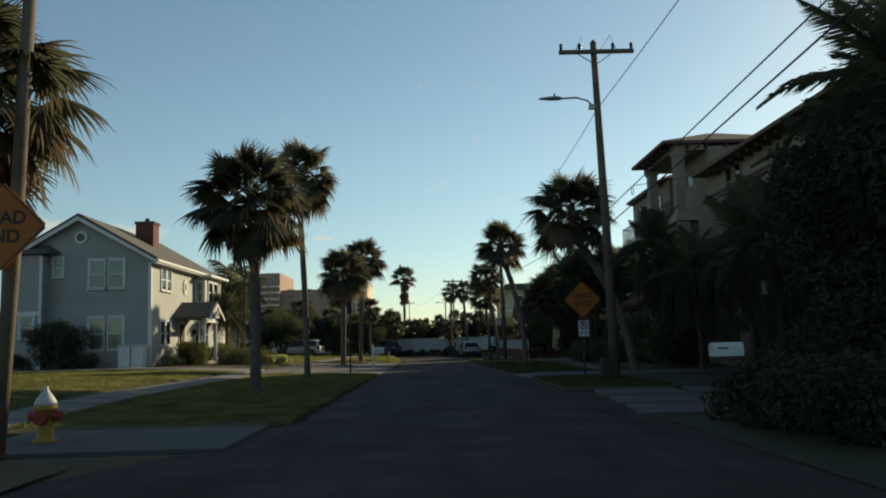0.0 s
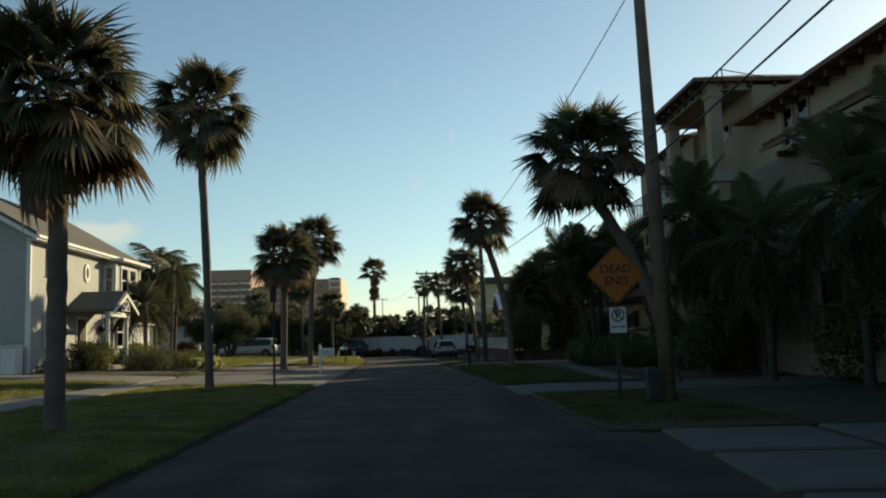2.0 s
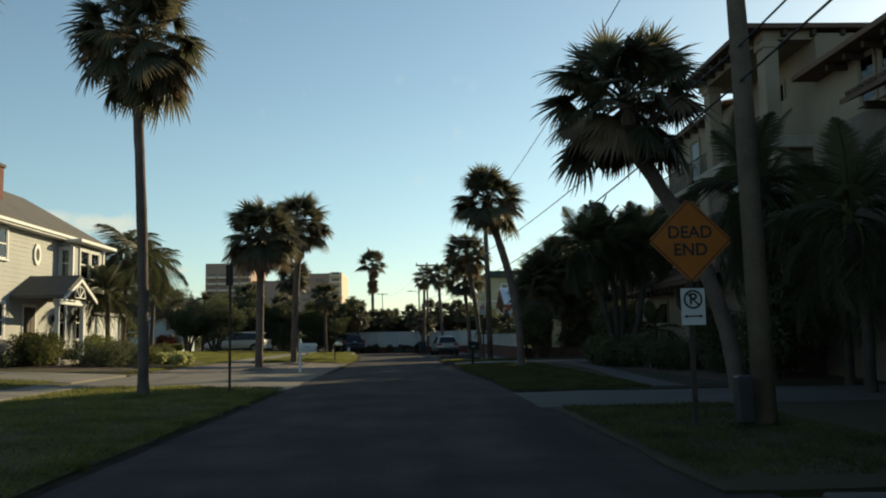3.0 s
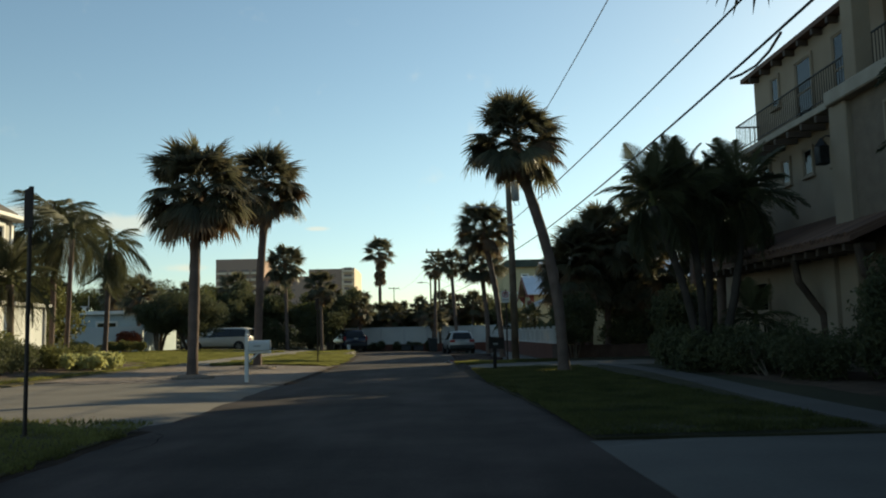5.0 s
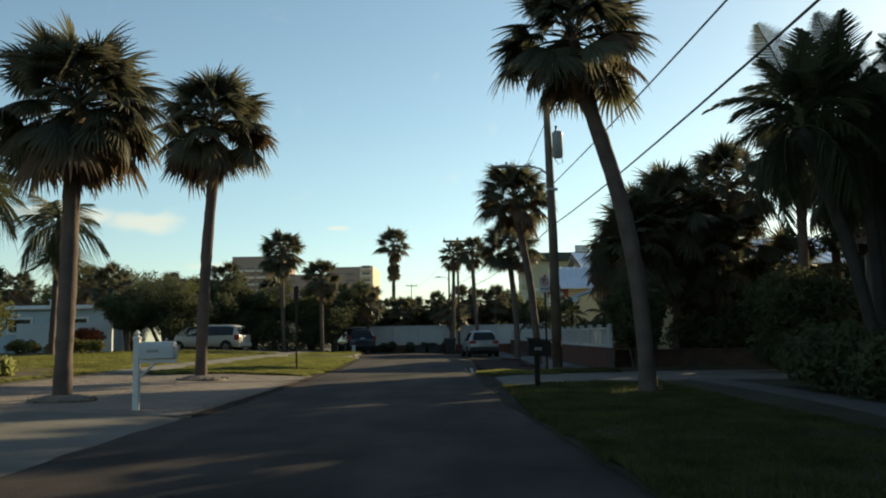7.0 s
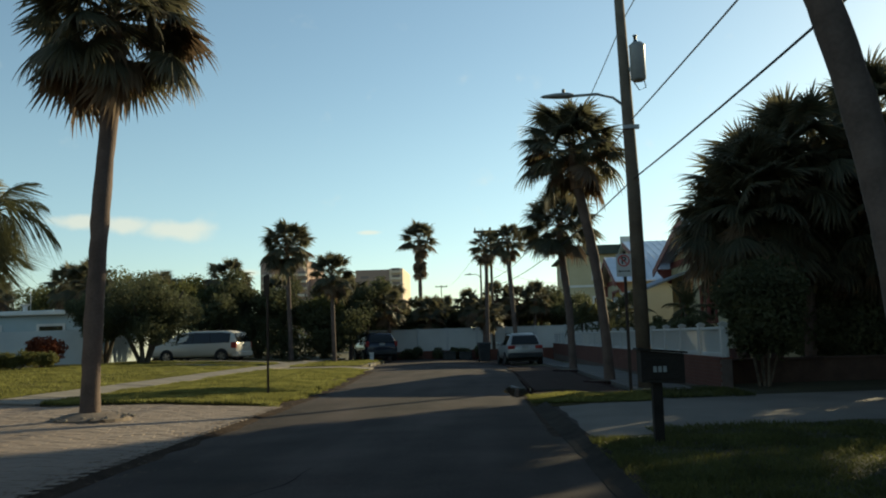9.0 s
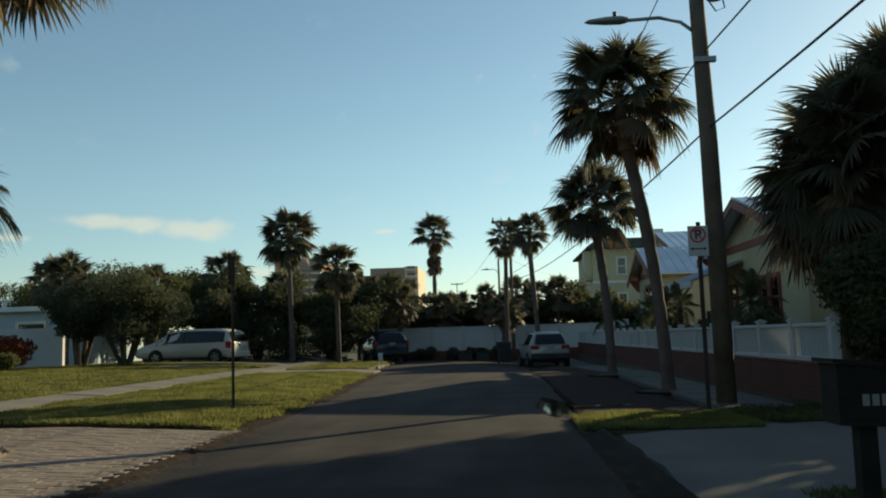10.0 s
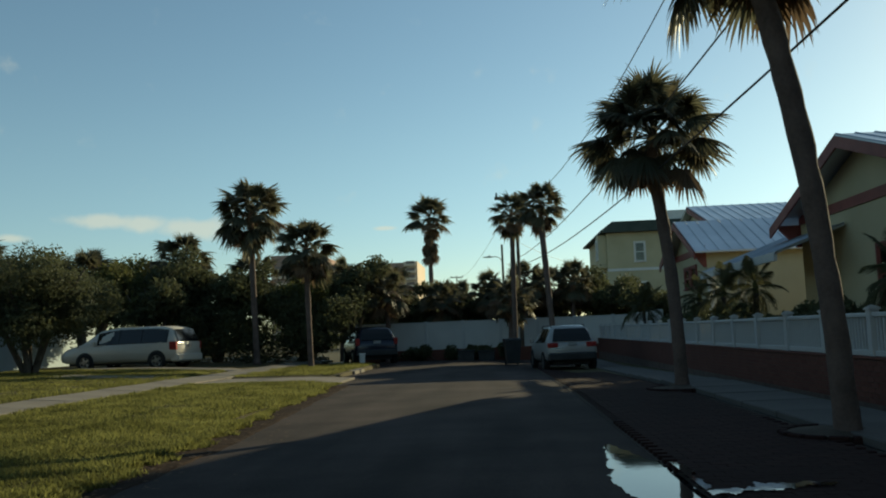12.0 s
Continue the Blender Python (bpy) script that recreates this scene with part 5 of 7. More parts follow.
part("mast", rod((0.3, 0, 0), (0.3, 0, 1.2), 0.025), STEEL, ant)

# ---- mansion ----
man = thing("mansion", (0, 0, 0), "three-storey tan stucco mansion with tiled hip roofs in shade", "house", "houses")
part("wall", bx(11.9, 24, 39.0, 47.0, 0, 9.25), STUCCO, man, "tan stucco rear wing")
part("wall", bx(10.45, 11.9, 39.3, 46.95, 0, 3.1), STUCCO, man, "tan stucco lower storey under the lean-to roof")
part("wall", bx(12.0, 24, 14.0, 39.0, 0, 8.3), STUCCO, man, "tan stucco main block")
part("wall", bx(10.9, 12.0, 15.0, 31.5, 0, 6.2), STONE, man, "stone-faced lower storeys")
part("tower_wall", bx(12.1, 17, 33.4, 39.0, 0, 9.7), STUCCO, man)
part("tower_base", bx(10.7, 12.1, 33.3, 39.0, 0, 6.3), STONE, man, "stone-faced tower base")


def hip(parent, x0, x1, y0, y1, ze, rise, over, name="roof"):
    bm = bmesh.new()
    xa, xb, ya, yb = x0 - over, x1 + over, y0 - over, y1 + over
    w = min(xb - xa, yb - ya) / 2
    if yb - ya > xb - xa:
        rid = [((xa + xb) / 2, ya + w, ze + rise), ((xa + xb) / 2, yb - w, ze + rise)]
    else:
        rid = [(xa + w, (ya + yb) / 2, ze + rise), (xb - w, (ya + yb) / 2, ze + rise)]
    e = [bm.verts.new(p) for p in ((xa, ya, ze), (xb, ya, ze), (xb, yb, ze), (xa, yb, ze))]
    lo = [bm.verts.new((p.co.x, p.co.y, ze - 0.14)) for p in e]
    r = [bm.verts.new(p) for p in rid]
    if yb - ya > xb - xa:
        q = ((e[0], e[1], r[0]), (e[1], e[2], r[1], r[0]), (e[2], e[3], r[1]), (e[3], e[0], r[0], r[1]))
    else:
        q = ((e[0], e[1], r[1], r[0]), (e[1], e[2], r[1]), (e[2], e[3], r[0], r[1]), (e[3], e[0], r[0]))
    for s in q:
        bm.faces.new(s)
    for k in range(4):
        bm.faces.new((e[(k + 1) % 4], e[k], lo[k], lo[(k + 1) % 4]))
    bm.faces.new(lo)
    ob = part(name, bm, TILE, parent, "brown tiled hip roof with deep eaves")
    return ob


hip(man, 10.7, 16.0, 33.9, 38.6, 9.95, 1.0, 0.65)
hip(man, 12.2, 22, 40.0, 46.8, 9.42, 1.6, 0.6)
hip(man, 12.0, 24, 14.0, 32.5, 8.35, 2.2, 0.75)
for y0, y1, ze, x in ((15.0, 28.5, 6.35, 11.0), (36.6, 46.2, 2.95, 12.0)):
    bm = bmesh.new()
    d = 0.9 if x < 11.5 else 2.5
    prism(bm, [(x - d, ze), (x - d, ze - 0.12), (x, ze + 0.42 * d - 0.12), (x, ze + 0.42 * d)], "y", y0, y1)
    lean = part("lean_to_roof", bm, TILE, man, "brown tiled lean-to roof")
    tile = mesh_ob("cover_tile", tube(bmesh.new(), [(x - d - 0.02, 0, ze + 0.02), (x, 0, ze + 0.42 * d + 0.02)], 0.075, 6), TILE)
    for k in range(int((y1 - y0) / 0.26)):
        place("cover_tile", tile, lean, pose(0, y0 + 0.13 + 0.26 * k, 0))
rafter = mesh_ob("rafter_tail", bx(-0.55, 0.1, -0.06, 0.06, -0.18, -0.02), DARKWOOD)
for x, z, ys in ((10.75, 9.8, [34.2 + 0.8 * k for k in range(6)]), (12.15, 9.28, [40.3 + 0.9 * k for k in range(8)]), (12.0, 8.2, [14.5 + 0.9 * k for k in range(20)]), (10.95, 6.2, [15.4 + 0.9 * k for k in range(15)]), (10.1, 2.85, [37 + 0.6 * k for k in range(16)]), (11.4, 6.45, [40.6 + 0.85 * k for k in range(7)])):
    for y in ys:
        place("rafter_tail", rafter, man, pose(x, y, z))
rafter_y = mesh_ob("rafter_tail", bx(-0.06, 0.06, -0.6, 0.1, -0.18, -0.02), DARKWOOD)
for k in range(6):
    place("rafter_tail", rafter_y, man, pose(11.2 + 0.85 * k, 33.9, 9.8))
for y in (33.75, 38.3):
    part("loggia_column", bx(10.62, 11.05, y - 0.26, y + 0.26, 6.3, 9.6, bevel=0.02), STUCCO, man, "square tan loggia column")
    part("column_cap", bx(10.55, 11.12, y - 0.29, y + 0.29, 9.3, 9.5, bevel=0.03), STUCCO, man)
    part("column_base", bx(10.55, 11.12, y - 0.29, y + 0.29, 6.3, 6.55, bevel=0.03), STUCCO, man)
part("loggia_beam", bx(10.62, 12.1, 33.5, 39.0, 9.55, 9.85), STUCCO, man)
part("loggia_floor", bx(10.4, 12.1, 33.0, 39.2, 6.28, 6.62, bevel=0.03), STONETRIM, man, "pale stone loggia floor edge")
part("porch_pier", bx(10.55, 11.05, 38.5, 39.3, 0, 6.3, bevel=0.03), STUCCO, man, "tall square pier")
part("porch_pier", bx(10.55, 11.05, 33.1, 33.6, 0, 6.3, bevel=0.03), STUCCO, man, "tall square pier")
part("balcony_floor", bx(11.1, 11.95, 39.2, 46.9, 6.6, 6.78, bevel=0.02), STONETRIM, man, "pale balcony floor edge")


def railing(parent, p0, p1, h, gap=0.13):
    a, b = Vector(p0), Vector(p1)
    n = max(2, int((b - a).length / gap))
    rail = part("railing", tube(bmesh.new(), [a + Vector((0, 0, h)), b + Vector((0, 0, h))], 0.028, 6), IRON, parent, "black wrought-iron railing")
    part("bottom_rail", tube(bmesh.new(), [a + Vector((0, 0, 0.1)), b + Vector((0, 0, 0.1))], 0.016, 5), IRON, rail)
    me = mesh_ob("baluster", rod((0, 0, 0.02), (0, 0, h), 0.011, n=5), IRON)
    for k in range(n + 1):
        place("baluster", me, rail, Matrix.Translation(a.lerp(b, k / n)))


railing(man, (11.15, 39.3, 6.78), (11.15, 46.8, 6.78), 0.88)
railing(man, (11.15, 46.8, 6.78), (11.9, 46.8, 6.78), 0.88)
railing(man, (10.7, 34.1, 6.62), (10.7, 37.4, 6.62), 0.85)
mw = lambda x, y, z: pose(x, y, z, 0, 0, -90)
for y, z, w, h, x in ((46.3, 5.45, 0.55, 0.75, 11.88), (44.85, 5.4, 0.55, 0.75, 11.88), (43.35, 5.4, 0.55, 0.78, 11.88), (41.6, 5.4, 0.55, 0.78, 11.88), (45.3, 7.9, 0.55, 0.95, 11.88), (43.3, 6.9, 1.0, 1.9, 11.88), (41.0, 6.9, 1.0, 1.9, 11.88), (36.0, 6.9, 1.0, 2.0, 12.08), (29.6, 6.9, 0.7, 1.2, 11.98), (30.6, 6.9, 0.7, 1.2, 11.98), (24.5, 4.2, 0.9, 1.4, 10.88), (20.5, 4.2, 0.9, 1.4, 10.88), (36.5, 3.6, 1.0, 2.2, 10.68), (45.75, 1.78, 0.5, 0.62, 10.43), (43.7, 1.55, 1.1, 0.85, 10.43), (26.5, 0.9, 1.2, 1.9, 10.88), (18.0, 0.9, 1.2, 1.9, 10.88)):
    window_at(man, w, h, mw(x, y, z), sash=h > 1.0, trim=0.07, mat_trim=STUCCO)
for y in (39.9, 36.8):
    part("bracket_post", tube(bmesh.new(), [(9.75, y, 2.8), (9.85, y, 2.2), (10.4, y, 1.4), (10.5, y, 0)], 0.09, 8), DARKWOOD, man, "curved dark timber bracket")
lan = thing("wall_lantern", (10.4, 39.42, 4.95), "black iron wall lantern", "lantern")
part("cage", bx(-0.13, 0.13, -0.13, 0.13, 0, 0.45, bevel=0.02), IRON, lan)
part("roof", tube(bmesh.new(), [(0, 0, 0.45), (0, 0, 0.65)], [0.18, 0.02], 4), IRON, lan)
part("arm", tube(bmesh.new(), [(0, 0, 0.62), (0.1, -0.02, 0.7), (0.25, -0.12, 0.66)], 0.02, 6), IRON, lan)
lp = thing("lamp_post", (9.3, 20.8, 0.08), "dark garden lamp post with a pale lantern", "lamp post")
part("post", rod((0, 0, 0), (0, 0, 2.3), 0.045), IRON, lp)
part("lantern", tube(bmesh.new(), [(0, 0, 2.3), (0, 0, 2.6), (0, 0, 2.72)], [0.1, 0.16, 0.03], 6), SIGNWHITE, lp, "pale glass lantern")

# ---- yellow houses, fence and walls beyond ----
def seam_roof(parent, pl, x0, x1, along):
    """A steel roof slope from two profile points, with standing seams running up it."""
    (a0, z0), (a1, z1) = pl
    bm = bmesh.new()
    prism(bm, [(a0, z0), (a1, z1), (a1, z1 + 0.06), (a0, z0 + 0.06)], along, x0, x1)
    ob = part("roof_slope", bm, METALROOF, parent, "pale standing-seam steel roof slope")
    n = int(abs(x1 - x0) / 0.42)
    for k in range(n + 1):
        c = x0 + (x1 - x0) * k / n
        p, q = ((c, a0, z0 + 0.07), (c, a1, z1 + 0.07)) if along == "x" else ((a0, c, z0 + 0.07), (a1, c, z1 + 0.07))
        part("seam", tube(bmesh.new(), [p, q], 0.018, 4), METALROOF, ob)


def bungalow(x0, x1, y0, y1, ze, zp, label, over=0.6):
    """A gable end facing the street (-x), ridge along x, maroon trim and steel roof."""
    h = thing("bungalow", (0, 0, 0), label, "house", "houses")
    ym = (y0 + y1) / 2
    part("wall", prism(bmesh.new(), [(y0, 0), (y1, 0), (y1, ze), (ym, zp), (y0, ze)], "x", x0, x1), YELLOWWALL, h, "pale yellow walls")
    k = (zp - ze) / (ym - y0)
    seam_roof(h, ((y0 - over, ze - over * k + 0.04), (ym, zp + 0.05)), x0 - over, x1, "x")
    seam_roof(h, ((ym, zp + 0.05), (y1 + over, ze - over * k + 0.04)), x0 - over, x1, "x")
    for s in (-1, 1):
        e = ym - y0 + over
        bm = prism(bmesh.new(), [(ym, zp + 0.06), (ym + s * e, zp + 0.06 - e * k), (ym + s * e, zp - 0.2 - e * k), (ym, zp - 0.2)], "x", x0 - over - 0.05, x0 - over)
        part("bargeboard", bm, MAROON, h, "maroon bargeboard")
        zt, yb = zp - 0.1 - (e - 0.55) * k, ym + s * (e - 0.55)
        bm = prism(bmesh.new(), [(x0 - over + 0.05, zt), (x0, zt), (x0, zt - 0.6), (x0 - 0.09, zt - 0.6), (x0 - over + 0.05, zt - 0.12)], "y", yb - 0.06, yb + 0.06)
        part("knee_brace", bm, MAROON, h, "maroon timber knee brace")
    part("band", bx(x0 - 0.04, x0 - 0.005, y0, y1, ze - 0.12, ze + 0.12), MAROON, h, "maroon band across the gable")
    part("plinth", bx(x0 - 0.05, x0 - 0.005, y0, y1, 0, 0.6), BRICK, h)
    return h


b1 = bungalow(9.0, 20, 62.6, 71.2, 3.85, 5.17, "pale yellow bungalow with maroon gable and steel roof")
for y in (65.2, 66.2):
    window_at(b1, 0.8, 1.2, mw(8.98, y, 1.5), mat_trim=MAROON)
window_at(b1, 0.7, 1.0, mw(8.98, 69.4, 1.6), mat_trim=MAROON)
b2 = bungalow(8.4, 20, 79.2, 84.8, 3.9, 5.15, "farther yellow bungalow with steel roof and maroon trim", 0.5)
for y in (81.2, 82.3):
    window_at(b2, 0.85, 0.75, mw(8.38, y, 2.6), mat_trim=MAROON)
part("rear_gable", prism(bmesh.new(), [(84.8, 3.0), (94.4, 3.0), (94.4, 5.3), (89.6, 6.75), (84.8, 5.3)], "x", 10.6, 20), YELLOWWALL, b2, "taller rear part of the house")
seam_roof(b2, ((84.4, 5.2), (89.6, 6.82)), 10.2, 20, "x")
seam_roof(b2, ((89.6, 6.82), (94.8, 5.2)), 10.2, 20, "x")
part("bargeboard", prism(bmesh.new(), [(84.4, 5.22), (89.6, 6.84), (89.6, 6.6), (84.4, 4.98)], "x", 10.14, 10.2), MAROON, b2, "maroon bargeboard")
porch = thing("porch", (0, 0, 0), "steel-roofed porch with a white fluted column", "porch")
seam_roof(porch, ((7.3, 2.75), (10.4, 3.9)), 71.5, 75.4, "y")
seam_roof(porch, ((7.3, 2.75), (8.94, 3.36)), 68.2, 71.48, "y")
part("fascia", bx(7.26, 7.34, 68.2, 75.5, 2.6, 2.8), WALLWHITE, porch)
for y in (71.8, 75.1):
    part("column", tube(bmesh.new(), [(7.5, y, 0), (7.5, y, 1.2), (7.5, y, 2.4), (7.5, y, 2.65)], [0.14, 0.12, 0.11, 0.16], 12), TRIM, porch, "white fluted column")
tall = thing("house", (0, 0, 0), "three-storey pale yellow house with a dark roof", "house", "houses")
part("wall", bx(9.2, 16.0, 112, 124, 0, 8.3), YELLOWWALL, tall, "pale yellow siding walls")
bm = bmesh.new()
prism(bm, [(8.7, 8.2), (16.5, 8.2), (16.5, 8.35), (15.5, 9.0), (9.6, 9.0), (8.7, 8.35)], "y", 111.5, 124.5)
part("roof", bm, DARKROOF, tall, "dark shingled roof")
part("bay", bx(8.6, 9.2, 112.3, 114.0, 5.6, 8.1), YELLOWWALL, tall)
for x, z in ((11.6, 6.0), (11.6, 3.0), (14.2, 6.0), (14.2, 3.0)):
    window_at(tall, 0.7, 1.4, pose(x, 111.97, z))
window_at(tall, 0.8, 1.4, pose(8.57, 113.2, 6.3, 0, 0, -90))
part("roof_deck_rail", bx(14.0, 15.4, 113, 113.06, 9.0, 9.85), TRIM, tall, "white roof deck rail")
part("band", bx(9.15, 16.05, 111.96, 111.99, 5.3, 5.5), TRIM, tall)

fence = thing("fence", (5.85, 0, 0), "white vinyl picket fence on a red brick wall", "fence")
FY0, FY1, FS = 52.9, 91.5, 1.72
wall_b = part("brick_wall", bx(-0.1, 0.1, FY0, FY1, -0.35, 0.62), MORTAR, fence, "low red brick base wall")
side_wall = thing("garden_wall", (0, 0, 0), "low weathered brick garden wall beside the driveway", "wall")
part("wall_core", bx(6.0, 12.6, 54.75, 54.95, 0, 0.5), OLDBRICK, side_wall)
part("coping", bx(5.98, 12.62, 54.72, 54.98, 0.5, 0.56, bevel=0.01), OLDBRICK, side_wall)
part("cap_rail", bx(-0.04, 0.04, FY0, FY1, 1.2, 1.26, bevel=0.008), VINYL, fence)
part("bottom_rail", bx(-0.035, 0.035, FY0, FY1, 0.66, 0.74, bevel=0.008), VINYL, fence)
post_me = bmesh.new()
box(post_me, -0.065, 0.065, -0.065, 0.065, 0.6, 1.3)
box(post_me, -0.085, 0.085, -0.085, 0.085, 1.3, 1.325)
for q, h in ((0.07, 0.015), (0.045, 0.03), (0.018, 0.042)):
    box(post_me, -q, q, -q, q, 1.325, 1.325 + h)
post_me = mesh_ob("fence_post", post_me, VINYL)
picket = mesh_ob("picket", bx(-0.012, 0.012, -0.022, 0.022, 0.7, 1.21), VINYL)
k = 0
while FY0 + 0.1 + FS * k < FY1:
    place("fence_post", post_me, fence, pose(0, FY0 + 0.1 + FS * k, 0))
    k += 1
for k in range(300):
    if (k * 0.103) % FS > 0.09:
        place("picket", picket, fence, pose(0, FY0 + 0.15 + 0.103 * k, 0))
part("panel_rest", bx(-0.008, 0.008, FY0 + 31.2, FY1, 0.7, 1.21), VINYL, fence)
brick_me = mesh_ob("brick", bx(-0.012, 0.004, 0.004, 0.222, 0.003, 0.068), BRICK)
bm = bmesh.new()
cnt = 0
for row in range(8):
    for j in range(int((FY1 - FY0) / 0.228) - 1):
        y = FY0 + 0.228 * j + (0.114 if row % 2 else 0)
        if 57.0 < y < 65.0 and cnt < 300:
            place("brick", brick_me, wall_b, pose(-0.1, y, 0.02 + 0.0735 * row))
            cnt += 1
        else:
            box(bm, -0.112, -0.098, y + 0.004, y + 0.222, 0.023 + 0.0735 * row, 0.088 + 0.0735 * row)
tagged(part("brickwork", bm, BRICK, wall_b), kind="stuff")
part("coping", bx(-0.13, 0.13, FY0, FY1, 0.615, 0.66, bevel=0.01), BRICK, wall_b)

farwall = thing("boundary_wall", (0, 0, 0), "white panelled vinyl wall closing the street's end", "wall", kind="structure")
part("wall_panel", bx(-6.9, 8.6, 92.0, 92.12, 0.3, 1.76), WALLWHITE, farwall)
part("brick_base", bx(-6.95, 8.6, 91.7, 92.05, -0.4, 0.38, bevel=0.01), BRICK, farwall, "low dark brick base")
for k in range(9):
    part("wall_post", bx(-6.95 + 1.93 * k, -6.8 + 1.93 * k, 91.94, 92.18, 0.3, 1.84, bevel=0.01), VINYL, farwall)
part("wall_panel", bx(7.6, 7.72, 84.4, 92.0, 0, 1.86), WALLWHITE, farwall)
part("cap", bx(-6.95, 8.7, 91.96, 92.16, 1.76, 1.81), VINYL, farwall)

# ---- far hotel ----
hotel = thing("hotel", (0, 400, 0), "distant tan mid-rise hotel with rows of balconies", "building")
part("block", bx(-93, -72.5, 0, 40, 0, 36.5), HOTEL, hotel, "taller tan block")
part("block", bx(-72.5, -52, 4, 40, 0, 28.5), HOTEL, hotel, "long tan block")
part("block", bx(-52, -37, 2, 40, 0, 31.4), HOTEL, hotel, "long tan block")
part("block", bx(-37, -31.3, 0, 40, 0, 31.6), HOTEL2, hotel, "end block, its sunlight put into a paler colour")
bal = mesh_ob("balcony", bx(-2.2, 2.2, -1.5, 0.0, 0, 1.0), HOTEL2)
rec = mesh_ob("window", bx(-1.7, 1.7, -0.12, 0.0, 1.1, 2.2), HOTELGLASS)
for fl in range(10):
    z = 3.0 + 2.95 * fl
    for x in (-90, -85, -80, -75):
        place("balcony", bal, hotel, pose(x, 0, z))
        place("window", rec, hotel, pose(x, 0, z))
    for x in (-34.2,):
        place("balcony", bal, hotel, pose(x, 0, z))
        place("window", rec, hotel, pose(x, 0, z))
    if fl < 9:
        for x, y in ((-68, 4), (-60, 4), (-48, 2), (-41.5, 2)):
            place("window", rec, hotel, pose(x, y, z))


# ---- cars ----
WHEELS = {}


def wheel(parent, x, y, r, side):
    key = round(r, 3)
    if key not in WHEELS:
        bm = bmesh.new()
        n = 24
        prof = [(r * 0.62, -0.1), (r * 0.95, -0.11), (r, -0.07), (r, 0.07), (r * 0.95, 0.11), (r * 0.62, 0.1)]
        rings = [[bm.verts.new((q * math.cos(t), w, q * math.sin(t))) for t in [2 * math.pi * k / n for k in range(n)]] for q, w in prof]
        for a, b in zip(rings, rings[1:]):
            for k in range(n):
                bm.faces.new((a[k], a[(k + 1) % n], b[(k + 1) % n], b[k]))
        tyre = mesh_ob("tyre", bm, RUBBER, True)
        bm = bmesh.new()
        for s in range(5):
            a = 2 * math.pi * s / 5
            c, d = math.cos(a), math.sin(a)
            vs = [bm.verts.new((q * c - w * d, yy, q * d + w * c)) for q, w, yy in ((0.03, -0.05, 0.09), (r * 0.62, -0.035, 0.08), (r * 0.62, 0.035, 0.08), (0.03, 0.05, 0.09))]
            bm.faces.new(vs)
        tube(bm, [(0, 0.02, 0), (0, 0.1, 0)], 0.055, 10)
        prof = [(r * 0.64, 0.09), (r * 0.57, 0.085), (r * 0.55, 0.02)]
        rings = [[bm.verts.new((q * math.cos(t), w, q * math.sin(t))) for t in [2 * math.pi * k / n for k in range(n)]] for q, w in prof]
        for a, b in zip(rings, rings[1:]):
            for k in range(n):
                bm.faces.new((a[k], a[(k + 1) % n], b[(k + 1) % n], b[k]))
        rim = mesh_ob("rim", bm, ALLOY)
        WHEELS[key] = (tyre, rim)
    tyre, rim = WHEELS[key]
    w = place("wheel", tyre, parent, pose(x, y, r, 0, 0, 0 if side > 0 else 180))
    place("rim", rim, w, pose(0, 0, 0))


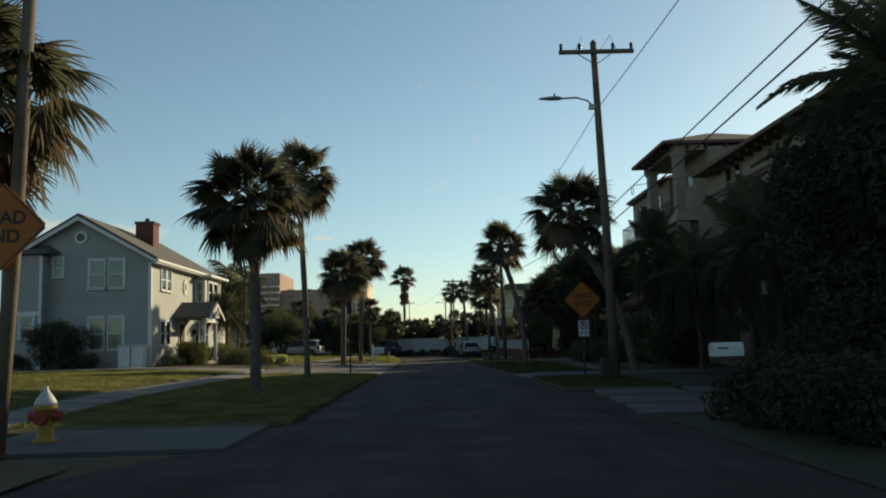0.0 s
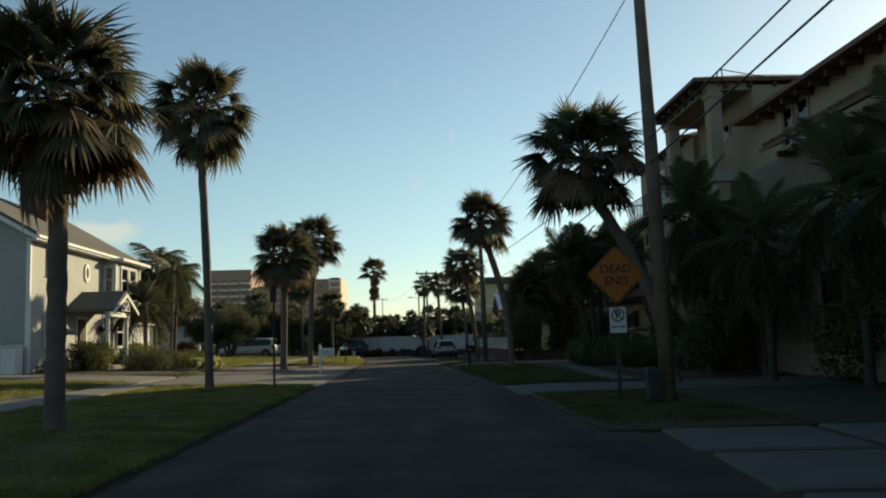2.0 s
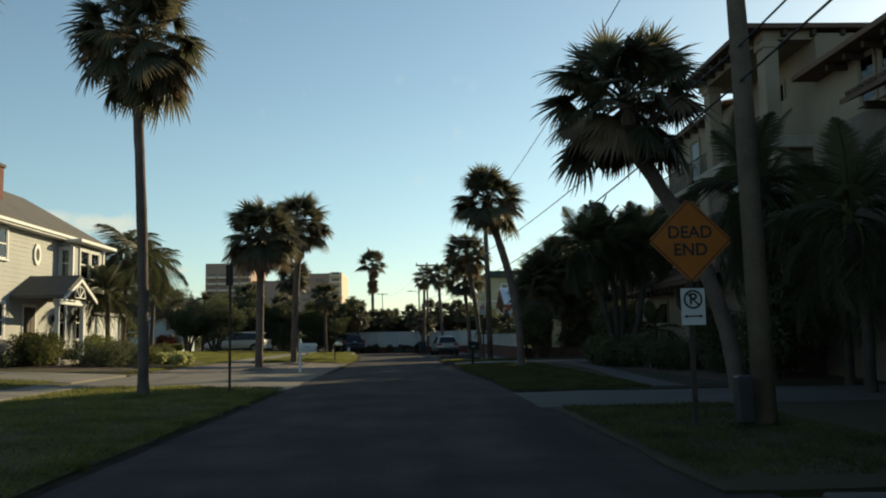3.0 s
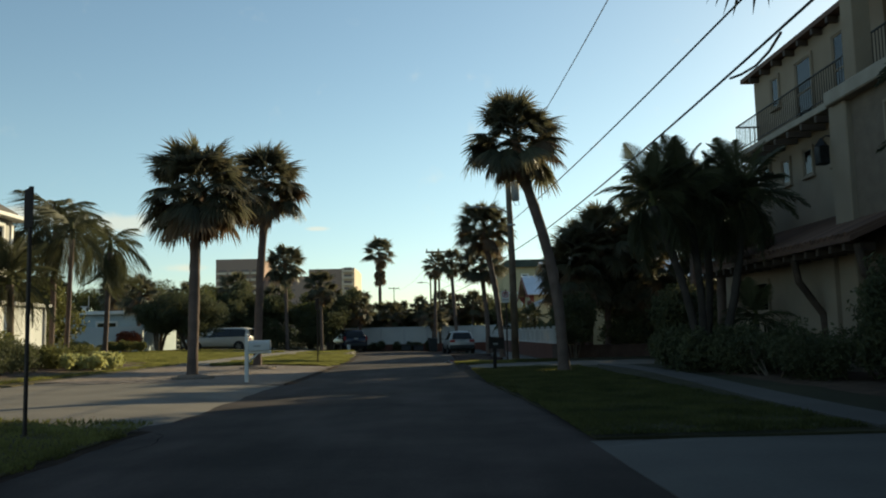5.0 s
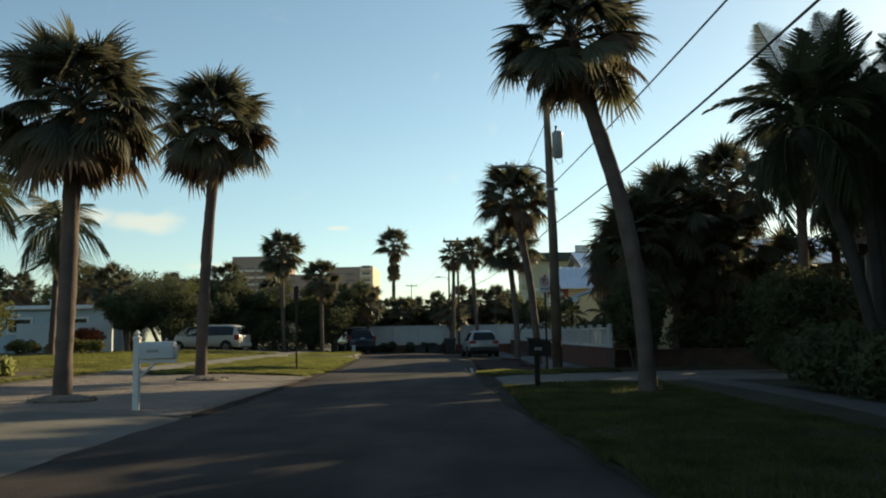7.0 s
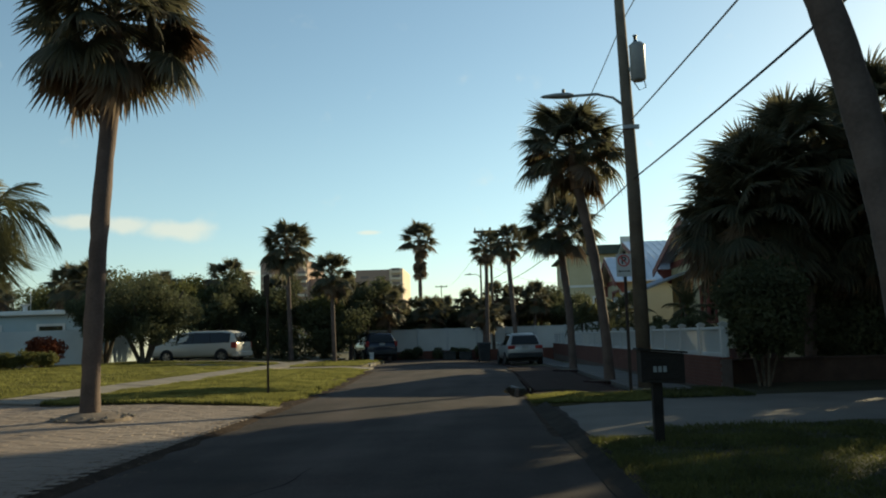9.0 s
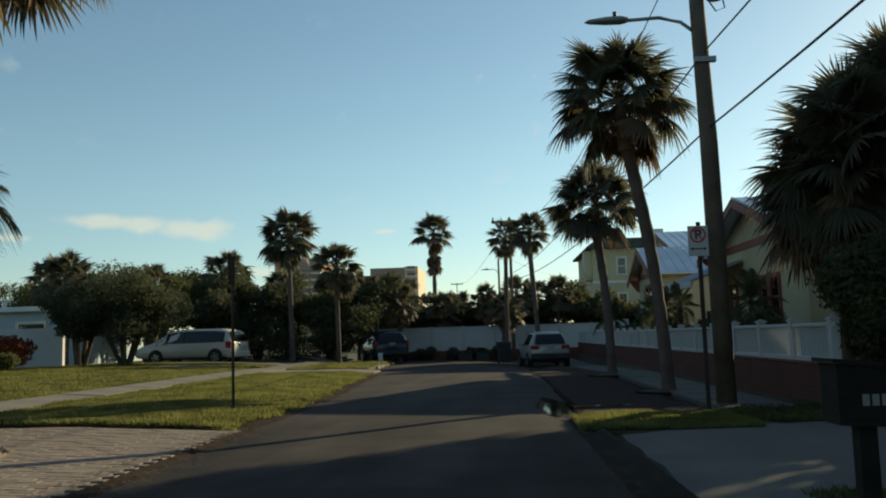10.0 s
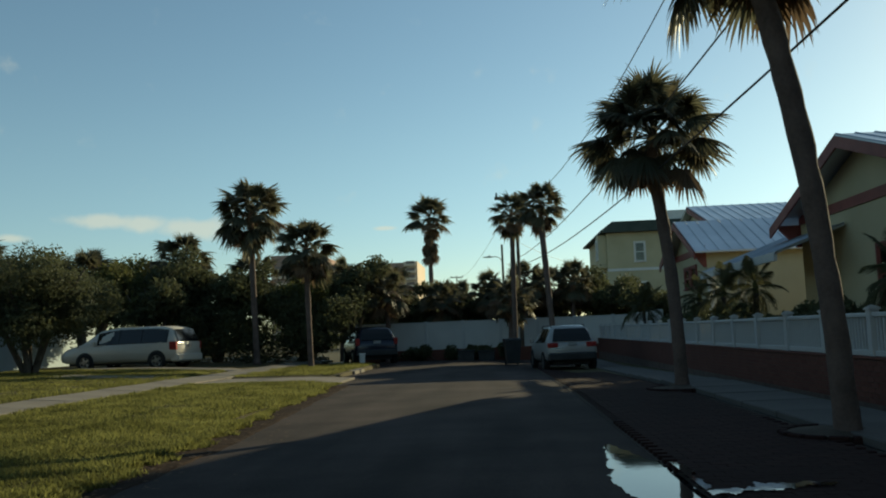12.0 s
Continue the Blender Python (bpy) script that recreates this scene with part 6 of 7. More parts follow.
def car(at, rz, label, paint, st, axles, r, rear_glass, side_glass, tail, rack=False, name="car"):
    """A car lofted through stations (x, floor, belt, roof, half-width, half-width at the roof), its tail at x = 0, nose along +x."""
    ob = thing(name, at, label, "car", "parked cars", rz)

    def sec(s):
        x, zb, zt, zr, w, wr = s
        return [(x, -w * 0.9, zb), (x, -w, zb + 0.12), (x, -w * 1.0, (zb + zt) / 2 + 0.05), (x, -w * 0.97, zt), (x, -wr, zr - min(0.07, (zr - zt) * 0.3)), (x, -wr * 0.8, zr), (x, 0, zr + 0.02)]
    bm = bmesh.new()
    rings = []
    for s in st:
        h = sec(s)
        full = h + [(p[0], -p[1], p[2]) for p in reversed(h[:-1])]
        rings.append([bm.verts.new(p) for p in full])
    n = len(rings[0])
    for a, b in zip(rings, rings[1:]):
        for k in range(n - 1):
            bm.faces.new((a[k], b[k], b[k + 1], a[k + 1]))
        bm.faces.new((a[n - 1], b[n - 1], b[0], a[0]))
    bm.faces.new(rings[0])
    bm.faces.new(list(reversed(rings[-1])))
    bmesh.ops.recalc_face_normals(bm, faces=bm.faces[:])
    body = part("body", bm, paint, ob, smooth=True)

    def lerp_st(x):
        for a, b in zip(st, st[1:]):
            if a[0] <= x <= b[0]:
                u = (x - a[0]) / (b[0] - a[0])
                return [p + (q - p) * u for p, q in zip(a, b)]
        return list(st[-1])
    for sy in (-1, 1):
        for x0, x1, out, u0, u1, nm in [(side_glass[0][0] - 0.05, side_glass[-1][1] + 0.05, 0.003, 0.02, 0.97, "window_band")] + [(c, d, 0.008, 0.06, 0.94, "side_window") for c, d in side_glass]:
            bm = bmesh.new()
            m = 6
            lo, hi = [], []
            for k in range(m + 1):
                x = x0 + (x1 - x0) * k / m
                s = sec(lerp_st(x))
                a, b = Vector(s[3]), Vector(s[4])
                for lst, u in ((lo, u0), (hi, u1)):
                    p = a.lerp(b, u)
                    lst.append(bm.verts.new((p.x, sy * (abs(p.y) + out), p.z)))
            for k in range(m):
                bm.faces.new((lo[k], lo[k + 1], hi[k + 1], hi[k]))
            part(nm, bm, CARGLASS if nm == "side_window" else PLASTIC, ob, "dark tinted side window" if nm == "side_window" else "")
        for ax in axles:
            wheel(ob, ax, sy * (st[3][4] - 0.07), r, sy)
            bm = bmesh.new()
            n2 = 18
            y = sy * (st[3][4] + 0.004)
            bm.faces.new([bm.verts.new((ax + r * 1.16 * math.cos(t), y, r + r * 1.16 * math.sin(t))) for t in [math.pi * k / n2 for k in range(n2 + 1)]] + [bm.verts.new((ax - r * 1.16, y, r * 0.7)), bm.verts.new((ax + r * 1.16, y, r * 0.7))])
            part("wheel_arch", bm, PLASTIC, ob, "dark wheel arch")
    bm = bmesh.new()
    for (xa, za, wa), (xb, zb, wb) in zip(rear_glass, rear_glass[1:]):
        bm.faces.new([bm.verts.new(p) for p in ((xa - 0.05, -wa, za), (xa - 0.05, wa, za), (xb - 0.05, wb, zb), (xb - 0.05, -wb, zb))])
    part("rear_window", bm, CARGLASS, ob, "dark tinted rear window")
    tx, tz0, tz1, ty0, ty1 = tail
    for sy in (-1, 1):
        part("tail_lamp", bx(tx, tx + 0.3, *sorted((sy * ty0, sy * ty1)), tz0, tz1, bevel=0.02), TAILRED, ob, "red tail lamp")
        part("mirror", bx(st[-4][0] - 0.05, st[-4][0] + 0.1, *sorted((sy * 0.97, sy * 1.14)), st[3][2] - 0.02, st[3][2] + 0.16, bevel=0.03), paint, ob, "door mirror")
    part("bumper", bx(-0.08, 0.25, -st[1][4] * 0.99, st[1][4] * 0.99, st[0][1] - 0.12, st[0][1] + 0.17, bevel=0.05), paint if name != "sport_utility_vehicle" else PLASTIC, ob)
    part("number_plate", bx(-0.075, -0.06, -0.16, 0.16, st[0][1] + 0.42, st[0][1] + 0.55), GREYMETAL, ob, "pale number plate")
    if rack:
        for sy in (-1, 1):
            part("roof_rail", tube(bmesh.new(), [(0.7, sy * 0.62, st[3][3]), (0.8, sy * 0.62, st[3][3] + 0.07), (2.7, sy * 0.62, st[3][3] + 0.07), (2.85, sy * 0.62, st[3][3] - 0.02)], 0.022, 6), PLASTIC, ob, "black roof rail")
    part("underside", bx(0.3, st[-1][0] - 0.3, -0.7, 0.7, 0.22, 0.45), PLASTIC, ob)
    return ob


VAN = [(0.0, 0.4, 0.96, 0.98, 0.93, 0.87), (0.05, 0.34, 0.98, 1.08, 0.97, 0.86), (0.26, 0.3, 1.0, 1.56, 0.99, 0.78), (0.65, 0.3, 1.0, 1.64, 1.0, 0.77), (2.6, 0.3, 0.98, 1.66, 1.0, 0.77), (3.4, 0.3, 0.97, 1.56, 1.0, 0.74), (4.15, 0.3, 0.95, 1.08, 0.98, 0.8), (4.8, 0.32, 0.83, 0.9, 0.92, 0.78), (5.1, 0.38, 0.7, 0.72, 0.8, 0.7)]
car((-11.4, 80.6, 0.27), 171, "cream-white minivan parked on the driveway", CARWHITE, VAN, (0.8, 3.9), 0.34, ((0.04, 1.04, 0.77), (0.25, 1.52, 0.7)), ((0.42, 1.45), (1.5, 2.42), (2.47, 3.42)), (-0.01, 0.72, 1.04, 0.85, 0.985), name="minivan")
SUV = [(0.0, 0.5, 0.9, 0.94, 0.82, 0.78), (0.06, 0.42, 0.98, 1.06, 0.9, 0.79), (0.2, 0.38, 1.03, 1.36, 0.94, 0.74), (0.42, 0.36, 1.04, 1.6, 0.95, 0.68), (0.95, 0.34, 1.02, 1.66, 0.96, 0.68), (2.2, 0.34, 1.0, 1.66, 0.96, 0.68), (2.85, 0.34, 0.99, 1.55, 0.96, 0.66), (3.5, 0.34, 0.97, 1.1, 0.95, 0.74), (4.15, 0.36, 0.9, 0.98, 0.9, 0.76), (4.45, 0.42, 0.75, 0.78, 0.8, 0.68)]
SUV_FIT = dict(axles=(0.85, 3.55), r=0.36, rear_glass=((0.07, 1.09, 0.72), (0.2, 1.35, 0.66), (0.39, 1.55, 0.58)), side_glass=((0.62, 1.35), (1.42, 2.15), (2.22, 2.95)))
suv = car((3.2, 77.1, -0.235), 96, "silver sport utility vehicle parked along the kerb", CARSILVER, SUV, tail=(-0.02, 0.86, 1.04, 0.52, 0.9), rack=True, name="sport_utility_vehicle", **SUV_FIT)
suv.scale = (0.93, 0.93, 0.93)
car((-4.6, 85.0, -0.045), 108, "dark navy sport utility vehicle parked in the shade", CARNAVY, SUV, tail=(-0.02, 0.86, 1.16, 0.76, 0.92), name="sport_utility_vehicle", **SUV_FIT)

# ---- street furniture ----
def arch_box(bm, x0, x1, w, h):
    """A mailbox tin along x: flat floor, round top."""
    prof = [(-w / 2, 0)] + [(-w / 2 * math.cos(t), h - w / 2 + w / 2 * math.sin(t)) for t in [math.pi * k / 8 for k in range(9)]] + [(w / 2, 0)]
    return prism(bm, prof, "x", x0, x1)


mb = thing("mailbox", (-3.6, 40.9, 0.05), "white mailbox on a square white post with finial", "mailbox", "mailboxes")
part("post", bx(-0.045, 0.045, -0.045, 0.045, -0.1, 1.08, bevel=0.008), TRIM, mb)
part("finial", tube(bmesh.new(), [(0, 0, 1.08), (0, 0, 1.1), (0, 0, 1.13), (0, 0, 1.165), (0, 0, 1.21)], [0.068, 0.068, 0.022, 0.044, 0.008], 10), TRIM, mb)
part("arm", bx(-0.045, 0.6, -0.036, 0.036, 0.71, 0.78, bevel=0.006), TRIM, mb)
part("brace", rod((0.04, 0, 0.5), (0.3, 0, 0.73), 0.022, n=6), TRIM, mb)
bm = arch_box(bmesh.new(), 0.06, 0.58, 0.2, 0.25)
bmesh.ops.translate(bm, verts=bm.verts[:], vec=(0, 0, 0.785))
tin = part("box", bm, SIGNWHITE, mb, "white arched mailbox tin")
part("door", bx(0.58, 0.595, -0.092, 0.092, 0.79, 0.97, bevel=0.01), SIGNWHITE, tin)
part("number_plate", bx(0.18, 0.36, -0.104, -0.101, 0.87, 0.915), GREYMETAL, tin)

mb2 = thing("mailbox", (2.86, 44.9, -0.08), "dark wooden mailbox with a sloping lid on a square post", "mailbox", "mailboxes")
part("post", bx(-0.05, 0.05, -0.05, 0.05, -0.1, 0.78, bevel=0.006), BLACKWOOD, mb2)
bm = prism(bmesh.new(), [(-0.17, 0.765), (0.27, 0.74), (0.27, 1.045), (-0.17, 1.09)], "y", -0.12, 0.12)
bxm = part("box", bm, BLACKWOOD, mb2, "dark stained timber box")
bm = prism(bmesh.new(), [(-0.2, 1.095), (0.3, 1.047), (0.3, 1.068), (-0.2, 1.118)], "y", -0.15, 0.15)
part("lid", bm, BLACKWOOD, bxm, "sloping dark lid")
part("door", bx(-0.13, 0.22, -0.128, -0.12, 0.79, 1.01, bevel=0.003), BLACKWOOD, bxm)
for k in range(3):
    part("number_bar", bx(-0.05 + 0.05 * k, -0.015 + 0.05 * k, -0.133, -0.128, 0.865, 0.925), GREYMETAL, bxm, "small pale number bar")

mb3 = thing("mailbox", (3.95, 8.0, 0.08), "white tin mailbox on a grey wooden post", "mailbox", "mailboxes")
part("post", bx(-0.05, 0.05, -0.05, 0.05, -0.1, 1.18, bevel=0.01), DARKWOOD, mb3)
bm = arch_box(bmesh.new(), -0.5, -0.06, 0.17, 0.19)
bmesh.ops.translate(bm, verts=bm.verts[:], vec=(0, 0, 0.85))
tin = part("box", bm, SIGNWHITE, mb3, "white arched tin")
part("flag", bx(-0.42, -0.28, -0.091, -0.087, 0.95, 0.975), DARKWOOD, tin, "small dark flag")
part("arm", bx(-0.5, 0.05, -0.045, 0.045, 0.79, 0.85), DARKWOOD, mb3)

hyd = thing("fire_hydrant", (-5.75, 7.95, 0.02), "yellow fire hydrant with red caps and a pale bonnet", "fire hydrant")
part("barrel", tube(bmesh.new(), [(0, 0, 0), (0, 0, 0.04), (0, 0, 0.05), (0, 0, 0.42), (0, 0, 0.44), (0, 0, 0.5)], [0.16, 0.16, 0.11, 0.11, 0.15, 0.15], 16), YELLOW, hyd, smooth=True)
part("bonnet", tube(bmesh.new(), [(0, 0, 0.5), (0, 0, 0.56), (0, 0, 0.66), (0, 0, 0.72), (0, 0, 0.76)], [0.15, 0.14, 0.07, 0.03, 0.03], 16), SIGNWHITE, hyd, "pale conical bonnet", smooth=True)
for a in (0, 180):
    part("side_cap", rod((0.1 if a == 0 else -0.1, 0, 0.36), (0.22 if a == 0 else -0.22, 0, 0.36), 0.075, 0.065, 12), REDPAINT, hyd, "red outlet cap")
part("front_cap", rod((0, -0.1, 0.33), (0, -0.22, 0.33), 0.09, 0.08, 12), REDPAINT, hyd, "red outlet cap")

bn = thing("wheeled_bin", (1.25, 82.4, -0.165), "dark plastic wheeled bin standing at the kerb", "bin", rz=8)
bm = bmesh.new()
lo = [bm.verts.new(p) for p in ((-0.24, -0.26, 0.05), (0.24, -0.26, 0.05), (0.24, 0.24, 0.05), (-0.24, 0.24, 0.05))]
hi = [bm.verts.new(p) for p in ((-0.32, -0.34, 0.98), (0.32, -0.34, 0.98), (0.32, 0.34, 0.98), (-0.32, 0.34, 0.98))]
for k in range(4):
    bm.faces.new((lo[k], lo[(k + 1) % 4], hi[(k + 1) % 4], hi[k]))
bm.faces.new(list(reversed(lo)))
bm.faces.new(hi)
part("body", bm, PLASTIC, bn)
part("lid", prism(bmesh.new(), [(-0.36, 0.985), (0.38, 0.985), (0.3, 1.06), (-0.3, 1.06)], "x", -0.34, 0.34), PLASTIC, bn)
for s in (-1, 1):
    part("wheel", rod((s * 0.2, 0.3, 0.12), (s * 0.27, 0.3, 0.12), 0.12, n=14), RUBBER, bn)
part("handle", rod((-0.25, 0.4, 1.0), (0.25, 0.4, 1.0), 0.02), PLASTIC, bn)
for x, y, s in ((-0.9, 90.0, 0.5), (0.1, 90.2, 0.45)):
    b = thing("planter_box", (x, y, -0.22), "low dark box by the end wall", "box")
    part("body", bx(-0.4, 0.4, -0.3, 0.3, 0, s, bevel=0.02), PLASTIC, b)
    part("rim", bx(-0.43, 0.43, -0.33, 0.33, s, s + 0.05, bevel=0.01), PLASTIC, b)
mk = thing("marker_post", (-4.98, 83.2, 0.04), "short pale utility marker post on the verge", "marker")
part("post", bx(-0.11, 0.11, -0.06, 0.06, -0.05, 0.42, bevel=0.02), WALLWHITE, mk)
part("cap", bx(-0.13, 0.13, -0.08, 0.08, 0.42, 0.47, bevel=0.01), TRIM, mk)
tr = thing("wheeled_bin", (-20.2, 79.4, 0.47), "blue plastic recycling bin by the bungalow", "bin")
part("body", bx(-0.3, 0.3, -0.3, 0.3, 0, 0.95, bevel=0.04), mat("blue_plastic", (0.02, 0.05, 0.14), (0.03, 0.07, 0.18), 3, 0.5), tr)
part("lid", bx(-0.33, 0.33, -0.34, 0.34, 0.95, 1.02, bevel=0.02), PLASTIC, tr)


# ---- shrubs, hedges, trees ----
def shrub(name, label, category, at, blobs, count, size, material, seed, stems=5, group=""):
    """A leafy plant: a few stems and a crown of single leaves."""
    ob = thing(name, at, label, category, group)
    rg = random.Random(seed)
    for k in range(stems):
        b = blobs[rg.randrange(len(blobs))]
        bm = tube(bmesh.new(), [(b[0] * 0.3, b[1] * 0.3, -0.05), (b[0] * 0.7 + rg.uniform(-0.1, 0.1), b[1] * 0.7, b[2] * 0.6), (b[0], b[1], b[2] + b[5] * 0.3)], [0.03, 0.022, 0.008], 5)
        part("stem", bm, BARK, ob)
    lf = new("leaves", leaf_mesh("leaves", blobs, count, size, material, seed))
    lf.parent = ob
    return ob


def clumps(seed, n, rx, ry, z0, z1, r):
    rg = random.Random(seed)
    return [(rg.uniform(-rx, rx), rg.uniform(-ry, ry), rg.uniform(z0, z1), r * rg.uniform(0.7, 1.25), r * rg.uniform(0.7, 1.25), r * rg.uniform(0.7, 1.1)) for k in range(n)]


shrub("shrub", "leafy green shrub below the porch", "shrub", (-13.2, 41.9, 0.42), clumps(1, 12, 0.6, 0.8, 0.4, 1.05, 0.45), 6500, 0.055, LEAF, 1)
shrub("shrub", "sunlit light green shrub beside the porch", "shrub", (-12.8, 46.0, 0.42), clumps(2, 9, 0.5, 0.8, 0.35, 0.85, 0.42), 5000, 0.055, LEAF_LIGHT, 2)
shrub("shrub", "dark rounded shrub in the planting bed", "shrub", (-10.9, 42.4, 0.35), clumps(3, 10, 1.0, 1.5, 0.25, 0.5, 0.5), 8000, 0.045, LEAF_DARK, 3)
shrub("shrub", "dark rounded shrub in the planting bed", "shrub", (-10.9, 47.0, 0.33), clumps(4, 12, 0.7, 1.9, 0.22, 0.45, 0.42), 8500, 0.045, LEAF, 4)
shrub("hedge", "low clipped dark hedge along the house front", "hedge", (-13.6, 42.5, 0.42), clumps(5, 16, 0.3, 3.8, 0.2, 0.35, 0.35), 3600, 0.06, LEAF_DARK, 5)
shrub("hedge", "tall dark clipped hedge against the gable wall", "hedge", (-18.5, 37.3, 0.45), clumps(6, 18, 1.15, 0.25, 0.4, 2.0, 0.5), 5200, 0.07, LEAF_DARK, 6)
shrub("hedge", "low dark hedge along the gable wall", "hedge", (-19.5, 37.4, 0.45), clumps(7, 20, 3.6, 0.2, 0.2, 0.5, 0.35), 4200, 0.07, LEAF_DARK, 7)
shrub("flower_bed", "cream-leaved ginger plants in the bed", "plants", (-9.45, 46.8, 0.28), clumps(8, 14, 0.35, 2.1, 0.15, 0.36, 0.22), 1500, 0.12, LEAF_CREAM, 8)
shrub("hedge", "clipped green hedge bordering the lawn", "hedge", (-16.6, 67.0, 0.47), clumps(9, 40, 2.3, 0.3, 0.2, 0.55, 0.24), 9000, 0.05, LEAF, 9)
shrub("shrub", "russet-red shrub beside the bungalow", "shrub", (-17.0, 70.0, 0.47), clumps(10, 6, 0.7, 0.5, 0.4, 0.9, 0.5), 1400, 0.1, LEAF_RED, 10)
shrub("shrub", "glossy green shrub behind the palms", "shrub", (-16.4, 54.6, 0.47), clumps(11, 12, 0.8, 1.8, 0.5, 1.9, 0.6), 3200, 0.11, LEAF, 11)
shrub("shrub", "tall dark shrub with light leaves beside the wing", "shrub", (-16.6, 58.6, 0.47), clumps(12, 18, 0.9, 2.2, 0.6, 3.4, 0.85), 6500, 0.13, LEAF, 12)
shrub("hedge", "dark overgrown hedge beside the street corner", "hedge", (5.75, 6.2, 0.08), clumps(13, 60, 2.0, 2.0, 0.14, 0.48, 0.42), 36000, 0.055, LEAF_SHADE, 13)
shrub("shrub", "dark broad shrub at the garden's edge", "shrub", (8.3, 10.5, 0.08), clumps(14, 34, 1.7, 2.6, 0.6, 4.0, 0.95), 36400, 0.077, LEAF_SHADE, 14)
shrub("shrub", "dense dark shrubbery before the mansion", "shrub", (9.9, 22.0, 0.08), clumps(15, 22, 0.7, 4.0, 0.4, 1.9, 0.7), 19600, 0.066, LEAF_DARK, 15)
shrub("shrub", "dense dark shrubbery before the mansion", "shrub", (9.4, 32.5, 0.08), clumps(16, 22, 0.8, 3.6, 0.4, 1.7, 0.65), 19600, 0.066, LEAF_DARK, 16)
shrub("shrub", "dark flowering shrubs along the mulched bed", "shrub", (8.4, 38.0, 0.08), clumps(17, 18, 0.6, 2.4, 0.25, 0.75, 0.45), 11760, 0.050, LEAF_DARK, 17)
shrub("shrub", "dense dark shrubbery under the leaning palms", "shrub", (8.2, 41.6, 0.08), clumps(18, 18, 1.0, 2.0, 0.25, 0.75, 0.5), 13000, 0.066, LEAF_DARK, 18)
shrub("shrub", "dense dark foliage behind the lawn", "shrub", (10.6, 50.4, 0.08), clumps(19, 24, 1.0, 1.6, 0.4, 2.2, 0.68), 22000, 0.077, LEAF_DARK, 19)
shrub("shrub", "dense dark foliage beside the pavement fence", "shrub", (10.3, 56.0, 0.08), clumps(20, 30, 1.5, 0.5, 0.5, 3.2, 0.75), 32000, 0.066, LEAF_DARK, 20)
shrub("shrub", "dense dark shrubs under the mansion's lean-to roof", "shrub", (9.6, 40.4, 0.08), clumps(31, 20, 0.4, 3.4, 0.2, 0.5, 0.36), 11000, 0.065, LEAF_DARK, 31)
shrub("shrub", "dark rounded bush at the fence's near end", "shrub", (6.6, 53.2, 0.06), clumps(42, 18, 0.42, 0.5, 0.95, 2.1, 0.52), 20000, 0.06, LEAF_DARK, 42)
shrub("shrub", "dark leafy shrub between fence and bungalow", "shrub", (7.2, 63.8, 0.05), clumps(21, 12, 0.5, 4.2, 0.6, 1.25, 0.42), 3200, 0.1, LEAF_DARK, 21)
shrub("shrub", "dark leafy shrub between fence and porch", "shrub", (6.8, 73.2, 0.05), clumps(22, 14, 0.4, 4.8, 0.6, 1.4, 0.42), 3200, 0.1, LEAF_DARK, 22)
# added hedge: casts the ground before the low wall into shade
shrub("hedge", "tall dark hedge added behind the low garden wall to block sun", "hedge", (12.5, 56.6, 0.05), clumps(33, 30, 2.3, 0.5, 0.4, 2.4, 0.7), 20000, 0.07, LEAF_DARK, 33)
shrub("hedge", "tall dark hedge beyond the mansion's corner", "hedge", (13.8, 51.2, 0.05), clumps(34, 24, 1.7, 0.9, 0.5, 3.2, 0.8), 16000, 0.075, LEAF_DARK, 34)
feather_palm((9.5, 41.8, 0.08), (9.5, 41.8, 1.2), 1.25, 66, "small dark feather palm under the lean-to roof", 18, 0.07)
feather_palm((7.4, 62.2, 0.05), (7.4, 62.2, 1.7), 1.1, 61, "small feather palm behind the fence", 16, 0.07)
feather_palm((6.9, 71.5, 0.05), (6.9, 71.5, 1.9), 1.0, 62, "small feather palm behind the fence", 16, 0.07)
feather_palm((7.2, 69.6, 0.05), (7.2, 69.6, 1.9), 0.9, 64, "dark feather palm behind the fence", 18, 0.08, low=-50)
feather_palm((7.3, 76.0, 0.05), (7.3, 76.0, 1.9), 0.9, 65, "dark feather palm before the porch", 18, 0.08, low=-50)
feather_palm((6.6, 82.5, 0.05), (6.6, 82.5, 1.8), 1.2, 63, "small feather palm behind the fence", 16, 0.07)
shrub("plants", "low leafy plants along the end wall", "plants", (-2.0, 91.2, -0.28), clumps(23, 26, 3.4, 0.2, 0.35, 0.7, 0.3), 3200, 0.1, LEAF_DARK, 23)


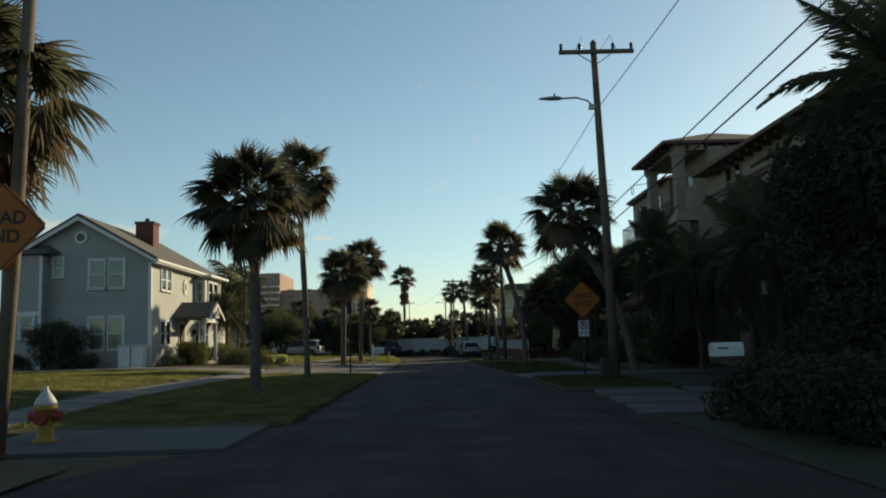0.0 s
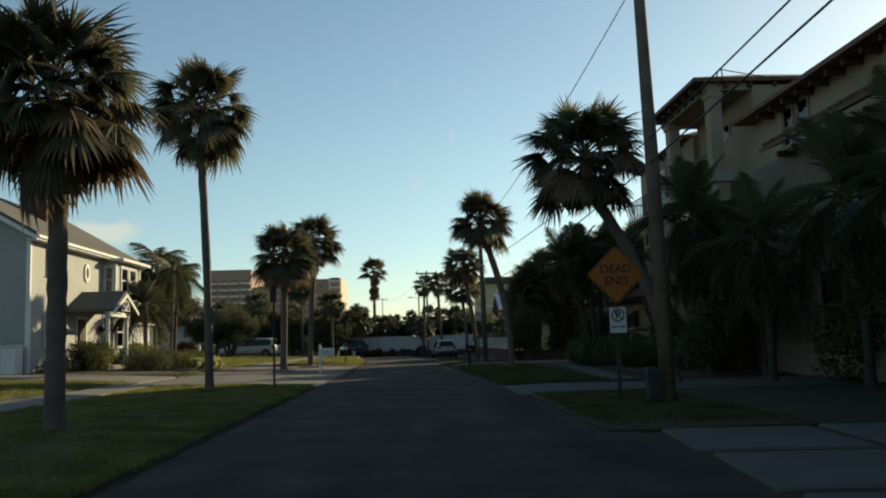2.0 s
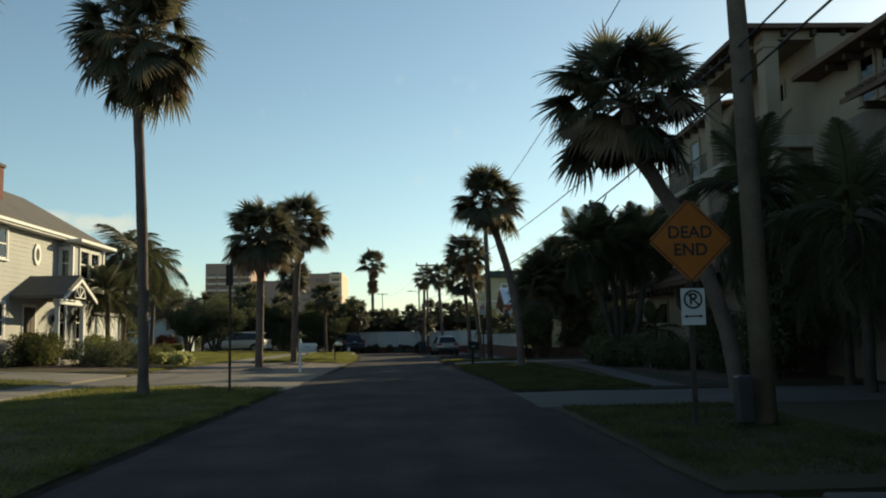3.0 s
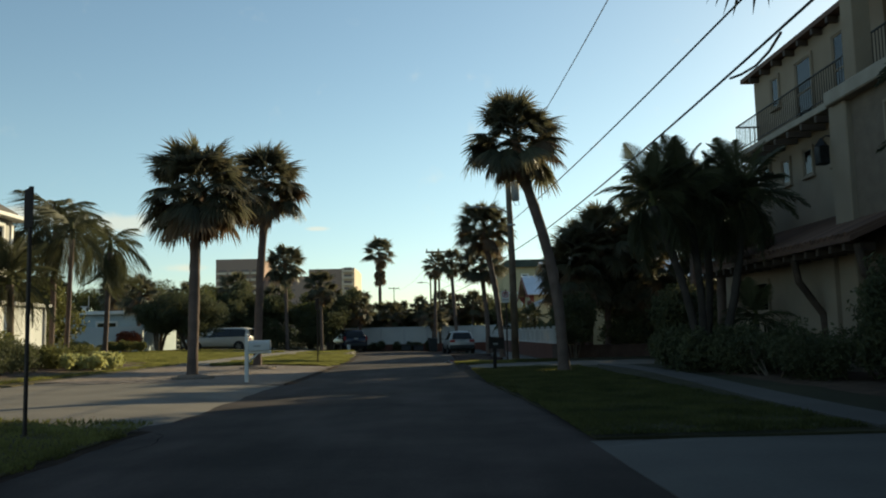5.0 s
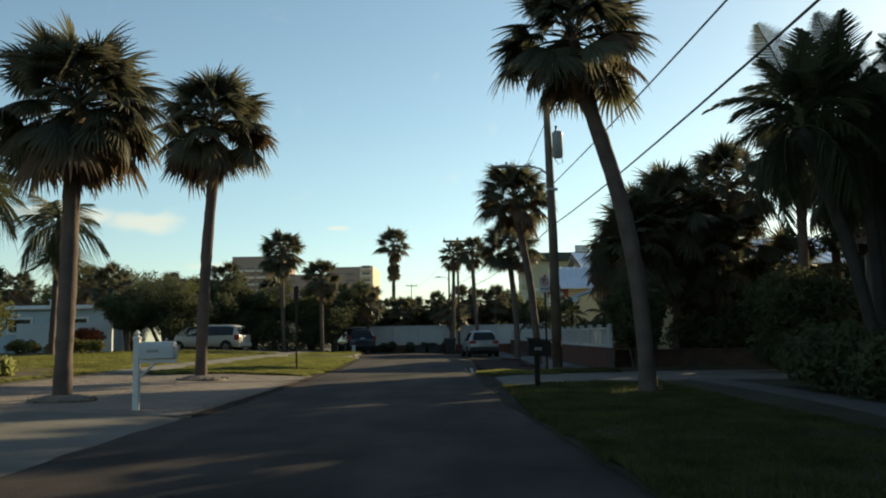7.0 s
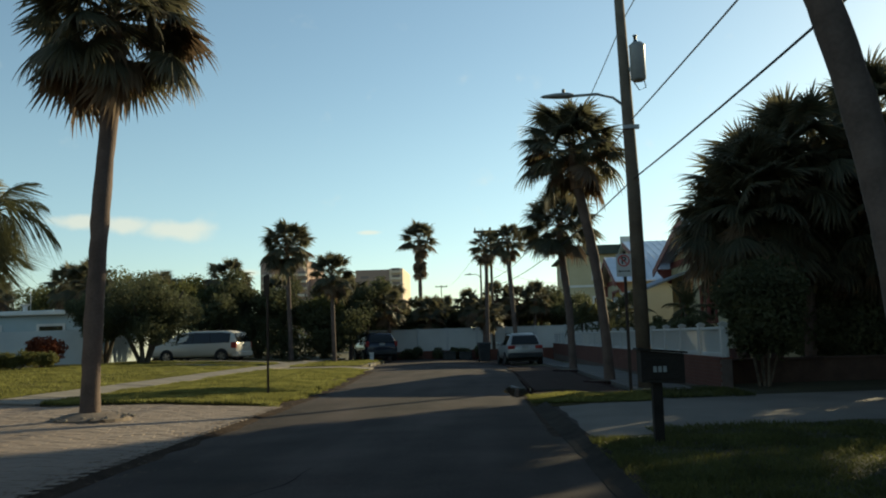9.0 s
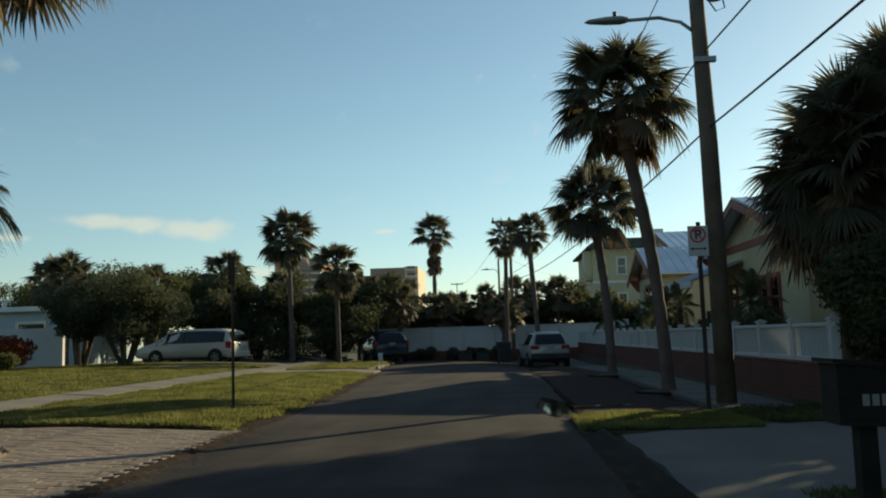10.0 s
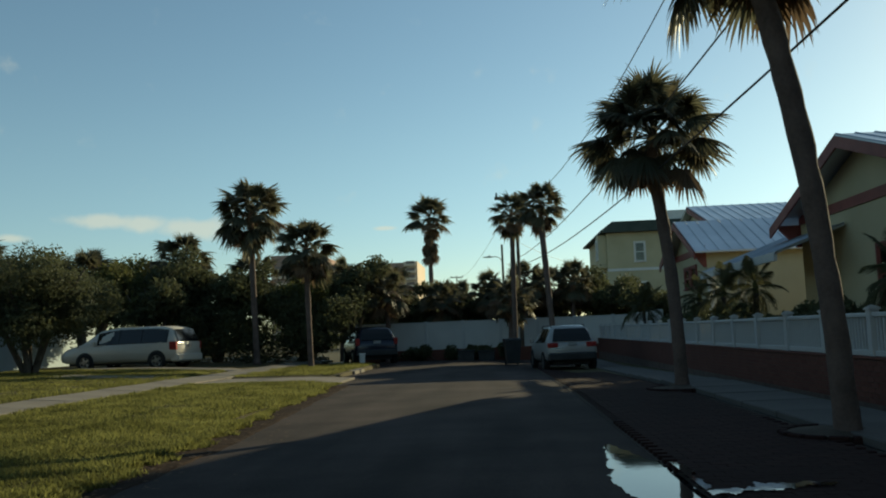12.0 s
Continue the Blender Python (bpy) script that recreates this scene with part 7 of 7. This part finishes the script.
def broad_tree(name, label, at, height, spread, seed, material, count=7000, size=0.13, low=0.35):
    """A spreading tree: forked trunk, limbs and clumps of leaves at their ends."""
    rg = random.Random(seed)
    ob = thing(name, at, label, "tree")
    bm = bmesh.new()
    blobs = []
    for k in range(5):
        a = 2 * math.pi * k / 5 + rg.uniform(-0.3, 0.3)
        r = spread * rg.uniform(0.35, 0.7)
        e = Vector((r * math.cos(a), r * math.sin(a), height * rg.uniform(0.6, 0.8)))
        mid = Vector((e.x * 0.4, e.y * 0.4, height * 0.35))
        tube(bm, [(0.12 * math.cos(a), 0.12 * math.sin(a), -0.1), mid, e], [0.11, 0.08, 0.03], 7)
        for j in range(5):
            t = rg.uniform(0.3, 1.0)
            c = mid.lerp(e, t) + Vector((rg.uniform(-1, 1), rg.uniform(-1, 1), rg.uniform(-0.5, 0.5))) * spread * 0.35
            c.z = max(c.z, height * low)
            tube(bm, [mid.lerp(e, t * 0.8), c], [0.04, 0.012], 5)
            q = spread * rg.uniform(0.2, 0.36)
            blobs.append((c.x, c.y, c.z, q, q, q * 0.75))
    part("trunk", bm, BARK, ob, "forked bark trunk with limbs")
    lf = new("crown", leaf_mesh("crown", blobs, count, size, material, seed, 0.3))
    lf.parent = ob
    return ob


# added trees, mostly hidden, that keep the sun off the right lawn
for k, (x, y, h, s) in enumerate(((14.4, 50.8, 8.2, 2.6), (16.8, 54.5, 9.0, 3.0), (15.6, 56.6, 7.0, 2.2), (18.5, 50.5, 9.5, 3.0))):
    broad_tree("garden_tree", "tall dark tree added beyond the mansion's corner to block sun", (x, y, 0.05), h, s, 60 + k, LEAF_DARK, 15000, 0.1, 0.3)
# added tree, mostly out of view, that cuts sky light over the hedge
broad_tree("garden_tree", "tall dark leafy tree added by the street corner to block sky light", (9.0, 8.6, 0.05), 8.0, 2.9, 66, LEAF_SHADE, 22000, 0.09, 0.3)
broad_tree("spreading_tree", "dense dark green spreading tree before the bungalow", (-14.2, 74.2, 0.47), 4.2, 3.1, 1, LEAF_DARK, 34000, 0.065, 0.32)
broad_tree("spreading_tree", "dense dark green spreading tree before the bungalow", (-16.3, 74.6, 0.47), 3.6, 1.8, 2, LEAF_DARK, 26000, 0.065, 0.12)
broad_tree("garden_tree", "tall dark leafy tree beside the house", (-17.2, 54.0, 0.45), 7.9, 2.7, 7, LEAF, 22000, 0.085, 0.2)
for k, (x, y, h, s) in enumerate(((-16.8, 83.2, 4.4, 2.6), (-12.2, 86.5, 5.0, 2.8), (-15.8, 88.5, 5.6, 3.2), (-20.5, 91, 6.0, 3.5), (-25.5, 92, 6.4, 3.8), (-31, 94, 5.4, 3.8), (-8.4, 87.5, 4.4, 2.2), (-6.4, 89.0, 4.6, 2.2), (-38, 96, 5.6, 4.0), (-18.9, 61.5, 5.0, 2.5), (-24.0, 66.0, 5.2, 3.2), (-13.8, 84.0, 4.2, 2.4))):
    broad_tree("background_tree", "dark green garden tree behind the lawns", (x, y, 0.3), h * 1.12, s, 20 + k, LEAF_DARK if k % 2 else LEAF, 14000, 0.1, 0.1)
shrub("hedge", "tall dark hedge beside the driveway's end", "hedge", (-10.0, 85.8, 0.3), clumps(24, 34, 4.2, 0.9, 0.4, 3.0, 0.9), 30000, 0.085, LEAF_DARK, 24)
for k, (x, y, h, s) in enumerate(((-4.2, 96.5, 4.0, 2.4), (-0.4, 97.5, 3.8, 2.4), (3.4, 98, 3.6, 2.4), (6.8, 97, 4.2, 2.6), (9.5, 95.5, 4.6, 2.6), (12.5, 98, 4.4, 2.8), (-8.0, 98, 4.6, 2.8), (10.0, 101, 4.4, 2.6))):
    broad_tree("background_tree", "dark garden tree behind the end wall", (x, y, 0.0), h * (1.2 if x < 9 else 0.88), s, 40 + k, LEAF_DARK, 11000, 0.12, 0.1)
for k, (x, y, z, s) in enumerate(((-7.8, 94, 4.3, 1.5), (-5.2, 95, 4.0, 1.4), (2.2, 95.0, 3.9, 1.3), (4.8, 94.6, 3.7, 1.3), (-2.4, 94.2, 2.9, 1.4), (-19, 78.6, 4.4, 1.5), (-22.5, 84, 4.8, 1.5), (-28.5, 86, 4.6, 1.6), (0.9, 93.4, 3.0, 1.2))):
    sabal((x, y, 0.05), (x + 0.1, y, z - 0.7), z, s, 90 + k, "distant cabbage palm among the trees", 28, 4, 0.13, fans=FAR_FANS)
# woods closing the view all round
rg = random.Random(77)
belt = [(rg.uniform(-160, 150), 150 + rg.uniform(0, 40), rg.uniform(0.5, 3.5), 5, 4, rg.uniform(2.0, 3.6)) for k in range(90)]
belt += [(-48 - rg.uniform(0, 8), rg.uniform(-20, 130), rg.uniform(1, 4), 4, 4, rg.uniform(2.5, 4)) for k in range(40)]
belt += [(34 + rg.uniform(0, 10), rg.uniform(50, 150), rg.uniform(1, 4), 4, 4, rg.uniform(2.5, 4)) for k in range(30)]
belt += [(rg.uniform(-60, 60), -50 - rg.uniform(0, 10), rg.uniform(1, 4), 4, 4, rg.uniform(2.5, 4)) for k in range(30)]
tagged(new("far_trees", leaf_mesh("far_trees", belt, 42000, 0.5, LEAF_DARK, 77, 0.2)), "distant dark belt of trees", "woods", kind="stuff")

# planting rings round the palms
peb = []
for s in range(4):
    bm = bmesh.new()
    bmesh.ops.create_icosphere(bm, subdivisions=1, radius=0.05)
    for vt in bm.verts:
        vt.co *= 0.75 + 0.5 * noise.noise(vt.co * 30 + Vector((s, 0, 0)))
        vt.co.z *= 0.6
    peb.append(mesh_ob("pebble", bm, CONCRETE))
for x, y, r, z in ((-5.28, 42.14, 0.55, 0.13), (-4.88, 48.75, 0.6, 0.13)):
    ring_t = thing("planting_ring", (x, y, z), "ring of pale pebbles round the palm's foot", "planting ring", "planting rings")
    part("gravel_bed", tube(bmesh.new(), [(0, 0, -0.05), (0, 0, 0.02), (0, 0, 0.1)], [r, r * 0.97, r * 0.45], 24), BEDDING, ring_t)
    rgp = random.Random(int(y))
    for k in range(60):
        a, q = rgp.uniform(0, 2 * math.pi), r * math.sqrt(rgp.uniform(0.2, 1.05))
        place("pebble", peb[k % 4], ring_t, pose(q * math.cos(a), q * math.sin(a), 0.11 - 0.085 * q / r, 0, 0, rgp.uniform(0, 360)))
edging = mesh_ob("brick", bx(-0.045, 0.045, -0.095, 0.095, -0.08, 0.03, bevel=0.012), PAVER_RED)
for x, y, r, z in ((4.1, 56.75, 0.52, 0.05), (3.9, 63.5, 0.5, 0.05)):
    ring_t = thing("planting_ring", (x, y, z), "low dark brick ring filled with soil", "planting ring", "planting rings")
    part("soil_fill", tube(bmesh.new(), [(0, 0, -0.05), (0, 0, 0.015), (0, 0, 0.05)], [r, r * 0.97, r * 0.4], 24), SOIL, ring_t)
    for k in range(16):
        a = 2 * math.pi * k / 16
        place("brick", edging, ring_t, pose((r + 0.03) * math.cos(a), (r + 0.03) * math.sin(a), 0.0, 0, 0, math.degrees(a) + (k * 37 % 7) - 3))

# ---- grass blades on the near lawns ----
def blades(name, areas, seed, h=0.052, material=BLADE, label="short green grass blades on the verge"):
    rg = np.random.default_rng(seed)
    vs = []
    for x0, x1, y0, y1, n in areas:
        x, y = rg.uniform(x0, x1, n), rg.uniform(y0, y1, n)
        z = np.array([lift(a, b) for a, b in zip(x, y)]) - 0.01
        a, w = rg.uniform(0, 2 * np.pi, n), rg.uniform(0.007, 0.018, n)
        lean_x, lean_y = rg.normal(0, 0.035, n), rg.normal(0, 0.035, n)
        clump = np.array([0.6 + 0.9 * max(0.0, 0.5 + noise.noise(Vector((a * 1.3, b * 1.3, seed)))) for a, b in zip(x, y)])
        hh = h * clump * rg.uniform(0.5, 1.25, n)
        vs.append(np.stack([np.stack([x - w * np.cos(a), y - w * np.sin(a), z], 1), np.stack([x + w * np.cos(a), y + w * np.sin(a), z], 1), np.stack([x + lean_x, y + lean_y, z + hh], 1)], 1).reshape(-1, 3))
    v = np.concatenate(vs)
    ob = new(name, from_arrays(name, v.tolist(), np.arange(len(v)).reshape(-1, 3).tolist(), material))
    return tagged(ob, label, "grass", kind="stuff")


blades("grass", [(-7.3, -2.9, 51.85, 60, 95000), (-7.3, -3.3, 60, 69.4, 58000), (-7.3, -2.72, 10, 31, 64000), (-17, -8.5, 50, 76.4, 155000), (-7.5, -4.4, 73.4, 83, 24000), (-8.9, -8.6, 38, 52, 3000), (-18, -8.8, 12, 32.7, 90000), (1.9, 4.05, 50.55, 52.45, 16000)], 5)
blades("grass", [(4.1, 5.8, 51.0, 53, 5000), (3.0, 5.6, 45, 46.4, 4000), (2.55, 4.95, 28.6, 45.2, 60000), (4.95, 5.6, 28.7, 46.0, 13000), (2.5, 2.62, 33.0, 45.3, 3500), (2.4, 2.52, 35.2, 45.3, 3000), (2.3, 2.42, 37.0, 45.3, 2600), (2.2, 2.32, 38.6, 45.3, 2000), (2.8, 5.5, 17, 24, 12000)], 6, material=BLADE_SHADE, label="green grass blades, their colour darkened for the lawn's shade")

# frayed tufts past the lawn's edge
rg = np.random.default_rng(9)
fv = []
for y0, y1, n in ((51.8, 69.6, 30000), (9.7, 30, 24000)):
    x, y = -3.05 + np.abs(rg.normal(0, 0.17, n)), rg.uniform(y0, y1, n)
    keep = np.array([noise.noise(Vector((0.4, b * 1.9, 1))) * 0.3 + noise.noise(Vector((a * 5, b * 5, 1))) * 0.15 + 0.2 > a + 3.05 for a, b in zip(x, y)])
    x, y = x[keep], y[keep]
    n = len(x)
    x = x - np.maximum(0, y - 58) * 0.055
    a, w, hh = rg.uniform(0, 6.3, n), rg.uniform(0.007, 0.016, n), rg.uniform(0.03, 0.08, n)
    zz = np.full(n, 0.005)
    fv.append(np.stack([np.stack([x - w * np.cos(a), y - w * np.sin(a), zz], 1), np.stack([x + w * np.cos(a), y + w * np.sin(a), zz], 1), np.stack([x + rg.normal(0, 0.04, n), y + rg.normal(0, 0.04, n), zz + hh], 1)], 1).reshape(-1, 3))
fv = np.concatenate(fv)
tagged(new("grass", from_arrays("grass", fv.tolist(), np.arange(len(fv)).reshape(-1, 3).tolist(), BLADE)), "frayed grass tufts at the asphalt's edge", "grass", kind="stuff")

# ---- paving laid last ----
def paving(name, label, x0, x1, y0, y1, z, material, near, seed, uneven=0.003):
    """Running-bond pavers: the nearest 300 are pieces, the rest one mesh."""
    ob = thing(name, (0, 0, 0), label, "paving", kind="structure")
    me = mesh_ob("paver", bx(-0.107, 0.107, -0.0545, 0.0545, -0.05, 0.0, bevel=0.004), material)
    rg = random.Random(seed)
    v, f, cnt = [], [], 0
    ny, nx = int((y1 - y0) / 0.113), int((x1 - x0) / 0.218)
    for j in range(ny):
        for i in range(nx):
            x, y = x0 + 0.109 + 0.218 * i + (0.109 if j % 2 else 0), y0 + 0.056 + 0.113 * j
            zz = z + rg.uniform(-uneven, uneven) + lift(x, y) - lift(-2.8)
            if cnt < 300 and near[0] < x < near[1] and near[2] < y < near[3]:
                place("paver", me, ob, pose(x, y, zz, 0, 2.7 if -5 < x < -2.9 else 0, rg.uniform(-0.8, 0.8)))
                cnt += 1
            else:
                k = len(v)
                for w, h, drop in ((0.1055, 0.053, 0.0), (0.108, 0.0557, 0.005)):
                    v += [(x + a * w, y + b * h, zz + lift(x + a * w) - lift(x) - drop) for a, b in ((-1, -1), (1, -1), (1, 1), (-1, 1))]
                f += [(k, k + 1, k + 2, k + 3), (k, k + 4, k + 5, k + 1), (k + 1, k + 5, k + 6, k + 2), (k + 2, k + 6, k + 7, k + 3), (k + 3, k + 7, k + 4, k)]
    rest = new("paver_field", from_arrays("paver_field", v, f, material))
    rest.parent = ob
    tagged(rest, kind="stuff")


paving("paver_driveway", "sunlit clay paver driveway apron", -8.4, -2.65, 40.25, 51.75, 0.032, PAVER, (-4.3, -2.6, 45.6, 49.5), 1)
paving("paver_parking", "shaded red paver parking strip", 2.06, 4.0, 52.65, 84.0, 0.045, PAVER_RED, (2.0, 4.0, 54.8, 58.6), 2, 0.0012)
